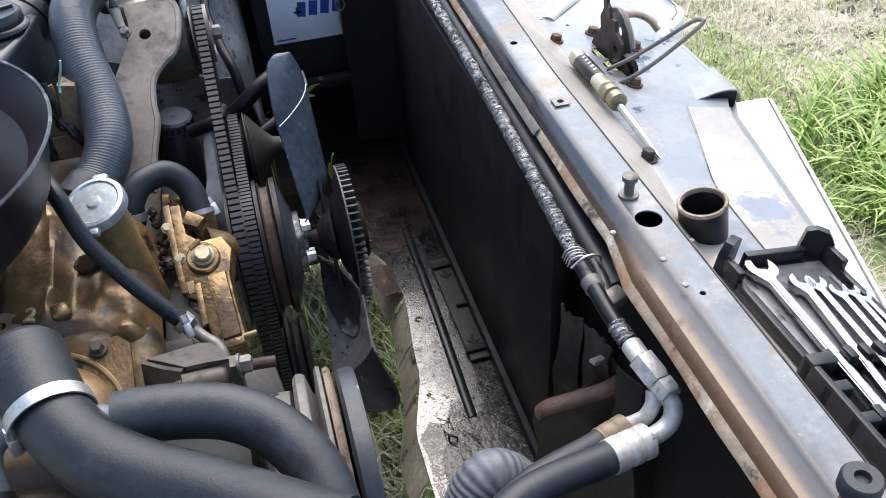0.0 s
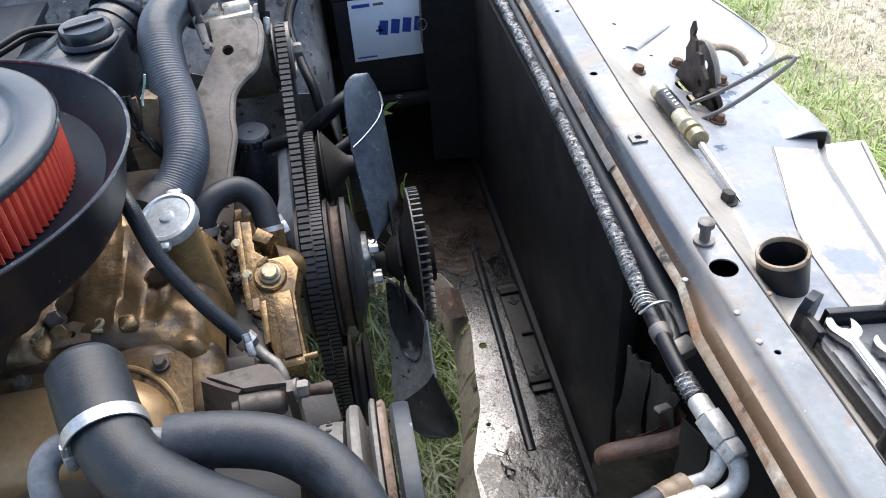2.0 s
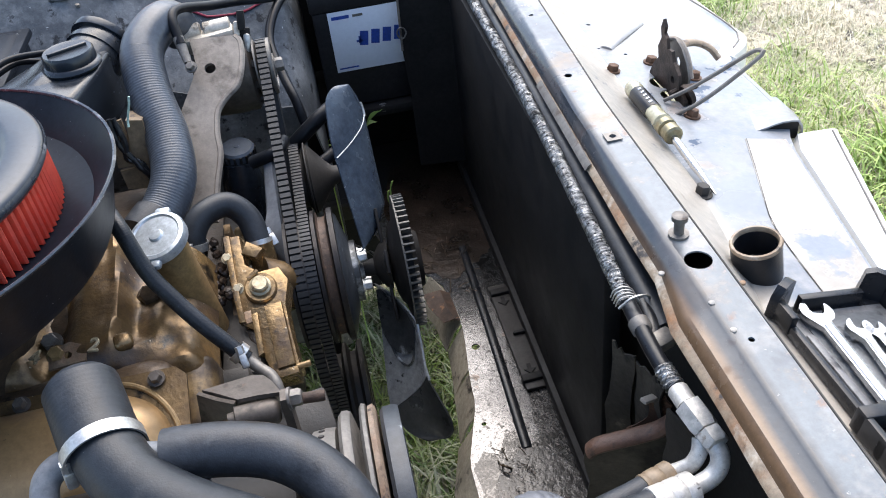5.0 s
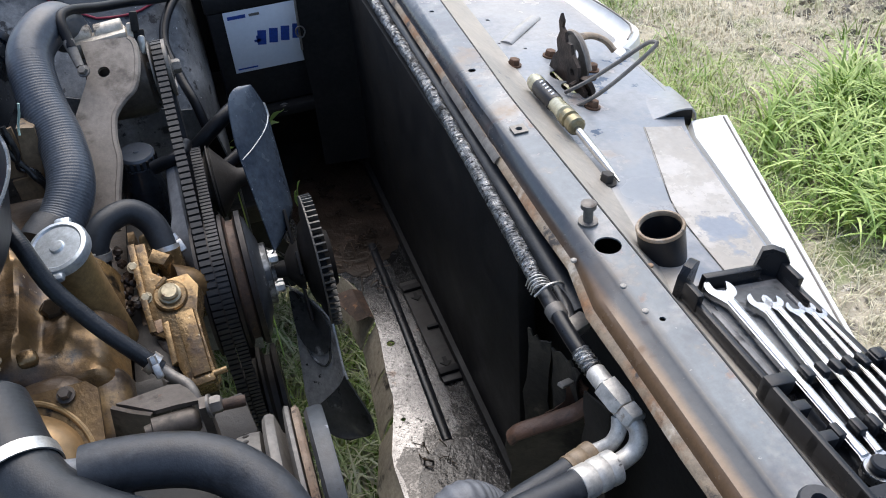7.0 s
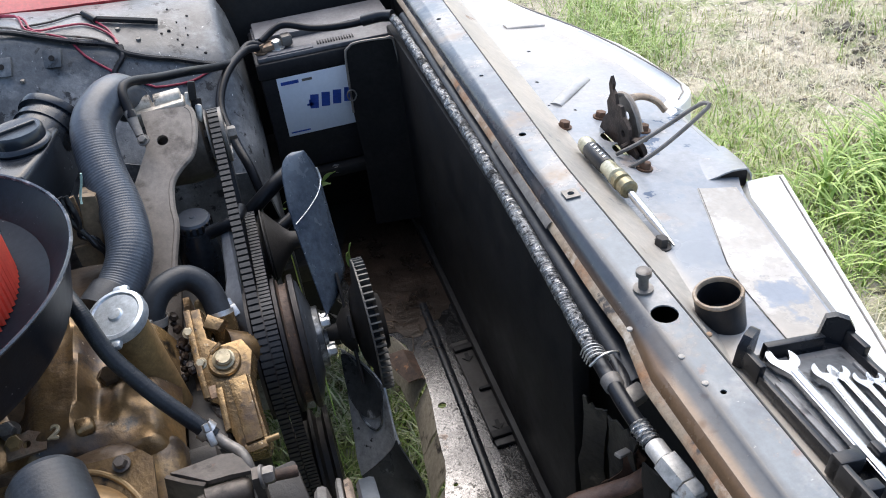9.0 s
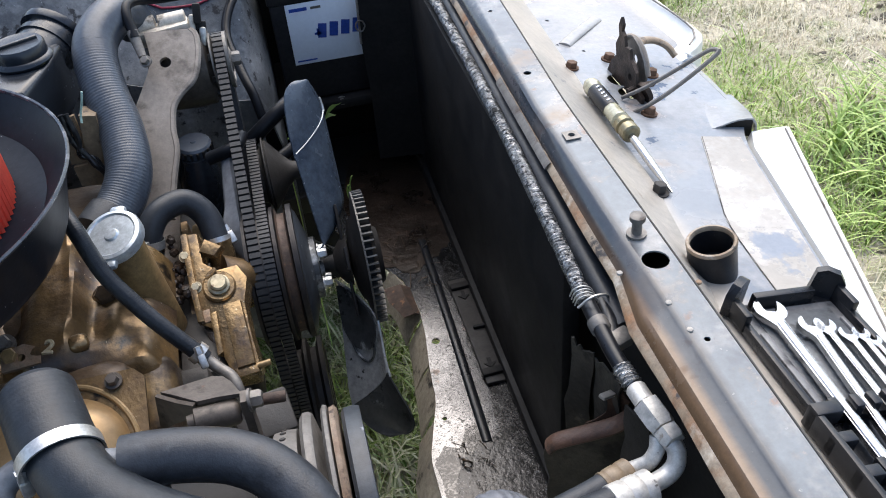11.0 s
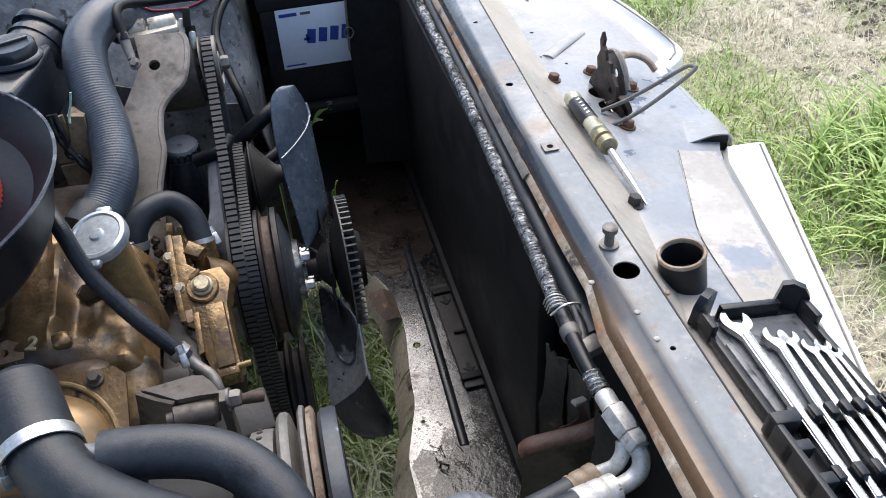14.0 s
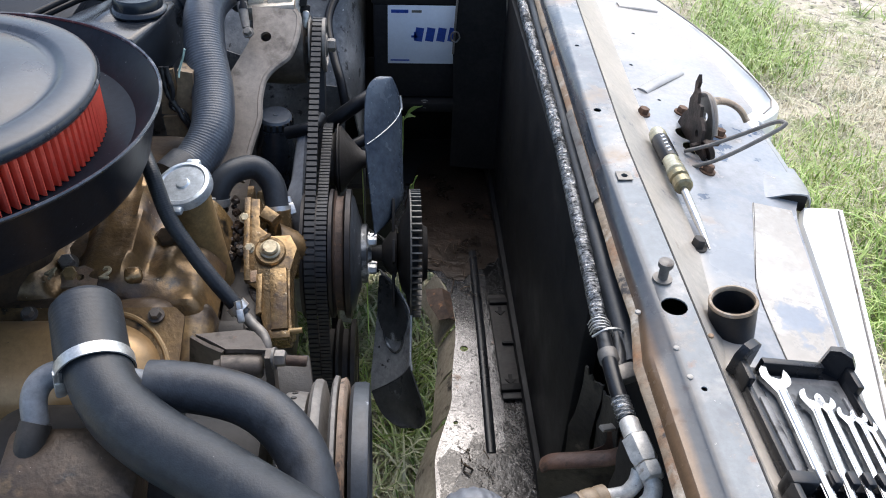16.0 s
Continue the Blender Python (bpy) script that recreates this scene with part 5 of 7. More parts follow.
part("rail", box((0.44, 0.18, 0.06), (0.13, 1.535, 0.44), bevel=0.01), M_dark, rail)
part("flange", box((0.44, 0.02, 0.012), (0.13, 1.437, 0.462), bevel=0.003), M_dark, rail)
wheel = thing("wheelhouse", "grey dusty inner wheelhouse panel with spots and brackets", "car panel", (-0.3, 1.45, 0.7))


def house(x, y):
    """The wheelhouse: a shallow dome behind a fold, a steep face in front of it."""
    fold, back = 1.02 - 0.39 * max(0.0, x + 0.29), 0.997 - 0.07 * max(0.0, x + 0.307)
    if y < 1.42:
        return fold - 1.2 * (1.42 - y)
    s = min(1.0, (y - 1.42) / 0.18)
    return fold + (back - fold) * s + 0.05 * s * (1 - s)


hx = [-1.0 + 0.03 * k for k in range(35)]
rows = []
for y in (1.30, 1.33, 1.36, 1.39, 1.412, 1.418, 1.424, 1.432, 1.45, 1.48, 1.51, 1.54, 1.57, 1.60):
    row = [(x, y, house(x, y) - (0.002 if 1.415 < y < 1.427 else 0.0) + 0.0015 * noise.noise((x * 22, y * 22, 0))) for x in hx if x <= 0.0]
    e = row[-1]
    row += [(0.012, y, e[2] - 0.004), (0.024, y, e[2] - 0.014), (0.036, y, e[2] - 0.045), (0.046, y, e[2] - 0.10), (0.052, y, e[2] - 0.18), (0.052, y, e[2] - 0.32)]
    rows.append(row)
part("dome", grid(rows, 0.003), M_fender, wheel)
part("face", grid([[(x, 1.30 - 0.1 * d, house(min(x, 0.0), 1.30) - d) for x in hx if x <= 0.03] for d in (0.0, 0.1, 0.3, 0.5)], 0.003), M_fender, wheel)
for x, y in ((-0.231, 1.402), (-0.301, 1.388)):
    sq = part("square_bracket", box((0.030, 0.030, 0.005), (x, y - 0.003, house(x, y) + 0.002), (50, 0, -14), 0.0015), M_fender, wheel, "square stamped bracket")
    part("bracket_hole", lathe([(0.0045, 0), (0.0045, 0.001), (0, 0.001)], (x, y - 0.0055, house(x, y) + 0.0042), (0, -0.77, 0.64), 10), M_black, sq)
for x, y, r in ((-0.025, 1.521, 0.004), (-0.055, 1.541, 0.003), (-0.057, 1.481, 0.005), (-0.040, 1.452, 0.004), (-0.007, 1.441, 0.005), (-0.069, 1.473, 0.0035), (-0.029, 1.474, 0.0025), (-0.043, 1.503, 0.0025), (-0.046, 1.462, 0.003), (-0.018, 1.450, 0.003), (-0.03, 1.49, 0.002), (-0.078, 1.50, 0.002)):
    part("drip_spot", lathe([(r * 0.6, -0.002), (r * 0.5, 0.0006), (0, 0.0007)], (x, y, house(x, y) + 0.0012), (0.2, 0.0, 1), 9), M_black, wheel, "black spot")
for x, y in ((-0.105, 1.453), (-0.134, 1.475), (-0.278, 1.374)):
    part("screw", lathe([(0.004, -0.002), (0.0035, 0.002), (0, 0.0028)], (x, y, house(x, y) + 0.001), (0.1, -0.1, 1), 10), M_greymetal, wheel)
inner = thing("fender_wall", "dark inner fender wall behind the battery", "car panel", (-0.2, 1.68, 0.6))
part("inner_sheet", box((1.55, 0.012, 0.90), (-0.425, 1.640, 0.52), bevel=0.002), M_black, inner)
redf = thing("fender", "red painted outer fender", "car panel", (-0.6, 1.76, 0.9))
part("fender_skin", grid([[(x, 1.603, 0.965), (x, 1.606, 0.999 - 0.07 * (x + 0.3)), (x, 1.66, 1.03 - 0.05 * (x + 0.3)), (x, 1.76, 1.068), (x, 1.84, 1.03), (x, 1.87, 0.85), (x, 1.86, 0.5)] for x in [-1.2 + 0.1 * k for k in range(10)] + [-0.24, -0.17, -0.12]], 0.003), M_redpaint, redf)

# Unseen near fender, added black so that reflections stay dark.
nearf = thing("fender", "unseen near fender, added in black for dark reflections", "car panel", (-0.4, 0.0, 0.8))
part("fender_skin", grid([[(x, 0.20, 0.60), (x, 0.185, 0.93), (x, 0.15, 0.955), (x, 0.0, 0.965), (x, -0.06, 0.93), (x, -0.09, 0.8), (x, -0.08, 0.4)] for x in [-1.2 + 0.1 * k for k in range(16)]], 0.003), M_black, nearf)

# ---------- wiring on the far side ----------
cab = thing("battery_cable", "thick black battery cable with copper end", "cable", (0.06, 1.47, 0.9))
part("cable", tube([(0.085, 1.478, 0.902), (0.063, 1.470, 0.910), (0.035, 1.423, 0.906), (0.008, 1.374, 0.921), (-0.034, 1.279, 0.960), (-0.069, 1.230, 0.979), (-0.100, 1.180, 1.000), (-0.110, 1.150, 1.001), (-0.104, 1.118, 0.975)], 0.0068, 70, 12), M_cable, cab)
part("lug", tube([(-0.106, 1.125, 0.983), (-0.102, 1.110, 0.968), (-0.099, 1.098, 0.958)], lambda s, a: 0.0075 - 0.06 * s, 10, 12, oval=0.7), M_greymetal, cab, "silver cable lug")
part("lug_nut", hexhead((-0.096, 1.092, 0.954), (-0.2, -0.6, 0.8), 0.006, 0.006, washer=0.008), M_greymetal, cab)
cab2 = thing("battery_cable", "thick black cable dropping from the battery to the engine", "cable", (0.02, 1.3, 0.85))
part("cable", tube([(0.082, 1.478, 0.900), (0.052, 1.450, 0.908), (0.016, 1.375, 0.903), (-0.002, 1.310, 0.878), (0.010, 1.240, 0.848), (0.022, 1.195, 0.825), (0.030, 1.170, 0.78)], 0.0072, 50, 12), M_cable, cab2)
cab3 = thing("battery_cable", "black cable lying across the battery top", "cable", (0.2, 1.46, 0.92))
part("cable", tube([(0.085, 1.480, 0.908), (0.127, 1.500, 0.922), (0.180, 1.475, 0.914), (0.240, 1.462, 0.913), (0.285, 1.445, 0.922)], 0.0062, 40, 12), M_cable, cab3)
part("sleeve", tube([(0.262, 1.456, 0.917), (0.290, 1.442, 0.924), (0.310, 1.425, 0.927)], 0.010, 14, 12), M_plastic, cab3, "black taped sleeve")


def draped(name, label, flat, r, material, rough=0.0):
    """A wire that follows the wheelhouse from the left end on."""
    w = thing(name, label, "wire", (*flat[0], house(*flat[0])))
    part("strand", tube([(x, y, house(x, y) + r + 0.001) for x, y in flat], r, 50, 7, rough=rough), material, w)


draped("red_wire", "thin red wire draped over the wheelhouse fold", [(-0.62, 1.53), (-0.40, 1.52), (-0.29, 1.504), (-0.263, 1.445), (-0.242, 1.438), (-0.205, 1.430), (-0.185, 1.409), (-0.151, 1.396), (-0.128, 1.390), (-0.100, 1.386), (-0.087, 1.386), (-0.039, 1.397), (0.0, 1.415)], 0.0019, M_redwire)
draped("red_wire", "thin red wire looping over the wheelhouse", [(-0.60, 1.545), (-0.39, 1.535), (-0.281, 1.496), (-0.252, 1.443), (-0.216, 1.465), (-0.184, 1.480), (-0.158, 1.468), (-0.141, 1.450), (-0.137, 1.436)], 0.0020, M_redwire)
draped("red_wire", "short red wire behind a crimp connector", [(-0.166, 1.492), (-0.148, 1.469), (-0.135, 1.437)], 0.0018, M_redwire)
draped("black_wire", "thin black wire with crimp connector", [(-0.263, 1.454), (-0.230, 1.481), (-0.196, 1.518), (-0.183, 1.514)], 0.0018, M_plastic)
con = thing("crimp_connector", "black crimp connector on the wires", "connector", (-0.173, 1.502, house(-0.173, 1.502)))
part("barrel", tube([(-0.184, 1.515, house(-0.184, 1.515) + 0.006), (-0.174, 1.503, house(-0.174, 1.503) + 0.006), (-0.164, 1.490, house(-0.164, 1.490) + 0.006)], 0.0055, 10, 10), M_plastic, con)
draped("grey_wire", "thin grey wire along the wheelhouse fold", [(-0.60, 1.44), (-0.40, 1.438), (-0.295, 1.434), (-0.262, 1.427), (-0.212, 1.428), (-0.177, 1.427), (-0.143, 1.426)], 0.0022, M_rubber)
draped("grey_wire", "thin grey wire along the wheelhouse fold", [(-0.60, 1.455), (-0.40, 1.452), (-0.30, 1.447), (-0.25, 1.436), (-0.20, 1.440), (-0.165, 1.440), (-0.138, 1.430)], 0.0018, M_greymetal)
draped("wire_loom", "black taped wiring loom on the wheelhouse fold", [(-0.58, 1.432), (-0.40, 1.428), (-0.30, 1.424), (-0.24, 1.4215), (-0.19, 1.422), (-0.143, 1.426), (-0.127, 1.417), (-0.092, 1.416), (-0.055, 1.418), (-0.018, 1.418), (0.004, 1.419)], 0.0042, M_plastic, 0.001)
draped("wire_loom", "black taped loom branch hanging down the face", [(-0.132, 1.428), (-0.132, 1.412), (-0.143, 1.400), (-0.150, 1.389), (-0.155, 1.36)], 0.0045, M_plastic, 0.001)
draped("rubber_seal", "black rubber seal lying on the wheelhouse", [(-0.165, 1.494), (-0.121, 1.495), (-0.071, 1.495)], 0.0052, M_plastic)

# ---------- green leaves behind the fan -------------
def grass_weed(stem, leaves):
    """A single tall weed: a thin stem with a few narrow pointed leaves."""
    ob = thing("weed", "bright green leaves behind the fan, some standing in for grass outside", "plant", stem[0], "weeds")
    part("stem", tube(stem, 0.0014, 20, 6), M_tall, ob)
    for root, mid, end, w in leaves:
        line, _ = spline([root, mid, end], 8)
        part("leaf", grid([[tuple(p + Vector((0.3 * w * q, 0, w * max(0.2, 1 - abs(2 * k / 8 - 0.8) ** 2) * q))) for q in (-1, 0, 1)] for k, p in enumerate(line)], 0.0006), M_tall, ob)


# The first two plants stand in for sunlit grass beyond a gap.
grass_weed([(0.050, 1.40, -0.01), (0.048, 1.405, 0.25), (0.046, 1.400, 0.45), (0.044, 1.402, 0.590)], (
    ((0.044, 1.402, 0.588), (0.052, 1.402, 0.626), (0.062, 1.402, 0.634), 0.008), ((0.046, 1.401, 0.600), (0.050, 1.400, 0.618), (0.058, 1.396, 0.622), 0.006),
    ((0.043, 1.401, 0.570), (0.042, 1.400, 0.594), (0.054, 1.396, 0.602), 0.006)))
grass_weed([(0.120, 1.40, -0.01), (0.121, 1.402, 0.25), (0.122, 1.400, 0.48), (0.124, 1.400, 0.650)], (
    ((0.124, 1.400, 0.645), (0.138, 1.400, 0.664), (0.158, 1.400, 0.672), 0.007), ((0.124, 1.401, 0.640), (0.132, 1.400, 0.652), (0.146, 1.396, 0.652), 0.005)))
grass_weed([(0.130, 1.140, -0.01), (0.132, 1.142, 0.25), (0.134, 1.138, 0.50), (0.135, 1.137, 0.655)], (
    ((0.135, 1.137, 0.650), (0.136, 1.137, 0.672), (0.141, 1.137, 0.690), 0.006), ((0.135, 1.137, 0.645), (0.131, 1.136, 0.664), (0.133, 1.134, 0.676), 0.006)))

# ---------- belts and pulleys ----------
WP, CR, AL, ID = (0.905, 0.715), (0.905, 0.470), (1.160, 0.905), (1.060, 0.770)


def hull(circles):
    pts = sorted((cy + r * math.cos(a), cz + r * math.sin(a)) for cy, cz, r in circles for a in np.linspace(0, 2 * math.pi, 120, endpoint=False))

    def half(ps):
        out = []
        for p in ps:
            while len(out) > 1 and (out[-1][0] - out[-2][0]) * (p[1] - out[-2][1]) - (out[-1][1] - out[-2][1]) * (p[0] - out[-2][0]) <= 0:
                out.pop()
            out.append(p)
        return out

    return half(pts)[:-1] + half(pts[::-1])[:-1]


def belt_mesh(circles, x, width, thick, pitch, cogs=True):
    """A cogged belt round the given wheels: blocks with gaps between them on a thinner band."""
    loop = hull(circles)
    loop.append(loop[0])
    run = [0.0]
    for a, b in zip(loop, loop[1:]):
        run.append(run[-1] + math.dist(a, b))
    n = int(run[-1] / pitch)
    bm = bmesh.new()
    rings = []
    for j in range(n):
        for part_of, lift in ((0.0, 0.0), (0.06, thick * 0.45), (0.74, thick * 0.45), (0.80, 0.0)):
            s = run[-1] * ((j + part_of) / n)
            k = int(np.searchsorted(run, s, side="right")) - 1
            k = min(k, len(loop) - 2)
            f = (s - run[k]) / max(run[k + 1] - run[k], 1e-9)
            y, z = (loop[k][i] + f * (loop[k + 1][i] - loop[k][i]) for i in (0, 1))
            t = Vector((loop[k + 1][0] - loop[k][0], loop[k + 1][1] - loop[k][1])).normalized()
            o = Vector((t.y, -t.x))
            hi, lo = (lift - 0.0002, -thick * 0.12) if cogs else (-thick * 0.1, -thick * 0.6)
            rings.append([bm.verts.new((x + sx * w, y + o.x * h, z + o.y * h)) for sx, w, h in ((-1, width / 2, hi), (1, width / 2, hi), (1, width * 0.38, lo), (-1, width * 0.38, lo))])
    for a, b in zip(rings, rings[1:] + rings[:1]):
        for k in range(4):
            bm.faces.new((a[k], a[(k + 1) % 4], b[(k + 1) % 4], b[k]))
    return bm


def pulley(name, label, at, grooves, r, x0, x1, material, hub):
    """A sheet-metal belt pulley on the x axis with V grooves."""
    y, z = at
    ob = thing(name, label, "pulley", (x0, y, z))
    prof = [(hub, x0), (r - 0.014, x0), (r + 0.003, x0 + 0.001)]
    for g in grooves:
        prof += [(r + 0.003, g - 0.0085), (r - 0.012, g - 0.004), (r - 0.012, g + 0.004), (r + 0.003, g + 0.0085)]
    prof += [(r + 0.003, x1 - 0.001), (r - 0.006, x1), (r - 0.010, x1 - 0.008), (hub * 1.6, x1 - 0.010), (hub * 1.4, x1), (0, x1)]
    part("wheel", lathe(prof, (0, y, z), (1, 0, 0), 64), material, ob)
    return ob


R1 = 0.086
wp = pulley("water_pump_pulley", "worn dark three-groove water pump pulley with rusty groove", WP, (-0.0065, 0.0085, 0.030), R1, -0.020, 0.046, M_groove, 0.022)
part("rusty_groove", lathe([(0.0865, 0.0235), (0.0790, 0.0255), (0.0785, 0.030), (0.0790, 0.0345), (0.0865, 0.0365)], (0, *WP), (1, 0, 0), 64, cap=False), M_rustdark, wp, "rust-brown unused groove")
part("front_plate", lathe([(0.080, 0.043), (0.081, 0.046), (0.077, 0.049), (0.058, 0.054), (0.050, 0.057), (0.044, 0.0585), (0.040, 0.0585)], (0, *WP), (1, 0, 0), 48, cap=False), M_scuffed, wp, "dusty grey-green front plate")
part("hub_flange", lathe([(0.041, 0.056), (0.041, 0.0655), (0.039, 0.067), (0.014, 0.067), (0.012, 0.072), (0, 0.072)], (0, *WP), (1, 0, 0), 40), M_bladegrey, wp, "flat dark hub flange")
for k in range(4):
    a = radians(105 + 90 * k)
    part("hub_bolt", hexhead((0.068, WP[0] + 0.027 * math.cos(a), WP[1] + 0.027 * math.sin(a)), (1, 0, 0), 0.0068, 0.011, washer=0.009), M_zinc, wp, "bright hexagon bolt")
cr = pulley("crank_pulley", "dark oily crankshaft pulley", CR, (-0.0065, 0.0085, 0.030), R1, -0.020, 0.046, M_dark, 0.022)
al = pulley("alternator_pulley", "small grey alternator pulley", AL, (-0.008,), 0.036, -0.020, 0.006, M_greymetal, 0.012)
part("shaft_nut", hexhead((0.006, *AL), (1, 0, 0), 0.010, 0.012, washer=0.014), M_greymetal, al)
idl = pulley("idler_pulley", "black idler pulley with coned hub", ID, (0.013,), 0.050, 0.004, 0.024, M_dark, 0.012)
part("cone", lathe([(0.048, 0.022), (0.050, 0.026), (0.042, 0.032), (0.022, 0.048), (0.014, 0.056), (0.012, 0.066), (0, 0.066)], (0, *ID), (1, 0, 0), 40), M_dark, idl, "coned black hub")
part("hub_nut", hexhead((0.066, *ID), (1, 0, 0), 0.008, 0.008), M_greymetal, idl)
belt = thing("fan_belt", "cogged black drive belt round alternator and pump pulleys", "belt", (-0.008, *CR), "drive belts")
for nm, cogs in (("band", False), ("cog_face", True)):
    part(nm, belt_mesh([(*AL, 0.036), (*WP, R1), (*CR, R1)], -0.0065, 0.0135, 0.008, 0.0088, cogs), M_belt, belt, smooth=False)
belt = thing("fan_belt", "cogged black drive belt round idler and pump pulleys", "belt", (0.013, *CR), "drive belts")
for nm, cogs in (("band", False), ("cog_face", True)):
    part(nm, belt_mesh([(*ID, 0.050), (*WP, R1), (*CR, R1)], 0.0085, 0.0135, 0.008, 0.0066, cogs), M_belt, belt, smooth=False)

# ---------- fan with viscous clutch ----------
fan = thing("cooling_fan", "black steel fan with worn blades and finned viscous clutch", "fan", (0.10, *WP))


def blade_edges(r):
    """Leading and trailing edge of a pressed blade at radius r: a slanting root, a straight body and a rounded tip."""
    lo = -0.030 + 0.0335 * (max(0.0, 0.083 - r) / 0.062) + 0.036 * (max(0.0, 0.083 - r) / 0.062) ** 2.2 + 0.004 * max(0.0, r - 0.083) / 0.11
    hi = 0.034 + 0.025 * min(1.0, (r - 0.020) / 0.15)
    if r > 0.195:
        k = 0.5 * (1 - max(0.0, 1 - ((r - 0.195) / 0.0487) ** 3) ** 0.5)
        lo, hi = lo + (hi - lo) * k, hi - (hi - lo) * k
    return lo, max(hi, lo + 0.004)


def fan_blade(angle, x0, material, label, crease, slant, fold, wear):
    """A pressed blade, bent along a slanting crease towards its tip, with paint worn off an edge."""
    a = radians(angle)
    out, tan = Vector((0, math.cos(a), math.sin(a))), Vector((0, -math.sin(a), math.cos(a)))
    p = radians(-38)

    def at(u, r, lift=0.0):
        lo, hi = blade_edges(r)
        over = max(0.0, r - (crease + slant * u))
        bow = 0.010 * (1 - 4 * u * u) * min(1.0, (r - 0.02) / 0.06) - 0.006
        c = Vector((x0, WP[0], WP[1])) + out * r + (tan * math.cos(p) + Vector((1, 0, 0)) * math.sin(p)) * (lo + (hi - lo) * (u + 0.5))
        return tuple(c + Vector((bow + fold * over, 0, 0)) + (Vector((0.788, 0, 0)) + 0.616 * tan) * (lift if angle < 180 else -lift))

    n = 40
    blade = part("fan_blade", grid([[at(k / 10 - 0.5, 0.021 + (crease + slant * (k / 10 - 0.5) - 0.021) * j / n) for k in range(11)] for j in range(n + 1)], 0.0022), material, fan, label)
    part("blade_tip", grid([[at(k / 10 - 0.5, 0.2435 + (crease + slant * (k / 10 - 0.5) - 0.2435) * (1 - j / 14) ** 1.6) for k in range(11)] for j in range(15)], 0.0022), M_blade if material is M_blade else M_bladegrey, blade)
    if slant < 0:
        part("worn_crease", tube([at(u, crease + slant * u, 0.0004) for u in (-0.47, -0.3, -0.1, 0.1, 0.3, 0.48)], 0.0008, 24, 6), M_cap, blade, "paint worn off along the crease")
    part("worn_edge", tube([at(-0.5, r, 0.0003) for r in wear], 0.0017, 30, 6), M_alu, blade, "bare metal along the edge")
    return blade, at


fan_blade(49, 0.1045, M_blade, "blue-black blade with worn tip", 0.176, -0.065, 0.05, (0.205, 0.212, 0.218, 0.224))
low, low_at = fan_blade(229, 0.1135, M_bladelight, "dusty grey blade with a dark bent tip", 0.174, 0.040, 0.36, (0.085, 0.11, 0.14, 0.16))
fan_blade(319, 0.108, M_bladegrey, "dark dusty blade", 0.182, 0.040, 0.3, (0.09, 0.11, 0.13))
part("root_gusset", grid([[low_at(u, r, 0.0030) for u in (0.05 - w, 0.05 - 0.5 * w, 0.05, 0.05 + 0.5 * w, 0.05 + w)] for r, w in ((0.030, 0.44), (0.050, 0.44), (0.070, 0.43), (0.090, 0.40), (0.104, 0.33), (0.116, 0.22), (0.122, 0.10))], 0.002), M_bladegrey, low, "dark pressed root plate")
part("gusset_bead", tube([low_at(u, r, 0.0034) for u, r in ((0.36, 0.098), (0.30, 0.118), (0.18, 0.133), (0.04, 0.138), (-0.10, 0.130), (-0.16, 0.112), (-0.14, 0.094))], 0.0018, 40, 8), M_bladegrey, low, "pressed loop at the root")
part("spider", lathe([(0.010, 0.070), (0.012, 0.086), (0.020, 0.090), (0.030, 0.098), (0.034, 0.106), (0.012, 0.108)], (0, *WP), (1, 0, 0), 40), M_black, fan, "black hub spider")
for k in range(4):
    a = radians(49 + 90 * k)
    part("spider_arm", box((0.004, 0.060, 0.030), (0.102, WP[0] + 0.045 * math.cos(a), WP[1] + 0.045 * math.sin(a)), (49 + 90 * k, 0, 0), 0.0015), M_black, fan, "black blade arm")
part("clutch_body", lathe([(0.012, 0.106), (0.040, 0.110), (0.052, 0.114), (0.058, 0.119), (0.074, 0.121), (0.079, 0.124), (0.078, 0.134), (0.060, 0.140), (0.040, 0.142), (0.036, 0.148), (0, 0.148)], (0, *WP), (1, 0, 0), 64), M_black, fan, "black clutch drum")
fin = bmesh.new()
lathe([(0.0775, 0.1235), (0.0885, 0.1235), (0.0885, 0.1255), (0.0775, 0.1255), (0.0775, 0.1235)], (0, *WP), (1, 0, 0), 72, fin, cap=False)
ring = part("fin_ring", fin, M_fin, fan, "finned aluminium ring")
for k in range(56):
    a = 2 * math.pi * k / 56
    bm = box((0.014, 0.0021, 0.012), (0, 0, 0), bevel=0)
    m = Matrix.Translation((0.1315, WP[0] + 0.083 * math.cos(a), WP[1] + 0.083 * math.sin(a))) @ Matrix.Rotation(a - math.pi / 2, 4, "X")
    bmesh.ops.transform(bm, matrix=m, verts=bm.verts)
    part("fin", bm, M_fin, ring, smooth=False)

# ---------- engine ----------
eng = thing("engine_block", "oily brown and gold painted engine block and front cover", "engine", (-0.4, 0.9, 0.4))
part("block", box((0.75, 0.46, 0.45), (-0.475, 0.88, 0.52), bevel=0.03), M_brown, eng, "oily dark block")
part("front_cover", box((0.05, 0.34, 0.34), (-0.080, 0.87, 0.60), (0, 0, 0), 0.015), M_dark, eng)
part("intake", box((0.42, 0.30, 0.10), (-0.36, 0.88, 0.79), bevel=0.03), M_brown, eng, "oily brown intake manifold")


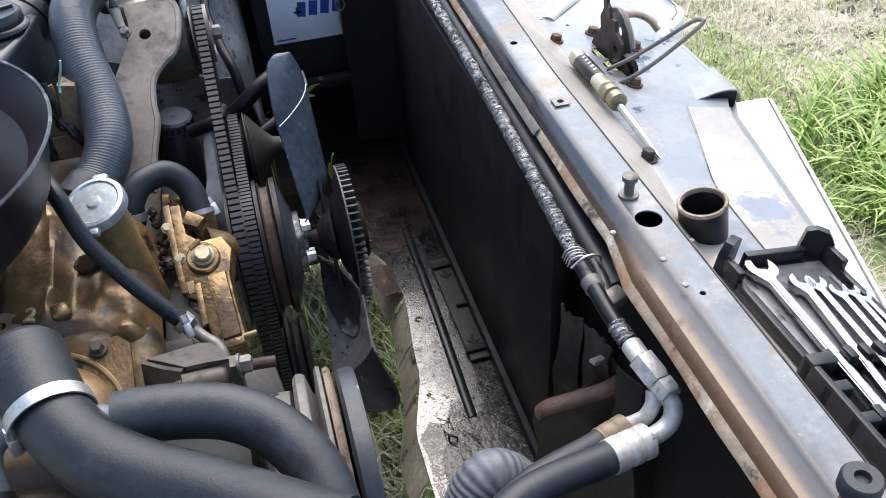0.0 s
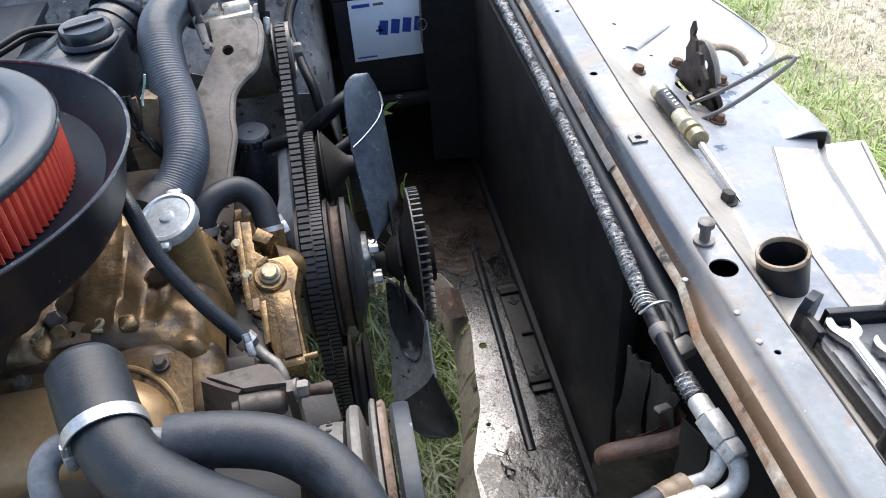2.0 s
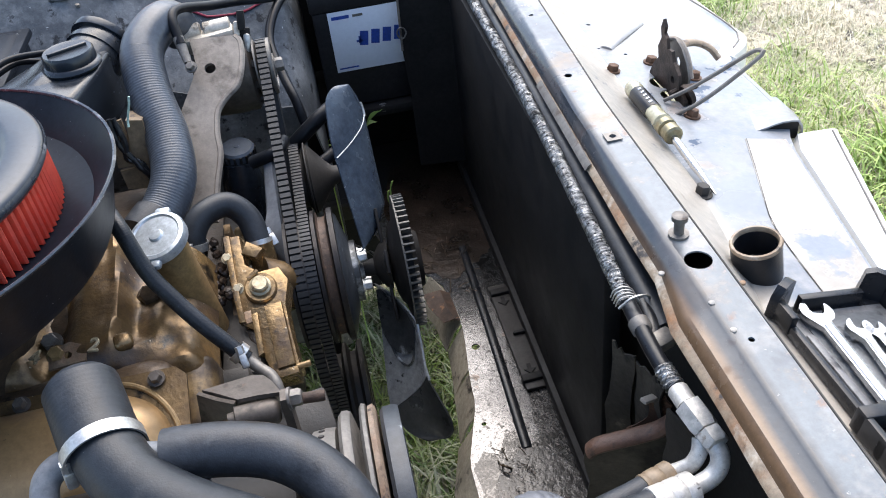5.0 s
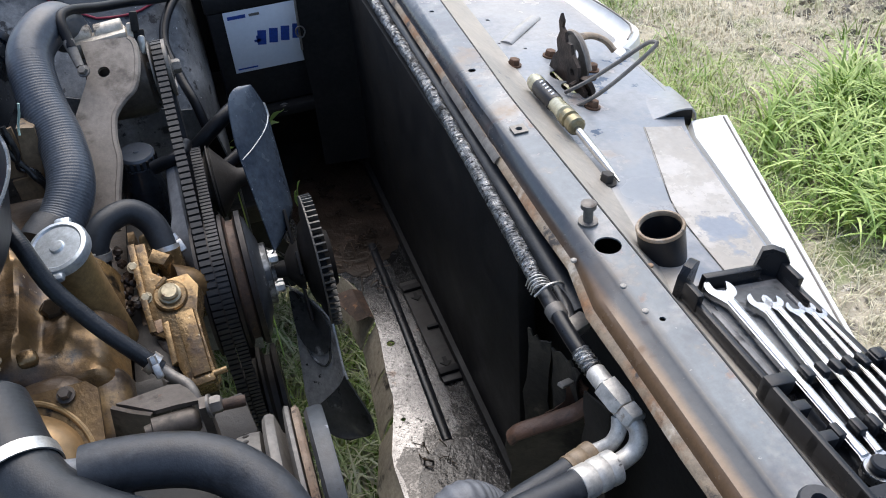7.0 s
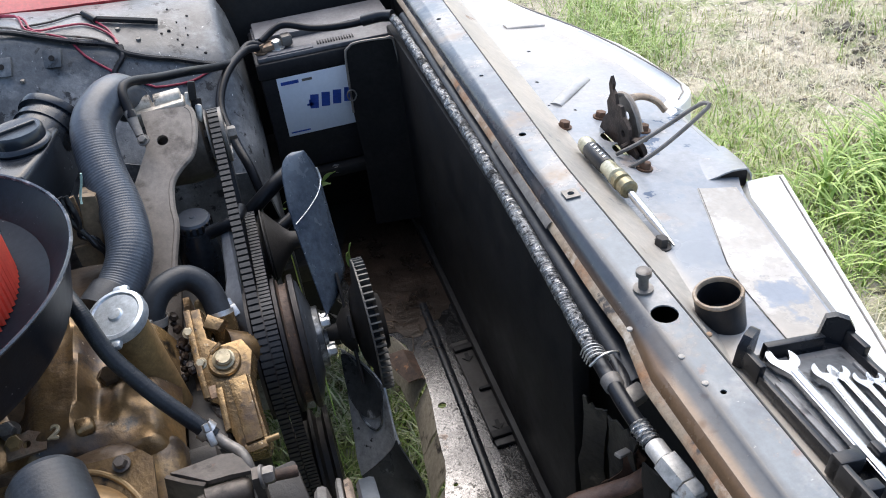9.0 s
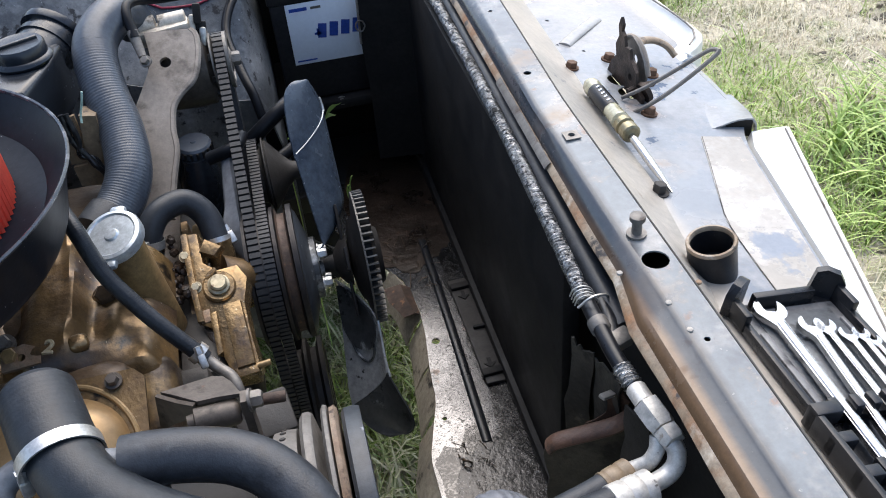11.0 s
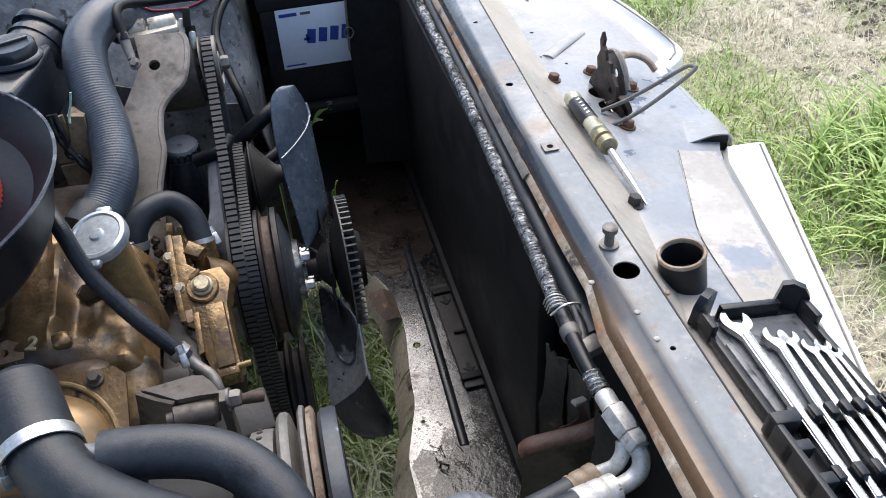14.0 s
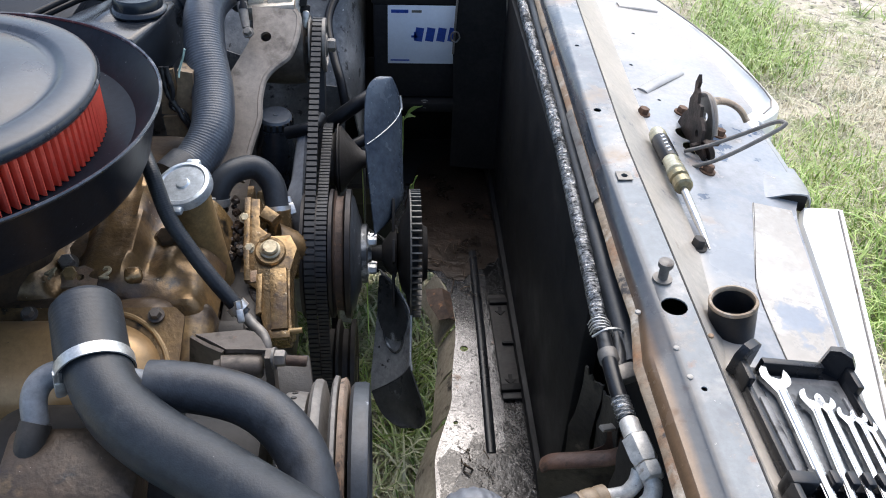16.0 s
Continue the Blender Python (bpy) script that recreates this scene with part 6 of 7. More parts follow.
def intake_z(x, y):
    """The cast intake seen from above: three broad runners with a ridge beside the first, valleys between them."""
    z = 0.832 + 0.12 * (y - 0.73) - 2.0 * max(0.0, 0.682 - y)
    f = min(1.0, max(0.0, (y - 0.66) / 0.035))
    for c in (-0.212, -0.302, -0.392):
        z += 0.027 * math.exp(-(((x - c) / 0.031) ** 4)) * f
    z += 0.007 * math.exp(-(((x + 0.188 + 0.10 * (0.76 - y) ** 2 * 10) / 0.0055) ** 2)) * f * min(1.0, max(0.0, (y - 0.69) / 0.02))
    z += 0.012 * math.exp(-((x + 0.150) / 0.020) ** 2 - ((y - 0.735) / 0.035) ** 2)
    z += 0.010 * math.exp(-((x + 0.172) / 0.016) ** 2 - ((y - 0.700) / 0.010) ** 2)
    z -= 0.05 * max(0.0, (x + 0.125) / 0.03) ** 2
    return z + 0.0022 * noise.noise((x * 40, y * 40, 1.0))


part("intake_casting", grid([[(-0.44 + 0.0045 * j, 0.645 + 0.005 * k, intake_z(-0.44 + 0.0045 * j, 0.645 + 0.005 * k)) for k in range(42)] for j in range(77)], 0.004), M_casting, eng, "gold and brown cast intake runners")
part("cylinder_head", box((0.56, 0.12, 0.10), (-0.41, 0.655, 0.772), (28, 0, 0), 0.030, seg=4), M_brown, eng, "brown oily cylinder head")
part("head_end", box((0.05, 0.10, 0.08), (-0.122, 0.672, 0.765), (28, 0, 0), 0.022, seg=4), M_brown, eng)
part("square_lug", box((0.020, 0.018, 0.020), (-0.182, 0.702, 0.846), (25, 8, 20), 0.006, seg=3), M_gold, eng, "square gold lug")
part("rusty_tab", sheet([(-0.020, -0.010), (0.016, -0.012), (0.020, 0.004), (0.004, 0.014), (-0.018, 0.010)], [(0, 0, 0.004)], 0.004, Matrix.Translation((-0.234, 0.693, 0.853)) @ pose(0, 0, 0, 22, 0, 10)), M_copper, eng, "rusty tab with hole")
for x, y, z, r, m in ((-0.160, 0.775, 0.840, 0.012, M_brown), (-0.262, 0.734, 0.838, 0.009, M_greymetal), (-0.245, 0.697, 0.852, 0.008, M_tangold)):
    part("casting_bolt", hexhead((x, y, z), (0.05, -0.45, 0.9), r, 1.1 * r, washer=1.35 * r), m, eng, "large hexagon bolt")
part("nut_boss", lathe([(0.022, -0.02), (0.019, 0.0), (0.017, 0.006), (0.014, 0.007)], (-0.160, 0.776, 0.834), (0.05, -0.45, 0.9), 24), M_casting, eng)
for ch, at in (("2", (-0.211, 0.684, 0.8600)), ("4", (-0.2765, 0.6985, max(0.8475, intake_z(-0.2765, 0.6985) + 0.001)))):
    fc = bpy.data.curves.new("casting_number", "FONT")
    fc.body, fc.size, fc.extrude, fc.bevel_depth = ch, 0.022, 0.0012, 0.0004
    tmp = bpy.data.objects.new("casting_number", fc)
    me = bpy.data.meshes.new_from_object(tmp)
    bpy.data.objects.remove(tmp)
    me.transform(Matrix.Translation(at) @ pose(0, 0, 0, 12, 0, -12))
    me.materials.append(M_pale)
    num = new("casting_number", me)
    num.parent, num.matrix_parent_inverse = eng, Matrix.Translation(-eng.location)
    num["label"] = "raised cast numeral " + ch

vc = thing("valve_cover", "gold painted valve cover with bolted flange", "valve cover", (-0.4, 0.58, 0.78))
vm = Matrix.Translation((-0.415, 0.578, 0.822)) @ Matrix.Rotation(radians(24), 4, "X")
rows = []
for k in range(61):
    u = 0.284 * math.sin(math.pi * (k / 60 - 0.5))
    e = max(0.0, 1 - min(1.0, (0.284 - abs(u)) / 0.085))
    full = max(0.0, 1 - e ** 2.6) ** 0.5
    half = 0.059 * max(0.02, full)
    dome = 0.001 + 0.035 * max(0.0, 1 - e ** 4) ** 0.6
    rows.append([tuple(vm @ Vector((u, half * v, 0.001 + (dome - 0.001) * max(0.0, 1 - abs(v) ** 3.4)))) for v in [math.sin(math.pi * (n / 24 - 0.5)) for n in range(25)]])
part("cover", grid(rows, 0.002), M_cover, vc)
part("flange", sheet([(-0.31, -0.075), (0.292, -0.075), (0.300, -0.066), (0.300, 0.064), (0.290, 0.074), (-0.31, 0.075)], [], 0.004, vm @ Matrix.Translation((0, 0, -0.0012))), M_casting, vc)
part("edge_bead", tube([tuple(vm @ Vector((x, y, 0.0))) for x, y in ((0.215, 0.0705), (0.250, 0.062), (0.276, 0.040), (0.2905, 0.005), (0.294, -0.06))], 0.0028, 40, 8), M_tangold, vc, "raised bead")
for x, y in ((0.272, 0.064), (0.145, 0.066), (0.0, 0.066), (0.285, -0.066)):
    part("cover_bolt", hexhead(tuple(vm @ Vector((x, y, 0.002))), tuple(vm.to_3x3() @ Vector((0, 0, 1))), 0.0062, 0.008, washer=0.0085), M_mount, vc, "hexagon flange bolt")

pump = thing("water_pump", "gold painted water pump housing with bolt", "water pump", (-0.05, 0.81, 0.7))
fl = [(-0.12, -0.08), (-0.05, -0.10), (0.02, -0.085), (0.11, -0.03), (0.115, 0.01), (0.05, 0.012), (-0.05, 0.010), (-0.12, 0.008)]
pm = Matrix(((0.0, 0.0, 1.0, -0.080), (0.92, -0.39, 0.0, 0.815), (0.39, 0.92, 0.0, 0.765), (0, 0, 0, 1)))
part("flange", sheet(fl, [], 0.008, pm), M_casting, pump, "gold pump flange")
part("outlet_neck", tube([(-0.046, 0.868, 0.772), (-0.046, 0.882, 0.808)], 0.0165, 6, 18), M_gold, pump)
part("neck_top", box((0.016, 0.050, 0.022), (-0.068, 0.890, 0.800), (22, 0, 0), 0.005), M_tangold, pump)
face = Matrix(((0.994, 0.099, -0.05, -0.048), (-0.110, 0.888, -0.447, 0.797), (0.0, 0.449, 0.893, 0.805), (0, 0, 0, 1)))


def on_face(name, outline, top, thick, material, label="", width=0.0018):
    """A cast feature of the pump face with rounded edges, its top lying at a height over the face."""
    bm = bmesh.new()
    vs = [bm.verts.new((x, y, top)) for x, y in outline]
    f = bm.faces.new(vs)
    f.normal_update()
    if f.normal.z < 0:
        f.normal_flip()
    low = [g for g in bmesh.ops.extrude_face_region(bm, geom=[f], use_keep_orig=True)["geom"] if isinstance(g, bmesh.types.BMVert)]
    bmesh.ops.translate(bm, verts=low, vec=(0, 0, -thick))
    bmesh.ops.recalc_face_normals(bm, faces=bm.faces)
    rim = [e for e in bm.edges if all(abs(v.co.z - top) < 1e-6 for v in e.verts)]
    bmesh.ops.bevel(bm, geom=rim, offset=width, segments=2, affect="EDGES", profile=0.6)
    bmesh.ops.triangulate(bm, faces=[f for f in bm.faces if len(f.verts) > 4])
    bmesh.ops.transform(bm, matrix=face, verts=bm.verts)
    return part(name, bm, material, pump, label)


on_face("housing", [(-0.0434, 0.0728), (-0.0247, 0.0735), (-0.0184, 0.0342), (-0.0025, 0.0229), (0.0203, 0.026), (0.0314, 0.0088), (0.0271, -0.0214), (0.0317, -0.0543), (0.0405, -0.0974), (0.0368, -0.1093), (0.0153, -0.1115), (0.0072, -0.0994), (0.0007, -0.0834), (-0.0049, -0.0527), (-0.0216, -0.0421), (-0.0308, -0.0085), (-0.0374, 0.0343)], -0.004, 0.030, M_gold, "gold cast pump body", 0.003)
on_face("arm", [(0.0035, -0.025), (0.0239, -0.0212), (0.0368, -0.0978), (0.0171, -0.1014)], 0.005, 0.012, M_gold, "flat smooth gold pump arm", 0.003)
on_face("arm_rail", [(-0.0117, -0.032), (-0.0041, -0.0299), (0.0019, -0.0796), (-0.0043, -0.0831)], 0.002, 0.016, M_gold)
on_face("edge_strip", [(-0.0433, 0.0713), (-0.0353, 0.0722), (-0.0302, 0.0338), (-0.0238, -0.0091), (-0.0178, -0.0403), (-0.0254, -0.0404), (-0.0315, -0.0085), (-0.0381, 0.0344)], 0.001, 0.012, M_gold, "raised gold edge")
on_face("pocket", [(-0.0239, -0.0263), (-0.0128, -0.0245), (-0.0108, -0.0398), (-0.0216, -0.0414)], -0.0028, 0.010, M_copper, "rust-stained pocket", 0.001)
on_face("drain_slot", [(-0.0204, -0.0468), (-0.0101, -0.0456), (-0.0058, -0.0712), (-0.0137, -0.0639)], -0.010, 0.012, M_grease, "dark oily recess", 0.001)
on_face("foot", [(0.0133, -0.0999), (0.038, -0.0966), (0.0405, -0.107), (0.0159, -0.1115)], 0.001, 0.016, M_gold, "", 0.003)
on_face("neck_collar", [(-0.0230, 0.0480), (-0.0050, 0.0400), (0.0040, 0.0520), (-0.0160, 0.0640)], -0.002, 0.014, M_gold, "", 0.003)
part("pin", tube([tuple(face @ Vector((0.0360, -0.0995, -0.003))), tuple(face @ Vector((0.0520, -0.0963, -0.004)))], 0.0036, 4, 12), M_tangold, pump)
part("tag", tube([tuple(face @ Vector((-0.0139, 0.0111, 0.003))), tuple(face @ Vector((-0.0024, 0.0208, 0.004)))], 0.0034, 6, 10, oval=0.6), M_gold, pump)
gl = random.Random(77)
for k in range(34):
    f = gl.random()
    r = gl.uniform(0.25, 0.62)
    at = tuple(face @ Vector((-0.066 + 0.030 * f + gl.uniform(-0.012, 0.006), 0.082 - 0.095 * f, -0.017 + gl.uniform(-0.004, 0.004))))
    part("grease_clump", lathe([(0.0, -0.010 * r), (0.008 * r, -0.008 * r), (0.011 * r, -0.002), (0.008 * r, 0.004 * r), (0, 0.006 * r)], at, (gl.uniform(-0.7, 0.7), gl.uniform(-0.9, 0.2), 0.8), 7), M_grease, pump, "black greasy dirt", smooth=False)
part("snout_fillet", tube([(-0.050, 0.845, 0.776), (-0.030, 0.850, 0.768), (-0.012, 0.862, 0.756)], lambda s, a: 0.030 - 0.25 * s, 12, 20), M_casting, pump, "oily gold casting running into the snout")
for x, y, z in ((-0.082, 0.842, 0.822), (-0.0745, 0.805, 0.8035)):
    part("flange_bolt", hexhead((x, y, z), (0.0, -0.55, 0.83), 0.0055, 0.005, washer=0.007), M_pale, pump)
part("bearing_snout", lathe([(0.050, -0.02), (0.046, 0.0), (0.036, 0.018), (0.033, 0.050)], (-0.062, *WP), (1, 0, 0), 32), M_gold, pump, "gold bearing snout")
part("boss", lathe([(0.019, -0.012), (0.019, 0.0), (0.017, 0.002), (0.012, 0.002)], (-0.048, 0.797, 0.805), (0.1, -0.45, 0.9), 28), M_gold, pump)
part("boss_bolt", lathe([(0.0125, 0), (0.0125, 0.004), (0.010, 0.0055), (0.010, 0.010), (0.008, 0.012), (0, 0.012)], (-0.048, 0.796, 0.807), (0.1, -0.45, 0.9), 24), M_pale, pump, "pale painted bolt head")

filler = thing("oil_filler", "tan oil filler tube with silver twist cap", "oil filler", (-0.115, 0.775, 0.77))
ca = (-0.16, -0.28, 0.95)
top = Vector((-0.133, 0.786, 0.906))
part("tube", tube([(-0.112, 0.790, 0.750), (-0.121, 0.788, 0.82), (-0.131, 0.787, 0.895), (-0.133, 0.786, 0.906)], lambda s, a: 0.0205 + 0.004 * min(1.0, s / 0.16), 20, 24), M_tangold, filler, "tan painted filler tube")
cap = part("cap", lathe([(0.0285, -0.006), (0.0315, -0.004), (0.0320, 0.004), (0.0305, 0.0075), (0.0265, 0.0085), (0.0245, 0.0068), (0.008, 0.0066), (0.0065, 0.0090), (0.0, 0.0095)], top, ca, 48), M_cap, filler, "silver twist cap with two ears")
fr = Matrix.Translation(top) @ frame_of(ca)
for s in (radians(108), radians(288)):
    ear = box((0.018, 0.012, 0.009), (0.033 * math.cos(s), 0.033 * math.sin(s), 0.001), (0, 0, math.degrees(s) + 90), 0.004)
    bmesh.ops.transform(ear, matrix=fr, verts=ear.verts)
    part("ear", ear, M_cap, cap)

# ---------- alternator, bracket and neighbours ----------
alt = thing("alternator", "silver-grey alternator with vented case", "alternator", (-0.09, 1.16, 0.9))
part("case", lathe([(0.020, -0.115), (0.046, -0.112), (0.054, -0.10), (0.056, -0.06), (0.054, -0.035), (0.044, -0.028), (0.018, -0.022)], (0.008, 1.180, 0.893), (1, 0, 0), 40), M_mount, alt, "dark oily case")
for k in range(10):
    a = radians(36 * k)
    part("vent", box((0.004, 0.010, 0.020), (-0.022, 1.180 + 0.040 * math.cos(a), 0.893 + 0.040 * math.sin(a)), (36 * k - 90, 0, 0), 0.001), M_dark, alt)
part("top_frame", box((0.070, 0.030, 0.022), (-0.073, 1.178, 0.952), (0, -4, 4), 0.005), M_cast, alt, "pale cast top frame")
for x0, x1 in ((-0.107, -0.083), (-0.079, -0.042)):
    part("top_barrel", lathe([(0, 0), (0.0105, 0), (0.0120, 0.0015), (0.0120, x1 - x0 - 0.0015), (0.0105, x1 - x0), (0, x1 - x0)], (x0, 1.184, 0.962), (1, 0.04, 0.05), 24), M_cast, alt, "pale cast barrel")
part("end_slot", box((0.010, 0.022, 0.026), (-0.025, 1.170, 0.974), (-20, 8, 0), 0.002), M_black, alt, "black slot")
part("end_frame", box((0.008, 0.018, 0.050), (-0.036, 1.168, 0.948), (-20, 8, 0), 0.003), M_cast, alt, "pale end frame")
part("brush_clip", box((0.010, 0.010, 0.026), (-0.0235, 1.160, 0.944), (-20, 8, 0), 0.004), M_alu, alt, "bright spring clip")
part("end_slot", box((0.017, 0.010, 0.036), (-0.027, 1.169, 0.944), (-20, 8, 0), 0.002), M_black, alt, "black slot")
part("end_rib", box((0.017, 0.018, 0.013), (-0.0290, 1.160, 0.918), (-20, 8, 0), 0.003), M_cast, alt, "pale rib")
part("end_slot", box((0.014, 0.018, 0.019), (-0.0305, 1.161, 0.899), (-20, 8, 0), 0.002), M_black, alt, "black slot")
part("end_rib", box((0.009, 0.016, 0.028), (-0.0300, 1.157, 0.874), (-20, 8, 0), 0.003), M_greymetal, alt, "grey rib")
part("seam", tube([(-0.0375, 1.153, 0.910), (-0.0365, 1.147, 0.885), (-0.0330, 1.143, 0.860)], 0.0022, 12, 8), M_black, alt, "black seam")
part("frame_lug", box((0.030, 0.020, 0.030), (-0.050, 1.160, 0.885), (-20, 0, 0), 0.006), M_mount, alt)
brk = thing("alternator_bracket", "tan-grey stamped alternator bracket with hole", "bracket", (-0.075, 1.08, 0.85))
bo = [(-0.0250, 0.052), (0.034, 0.047), (0.040, 0.038), (0.0395, 0.016), (0.0345, -0.007), (0.0270, -0.025), (0.0120, -0.038), (0.0010, -0.050), (-0.0060, -0.064), (-0.0100, -0.092), (-0.0100, -0.120), (-0.0200, -0.160), (-0.030, -0.21), (-0.075, -0.21), (-0.064, -0.11), (-0.050, -0.050), (-0.0290, -0.008), (-0.0215, 0.012)]
bmat = Matrix.Translation((-0.072, 1.112, 0.935)) @ Matrix(((1, 0.0, 0.0, 0), (0.0, 0.80, -0.60, 0), (0.0, 0.60, 0.80, 0), (0, 0, 0, 1)))
part("plate", sheet(bo, [(-0.004, 0.004, 0.0075)], 0.006, bmat), M_bracket, brk)
part("lip", tube([tuple(bmat @ Vector((x, y, -0.004))) for x, y in bo[1:13]], 0.005, 40, 8), M_bracket, brk)
dip = thing("breather_cap", "black ribbed cap on a black reservoir", "reservoir", (-0.062, 1.045, 0.75))
part("body", lathe([(0.027, -0.12), (0.028, -0.03), (0.023, -0.012), (0.021, 0.0)], (-0.066, 1.052, 0.828), (0.05, 0.05, 1), 28), M_res, dip)
part("cap", lathe([(0.0225, -0.008), (0.0235, -0.006), (0.0235, 0.008), (0.021, 0.011), (0.004, 0.011), (0.003, 0.0125), (0, 0.0125)], (-0.065, 1.060, 0.834), (0.05, -0.1, 1), 24), M_corr, dip)
for k in range(18):
    a = 2 * math.pi * k / 18
    part("cap_rib", lathe([(0.0020, -0.006), (0.0020, 0.007), (0, 0.0075)], (-0.065 + 0.0232 * math.cos(a), 1.060 + 0.0232 * math.sin(a), 0.834 + 0.1 * 0.0232 * math.sin(a)), (0.05, -0.1, 1), 6), M_black, dip)
arm = thing("pump_bracket_arm", "black curved accessory bracket beside the belts", "bracket", (-0.03, 0.9, 0.78))
part("arm", grid([[(-0.019, y, z), (x + 0.003, y, z - 0.007), (x, y + 0.001, z - 0.014), (x - 0.001, y + 0.01, z - 0.05)] for y, z, x in ((1.026, 0.850, -0.031), (0.985, 0.838, -0.033), (0.945, 0.820, -0.036), (0.928, 0.811, -0.041), (0.912, 0.802, -0.047), (0.895, 0.790, -0.034), (0.875, 0.776, -0.020))], 0.006), M_greyrub, arm)
for pts, r, nm in (([(-0.045, 1.02, 0.838), (-0.01, 1.012, 0.852), (0.0, 1.05, 0.845)], 0.009, "short_pipe"), ([(0.0, 1.10, 0.80), (0.03, 1.105, 0.822), (0.060, 1.118, 0.838), (0.09, 1.15, 0.84)], 0.011, "rubber_hose"), ([(0.005, 1.09, 0.755), (0.04, 1.10, 0.768), (0.09, 1.14, 0.775)], 0.009, "rubber_hose")):
    o = thing(nm, "black hose crossing behind the fan", "hose", pts[0])
    part("hose", tube(pts, r, 24, 12), M_cable, o)

# ---------- hoses ----------
h = thing("ribbed_hose", "thick ribbed black radiator hose with an open bend", "hose", (-0.14, 0.92, 0.86))
part("hose", tube([(-0.112, 1.205, 0.958), (-0.118, 1.190, 0.982), (-0.134, 1.158, 0.990), (-0.154, 1.112, 0.976), (-0.150, 1.059, 0.942), (-0.137, 1.010, 0.907), (-0.134, 0.959, 0.878), (-0.150, 0.920, 0.856), (-0.172, 0.890, 0.846)],
                  lambda s, a: 0.0275 + (0.00009 * math.sin(s * 2 * math.pi / 0.0038) * min(1.0, (s - 0.125) / 0.03) if s > 0.125 else 0.0004 * math.sin(9 * a)), 900, 36), M_corr, h)
part("end_cuff", tube([(-0.158, 0.910, 0.852), (-0.166, 0.899, 0.849), (-0.174, 0.888, 0.845)], 0.0305, 10, 28), M_rubber, h, "smooth end cuff")
h = thing("bypass_hose", "short black rubber bypass hose elbow", "hose", (-0.046, 0.88, 0.8))
part("hose", tube([(-0.124, 0.872, 0.812), (-0.120, 0.880, 0.836), (-0.104, 0.897, 0.852), (-0.076, 0.912, 0.851), (-0.055, 0.905, 0.832), (-0.047, 0.884, 0.806), (-0.045, 0.874, 0.788)], 0.0155, 48, 20), M_rubber_dark, h)
clamp_band([(-0.047, 0.886, 0.809), (-0.046, 0.880, 0.800)], 0.0157, 0.010, "clamp", h, (-0.030, 0.884, 0.806), (0.3, -0.6, 0.7))
clamp_band([(-0.122, 0.876, 0.822), (-0.121, 0.878, 0.828)], 0.0157, 0.010, "clamp", h, (-0.124, 0.860, 0.822), (-0.2, -0.9, 0.2))
h = thing("braided_fuel_hose", "thin braided black hose with clamp and steel tube", "hose", (-0.07, 0.69, 0.8))
part("hose", tube([(-0.176, 0.800, 0.945), (-0.161, 0.770, 0.934), (-0.145, 0.745, 0.896), (-0.124, 0.727, 0.866), (-0.101, 0.710, 0.839), (-0.066, 0.689, 0.801)], lambda s, a: 0.0088 + 0.00016 * math.sin(s * 1300 + 6 * a) * math.sin(s * 1300 - 6 * a), 420, 48), M_rubber_dark, h)
part("steel_tube", tube([(-0.070, 0.691, 0.805), (-0.056, 0.680, 0.794), (-0.043, 0.666, 0.790), (-0.038, 0.652, 0.780), (-0.038, 0.650, 0.755)], 0.0062, 24, 12), M_greymetal, h, "bent steel tube")
clamp_band([(-0.076, 0.695, 0.812), (-0.069, 0.691, 0.804)], 0.0102, 0.009, "clamp", h, (-0.068, 0.679, 0.808), (0.2, -0.7, 0.6))
h = thing("radiator_hose", "fat black rubber radiator hose with broad steel clamp", "hose", (-0.12, 0.44, 0.97))
big = [(-0.1560, 0.5165, 0.972), (-0.1468, 0.4894, 0.966), (-0.1370, 0.463, 0.960), (-0.1195, 0.4325, 0.956), (-0.0976, 0.4065, 0.954), (-0.0686, 0.3838, 0.952), (-0.0368, 0.3630, 0.952), (-0.0018, 0.3376, 0.953), (0.045, 0.302, 0.957)]
part("hose", tube(big, lambda s, a: (0.0286 if s < 0.066 else 0.0258) - 0.004 * max(0.0, 1 - s / 0.006) + 0.00005 * math.sin(s * 2 * math.pi / 0.0045) * max(0.0, 1 - s / 0.075), 420, 32), M_rubber_dark, h)
clamp_band([(-0.1362, 0.4602, 0.9595), (-0.1328, 0.4508, 0.9574)], 0.0290, 0.0105, "clamp", h, (-0.160, 0.444, 0.951), (-0.8, -0.4, 0.1))
h = thing("lower_radiator_hose", "ribbed grey flexible lower radiator hose", "hose", (0.155, 0.393, 0.86))
part("hose", tube([(0.114, 0.362, 0.72), (0.130, 0.378, 0.795), (0.157, 0.393, 0.842), (0.182, 0.397, 0.825), (0.200, 0.398, 0.77), (0.206, 0.398, 0.68)], lambda s, a: 0.0220 + 0.0006 * math.sin(s * 2 * math.pi / 0.0042), 420, 26), M_greyrub, h)
h = thing("heater_hose", "grey-black rubber heater hose in a loop", "hose", (-0.09, 0.43, 0.95))
part("hose", tube([(-0.0900, 0.4394, 0.957), (-0.0744, 0.4386, 0.957), (-0.0526, 0.436, 0.956), (-0.0306, 0.4316, 0.954), (-0.013, 0.4259, 0.951), (0.0051, 0.4148, 0.947), (0.0211, 0.3986, 0.941), (0.0326, 0.3802, 0.934), (0.040, 0.355, 0.924), (0.043, 0.30, 0.90)], 0.0196, 60, 26), M_rubber, h)
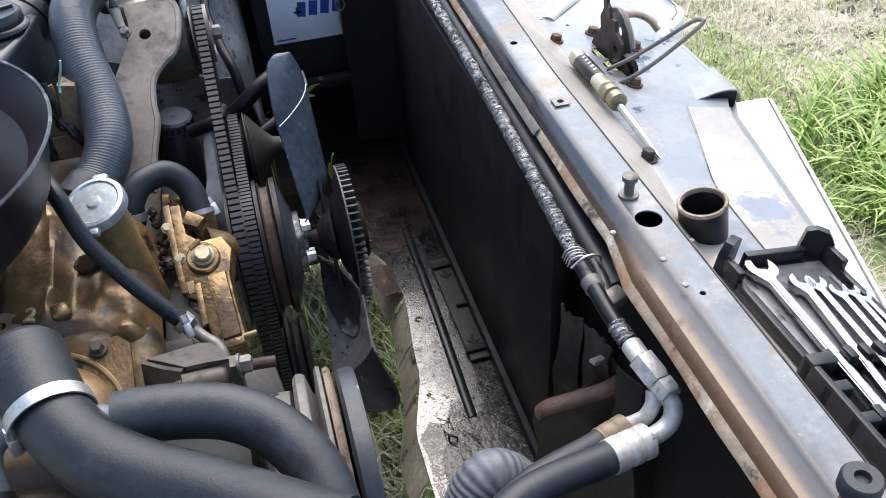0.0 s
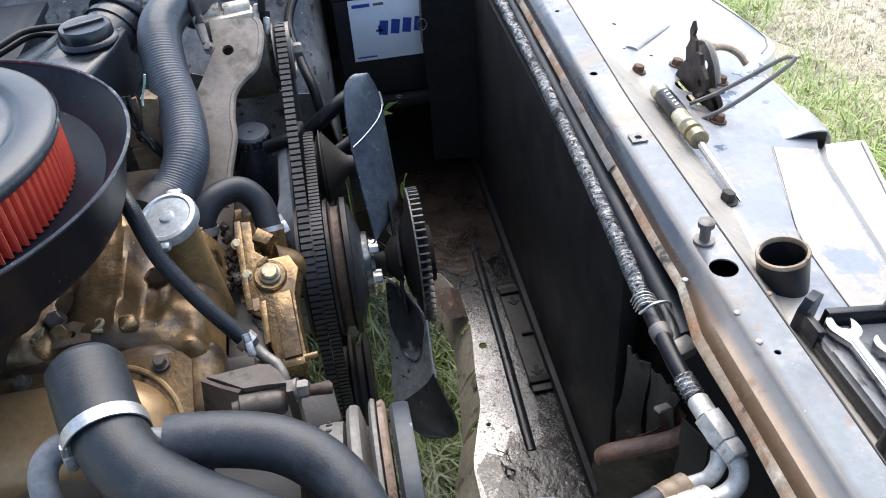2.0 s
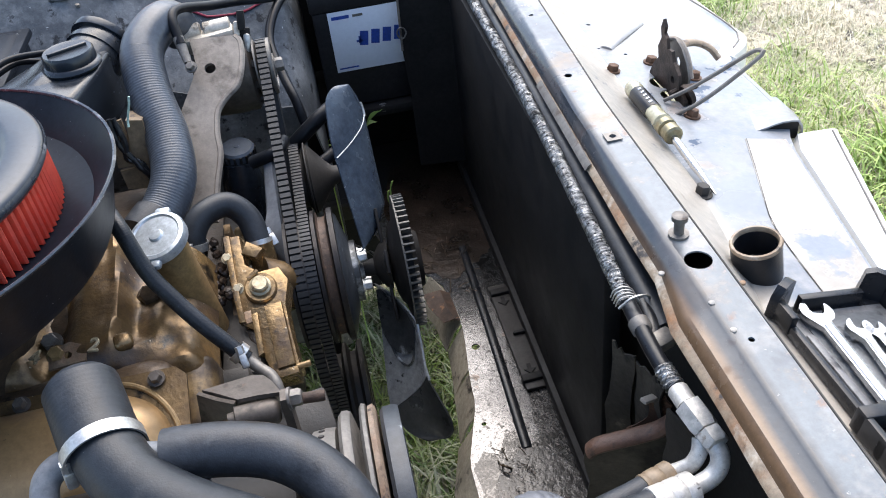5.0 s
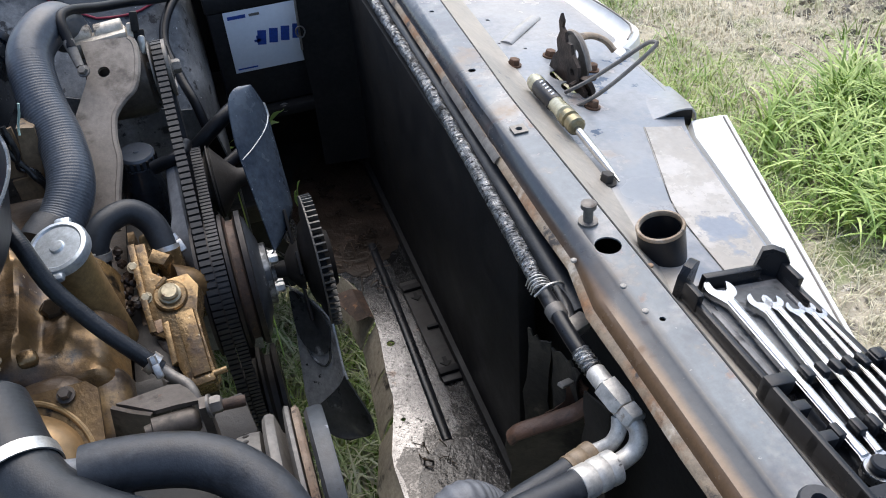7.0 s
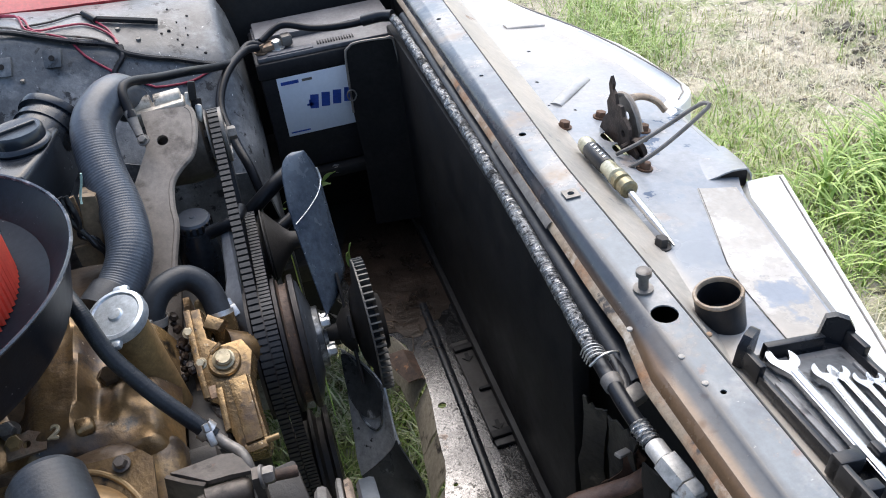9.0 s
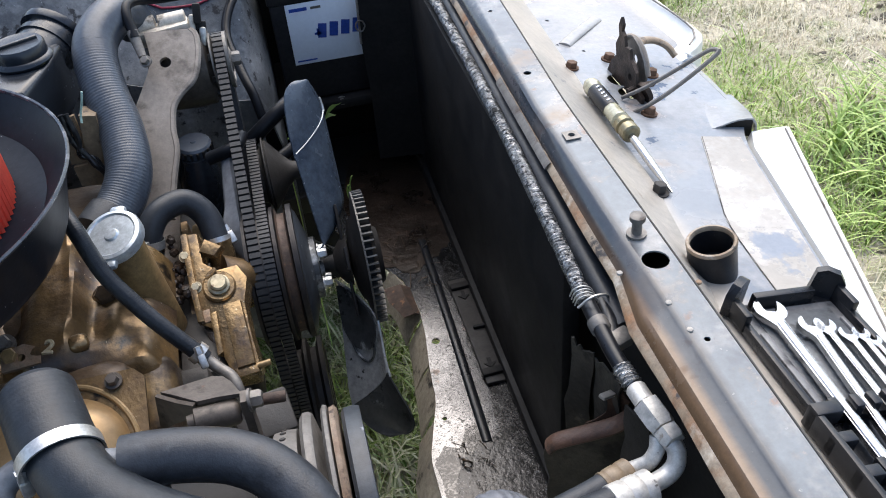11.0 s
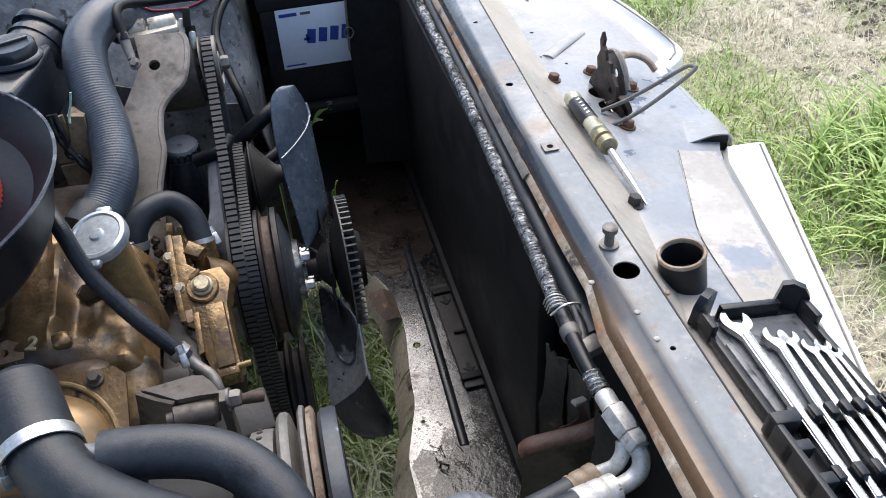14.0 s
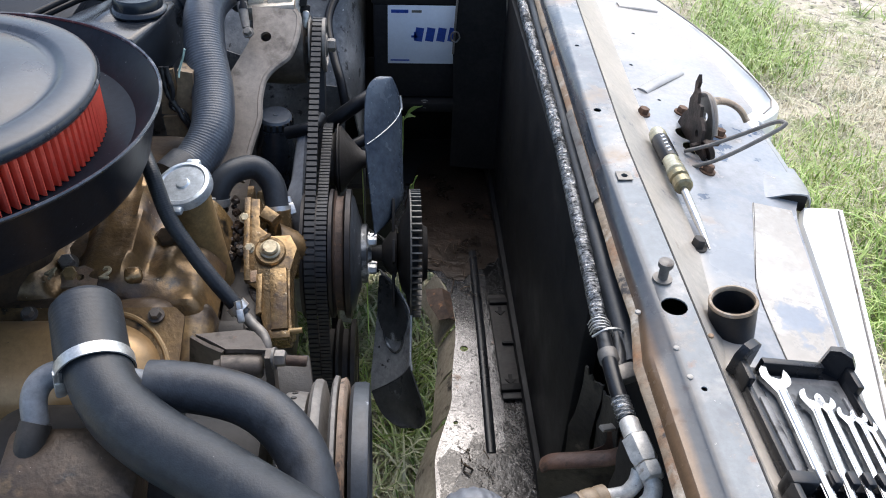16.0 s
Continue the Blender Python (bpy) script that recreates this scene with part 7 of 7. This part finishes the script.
part("nipple", tube([(-0.086, 0.4394, 0.957), (-0.1134, 0.4470, 0.956), (-0.140, 0.459, 0.950), (-0.1631, 0.4614, 0.950), (-0.178, 0.456, 0.946), (-0.1832, 0.4447, 0.938), (-0.181, 0.430, 0.922)], 0.0102, 40, 18), M_greyrub, h, "thinner grey pipe end")
part("socket", tube([(-0.181, 0.431, 0.924), (-0.1845, 0.418, 0.912), (-0.190, 0.405, 0.88)], 0.0120, 10, 16), M_dark, h, "dark pipe socket")
part("clamp_tab", box((0.030, 0.012, 0.010), (-0.078, 0.422, 0.936), (0, 10, 5), 0.002), M_zinc, h, "clamp screw below the hose")

# ---------- near accessories ----------
ac = thing("compressor_clutch", "dusty grey compressor clutch with two-groove pulley", "compressor", (0.03, 0.44, 0.8))
CC = (0.440, 0.815)
for prof, m, nm in (([(0.03, -0.016), (0.084, -0.016), (0.088, -0.013), (0.089, -0.002), (0.088, 0.006), (0.080, 0.008)], M_greymetal, "rear_drum"), ([(0.078, 0.008), (0.097, 0.010), (0.100, 0.013), (0.100, 0.017), (0.098, 0.020), (0.082, 0.024), (0.080, 0.026)], M_greymetal, "pulley_wheel"), ([(0.080, 0.026), (0.100, 0.028), (0.103, 0.030), (0.102, 0.033), (0.094, 0.034)], M_greymetal, "pulley_wheel"), ([(0.092, 0.034), (0.100, 0.035), (0.101, 0.039), (0.098, 0.041), (0.092, 0.0415)], M_rusty, "rusty_ring"), ([(0.06, 0.044), (0.093, 0.044), (0.0965, 0.047), (0.097, 0.056), (0.0955, 0.060), (0.070, 0.061), (0.066, 0.056), (0.02, 0.056), (0, 0.058)], M_scuffed, "front_plate")):
    part(nm, lathe(prof, (0.018, *CC), (1, 0, 0), 64), m, ac)
part("body", lathe([(0.075, -0.25), (0.080, -0.24), (0.080, -0.05), (0.070, -0.03)], (0.018, *CC), (1, 0, 0), 32), M_black, ac, "dark oily compressor body")
part("head_block", box((0.11, 0.07, 0.05), (-0.150, 0.405, 0.888), (10, 0, 0), 0.010), M_brown, ac, "dusty cast head")
part("port_cap", lathe([(0.022, 0), (0.024, 0.004), (0.024, 0.014), (0.020, 0.017), (0, 0.017)], (-0.118, 0.360, 0.880), (0, -0.2, 1), 24), M_green, ac, "dark green port cap")
for k in range(40):
    a = 2 * math.pi * k / 40
    part("drum_dimple", lathe([(0.0028, 0), (0.0024, 0.0012), (0, 0.0014)], (0.018 - 0.005, CC[0] + 0.0887 * math.cos(a), CC[1] + 0.0887 * math.sin(a)), (0, math.cos(a), math.sin(a)), 6), M_dark, ac)
mt = thing("compressor_mount", "grey steel mounting bracket with bolt", "bracket", (-0.04, 0.6, 0.8))
part("plate", grid([[(-0.100, 0.612, 0.845), (-0.052, 0.618, 0.845), (-0.042, 0.617, 0.843)], [(-0.088, 0.603, 0.8475), (-0.048, 0.607, 0.8475), (-0.034, 0.604, 0.8470)], [(-0.064, 0.582, 0.853), (-0.045, 0.582, 0.853), (-0.024, 0.580, 0.853)]], 0.004), M_mount, mt)
part("plate_edge", grid([[(-0.103, 0.612, 0.844), (-0.112, 0.618, 0.790)], [(-0.084, 0.597, 0.846), (-0.094, 0.606, 0.808)], [(-0.066, 0.582, 0.852), (-0.072, 0.592, 0.826)]], 0.004), M_mount, mt)
part("sleeve", lathe([(0.007, -0.006), (0.008, 0), (0.0122, 0.001), (0.0122, 0.036), (0.0112, 0.040), (0.009, 0.042)], (-0.070, 0.570, 0.840), (0.97, 0.12, -0.10), 28), M_mount, mt, "dusty spacer sleeve")
part("lug", sheet([(-0.012, -0.15), (0.012, -0.15), (0.010, 0.0), (0.007, 0.011), (-0.007, 0.011), (-0.010, 0.0)], [], 0.008, Matrix(((0, 0, 1, -0.017), (1, 0, 0, 0.573), (0, 1, 0, 0.845), (0, 0, 0, 1)))), M_mount, mt, "cast mounting lug")
part("mount_bolt", hexhead((-0.016, 0.572, 0.850), (0.98, -0.1, 0.1), 0.0085, 0.011, washer=0.011), M_greymetal, mt, "dull zinc bolt")
part("bolt_thread", lathe([(0.0055, 0), (0.0055, 0.018), (0.005, 0.020), (0, 0.020)], (-0.005, 0.571, 0.848), (1, -0.05, -0.05), 12), M_rustdark, mt, "rusty bolt end")
part("lower_bracket", box((0.060, 0.05, 0.02), (-0.02, 0.640, 0.745), (20, 0, 10), 0.004), M_dark, mt)
part("dark_box", box((0.045, 0.04, 0.035), (-0.090, 0.690, 0.760), (20, 0, 0), 0.010), M_dark, mt, "dark rubber block")

# ---------- air cleaner ----------
AC = Vector((-0.373, 0.747, 0.0))
air = thing("air_cleaner", "round black open air cleaner with red paper filter", "air cleaner", (AC.x, AC.y, 0.945))
part("base_pan", lathe([(0.10, 0.945), (0.196, 0.947), (0.211, 0.953), (0.216, 0.962), (0.231, 1.016), (0.2355, 1.021), (0.2340, 1.022), (0.227, 1.016), (0.205, 0.990), (0.180, 0.985), (0.06, 0.985)], AC, (0, 0, 1), 96), M_airpan, air, "black enamel base pan")
part("pan_rim", lathe([(0.2350, 1.0205), (0.2370, 1.0220), (0.2376, 1.0240), (0.2364, 1.0256), (0.2344, 1.0248), (0.2338, 1.0225), (0.2350, 1.0205)], AC, (0, 0, 1), 96), M_rim, air, "rolled worn rim")
part("lid", lathe([(0.170, 1.034), (0.1755, 1.036), (0.1782, 1.040), (0.1790, 1.045), (0.1770, 1.0495), (0.1725, 1.0520), (0.150, 1.0545), (0.145, 1.0535), (0.141, 1.0500), (0.137, 1.0490), (0.132, 1.0510), (0.124, 1.0560), (0.09, 1.0600), (0.04, 1.0630), (0, 1.0640)], AC, (0, 0, 1), 96), M_filterlid, air, "scuffed black lid")
part("lid_edge", lathe([(0.1765, 1.0385), (0.1796, 1.0420), (0.1800, 1.0450), (0.1788, 1.0478), (0.1765, 1.0385)], AC, (0, 0, 1), 96), M_rim, air, "worn lid edge")
filt = bmesh.new()
n = 118
rings = [[], []]
for k in range(n):
    for off, r in ((0.0, 0.158), (0.30, 0.1735), (0.50, 0.1755), (0.70, 0.1735)):
        a = 2 * math.pi * (k + off) / n
        for ring, z in zip(rings, (0.986, 1.037)):
            ring.append(filt.verts.new((AC.x + r * math.cos(a), AC.y + r * math.sin(a), z)))
for k in range(4 * n):
    j = (k + 1) % (4 * n)
    filt.faces.new((rings[0][k], rings[0][j], rings[1][j], rings[1][k]))
part("filter_element", filt, M_red, air, "red pleated paper filter", smooth=False)
part("lid_boss", lathe([(0.024, -0.002), (0.022, 0.003), (0.014, 0.005), (0.012, 0.002), (0.012, -0.004), (0, -0.004)], (-0.373, 0.747, 1.064), (0, 0, 1), 28), M_filterlid, air, "raised boss with hole")
part("wing_nut", lathe([(0.006, 0), (0.006, 0.010), (0.004, 0.012), (0, 0.012)], (-0.373, 0.747, 1.062), (0, 0, 1), 12), M_zinc, air, "centre nut")
part("stand", lathe([(0.10, 0.78), (0.10, 0.945)], AC, (0, 0, 1), 32), M_brown, air, "carburettor body below")

# ---------- black duct with filler cap behind the air cleaner ----------
duct = thing("washer_reservoir", "black moulded reservoir with slotted round cap", "reservoir", (-0.25, 1.1, 0.9))
part("body", tube([(-0.360, 0.96, 0.885), (-0.300, 1.035, 0.925), (-0.252, 1.105, 0.948), (-0.222, 1.165, 0.962), (-0.214, 1.185, 0.966)], lambda s, a: 0.047 - 0.008 * max(0.0, min(1.0, (s - 0.16) / 0.05)), 40, 36), M_res, duct, "round moulded black body")
shoulder = sheet([(-0.345, 1.000), (-0.300, 0.985), (-0.225, 1.005), (-0.203, 1.080), (-0.196, 1.150), (-0.235, 1.175), (-0.285, 1.150), (-0.330, 1.075)], [], 0.075, Matrix.Translation((0, 0, 0.982)))
bmesh.ops.bevel(shoulder, geom=[e for e in shoulder.edges if all(abs(v.co.z - 0.982) < 1e-4 for v in e.verts) and len({round(f.normal.z) for f in e.link_faces}) > 1], offset=0.010, segments=3, profile=0.5, affect="EDGES")
part("shoulder", shoulder, M_res, duct, "flat moulded shoulder under the cap")
part("neck_ring", tube([(-0.225, 1.160, 0.961), (-0.221, 1.168, 0.963)], 0.0415, 4, 36), M_res, duct)
part("mouth_rim", lathe([(0.038, -0.006), (0.0455, -0.005), (0.0465, 0.0), (0.0455, 0.006), (0.040, 0.007), (0.036, 0.002), (0, 0.002)], (-0.213, 1.190, 0.967), (0.45, 0.80, 0.35), 36), M_res, duct, "round lipped mouth")
fcap = part("filler_cap", lathe([(0.036, 0.983), (0.0375, 0.986), (0.036, 0.989), (0.0325, 0.991), (0.0320, 1.003), (0.0300, 1.0055), (0.0270, 1.0050), (0, 1.0050)], (-0.237, 1.092, 0.0), (0, 0, 1), 36), M_res, duct, "round slotted cap")
part("cap_slot", box((0.050, 0.005, 0.005), (-0.237, 1.092, 1.0062), (0, 0, 25), 0.0015), M_res, fcap)
ign = thing("coil_block", "tan ignition block with black wire", "ignition part", (-0.17, 0.98, 0.88))
up_x = Matrix(((1, 0, 0, 0), (0, 0.14, -0.99, 0), (0, 0.99, 0.14, 0), (0, 0, 0, 1)))
for nm, pts, y, d in (("block", [(-0.0095, 0.031), (0.0095, 0.0275), (0.0080, -0.030), (-0.0175, -0.032)], 0.998, 0.034), ("back_plate", [(-0.034, 0.026), (-0.016, 0.030), (-0.014, -0.032), (-0.038, -0.032)], 1.004, 0.006), ("base_plate", [(-0.036, -0.034), (0.0060, -0.031), (-0.004, -0.064), (-0.034, -0.060)], 1.000, 0.008)):
    part(nm, sheet(pts, [], d, Matrix.Translation((-0.1675, y, 0.910)) @ up_x), M_coil, ign, smooth=False)
for k in (-1, 1):
    part("wire", tube([(-0.1900 + 0.003 * k, 0.990, 0.952), (-0.1860 + 0.0035 * k, 0.983, 0.921), (-0.1825 - 0.003 * k, 0.980, 0.900), (-0.1716, 0.978 + 0.003 * k, 0.888 + 0.003 * k), (-0.1650, 0.976, 0.866 - 0.002 * k), (-0.1700, 0.970, 0.848)], 0.0036, 36, 10, rough=0.0008), M_plastic, ign, "black wrapped wire")
part("thin_wire", tube([(-0.1625, 1.000, 0.972), (-0.1660, 0.998, 0.960), (-0.1720, 0.996, 0.945), (-0.1735, 0.992, 0.936)], 0.0014, 16, 8), M_tapewire, ign, "thin pale green wire")

# ---------- added dark box and cables beyond the reservoir ------------
# Made-up black box fills the back corner, which only reads dark.
case = thing("corner_filler", "black box added to fill the dark back corner", "heater case", (-0.66, 1.17, 0.85))
part("shell", box((0.60, 0.24, 0.30), (-0.635, 1.165, 0.825), bevel=0.02, seg=3), M_airpan, case)
part("lid_edge", box((0.61, 0.25, 0.012), (-0.635, 1.165, 0.965), bevel=0.004), M_airpan, case)
for k, dz in ((0, 0.0), (1, 0.012)):
    wire = thing("black_wire", "black cable running behind the air cleaner", "wire", (-0.30, 1.13, 0.98))
    part("strand", tube([(-0.285 + 0.012 * k, 1.150, 0.972 + dz), (-0.312, 1.128 - 0.014 * k, 0.986 + dz), (-0.335, 1.095 - 0.014 * k, 0.986 + dz), (-0.375, 1.050 - 0.02 * k, 0.980 + dz), (-0.46, 0.99, 0.97)], 0.0042, 30, 10), M_cable, wire)
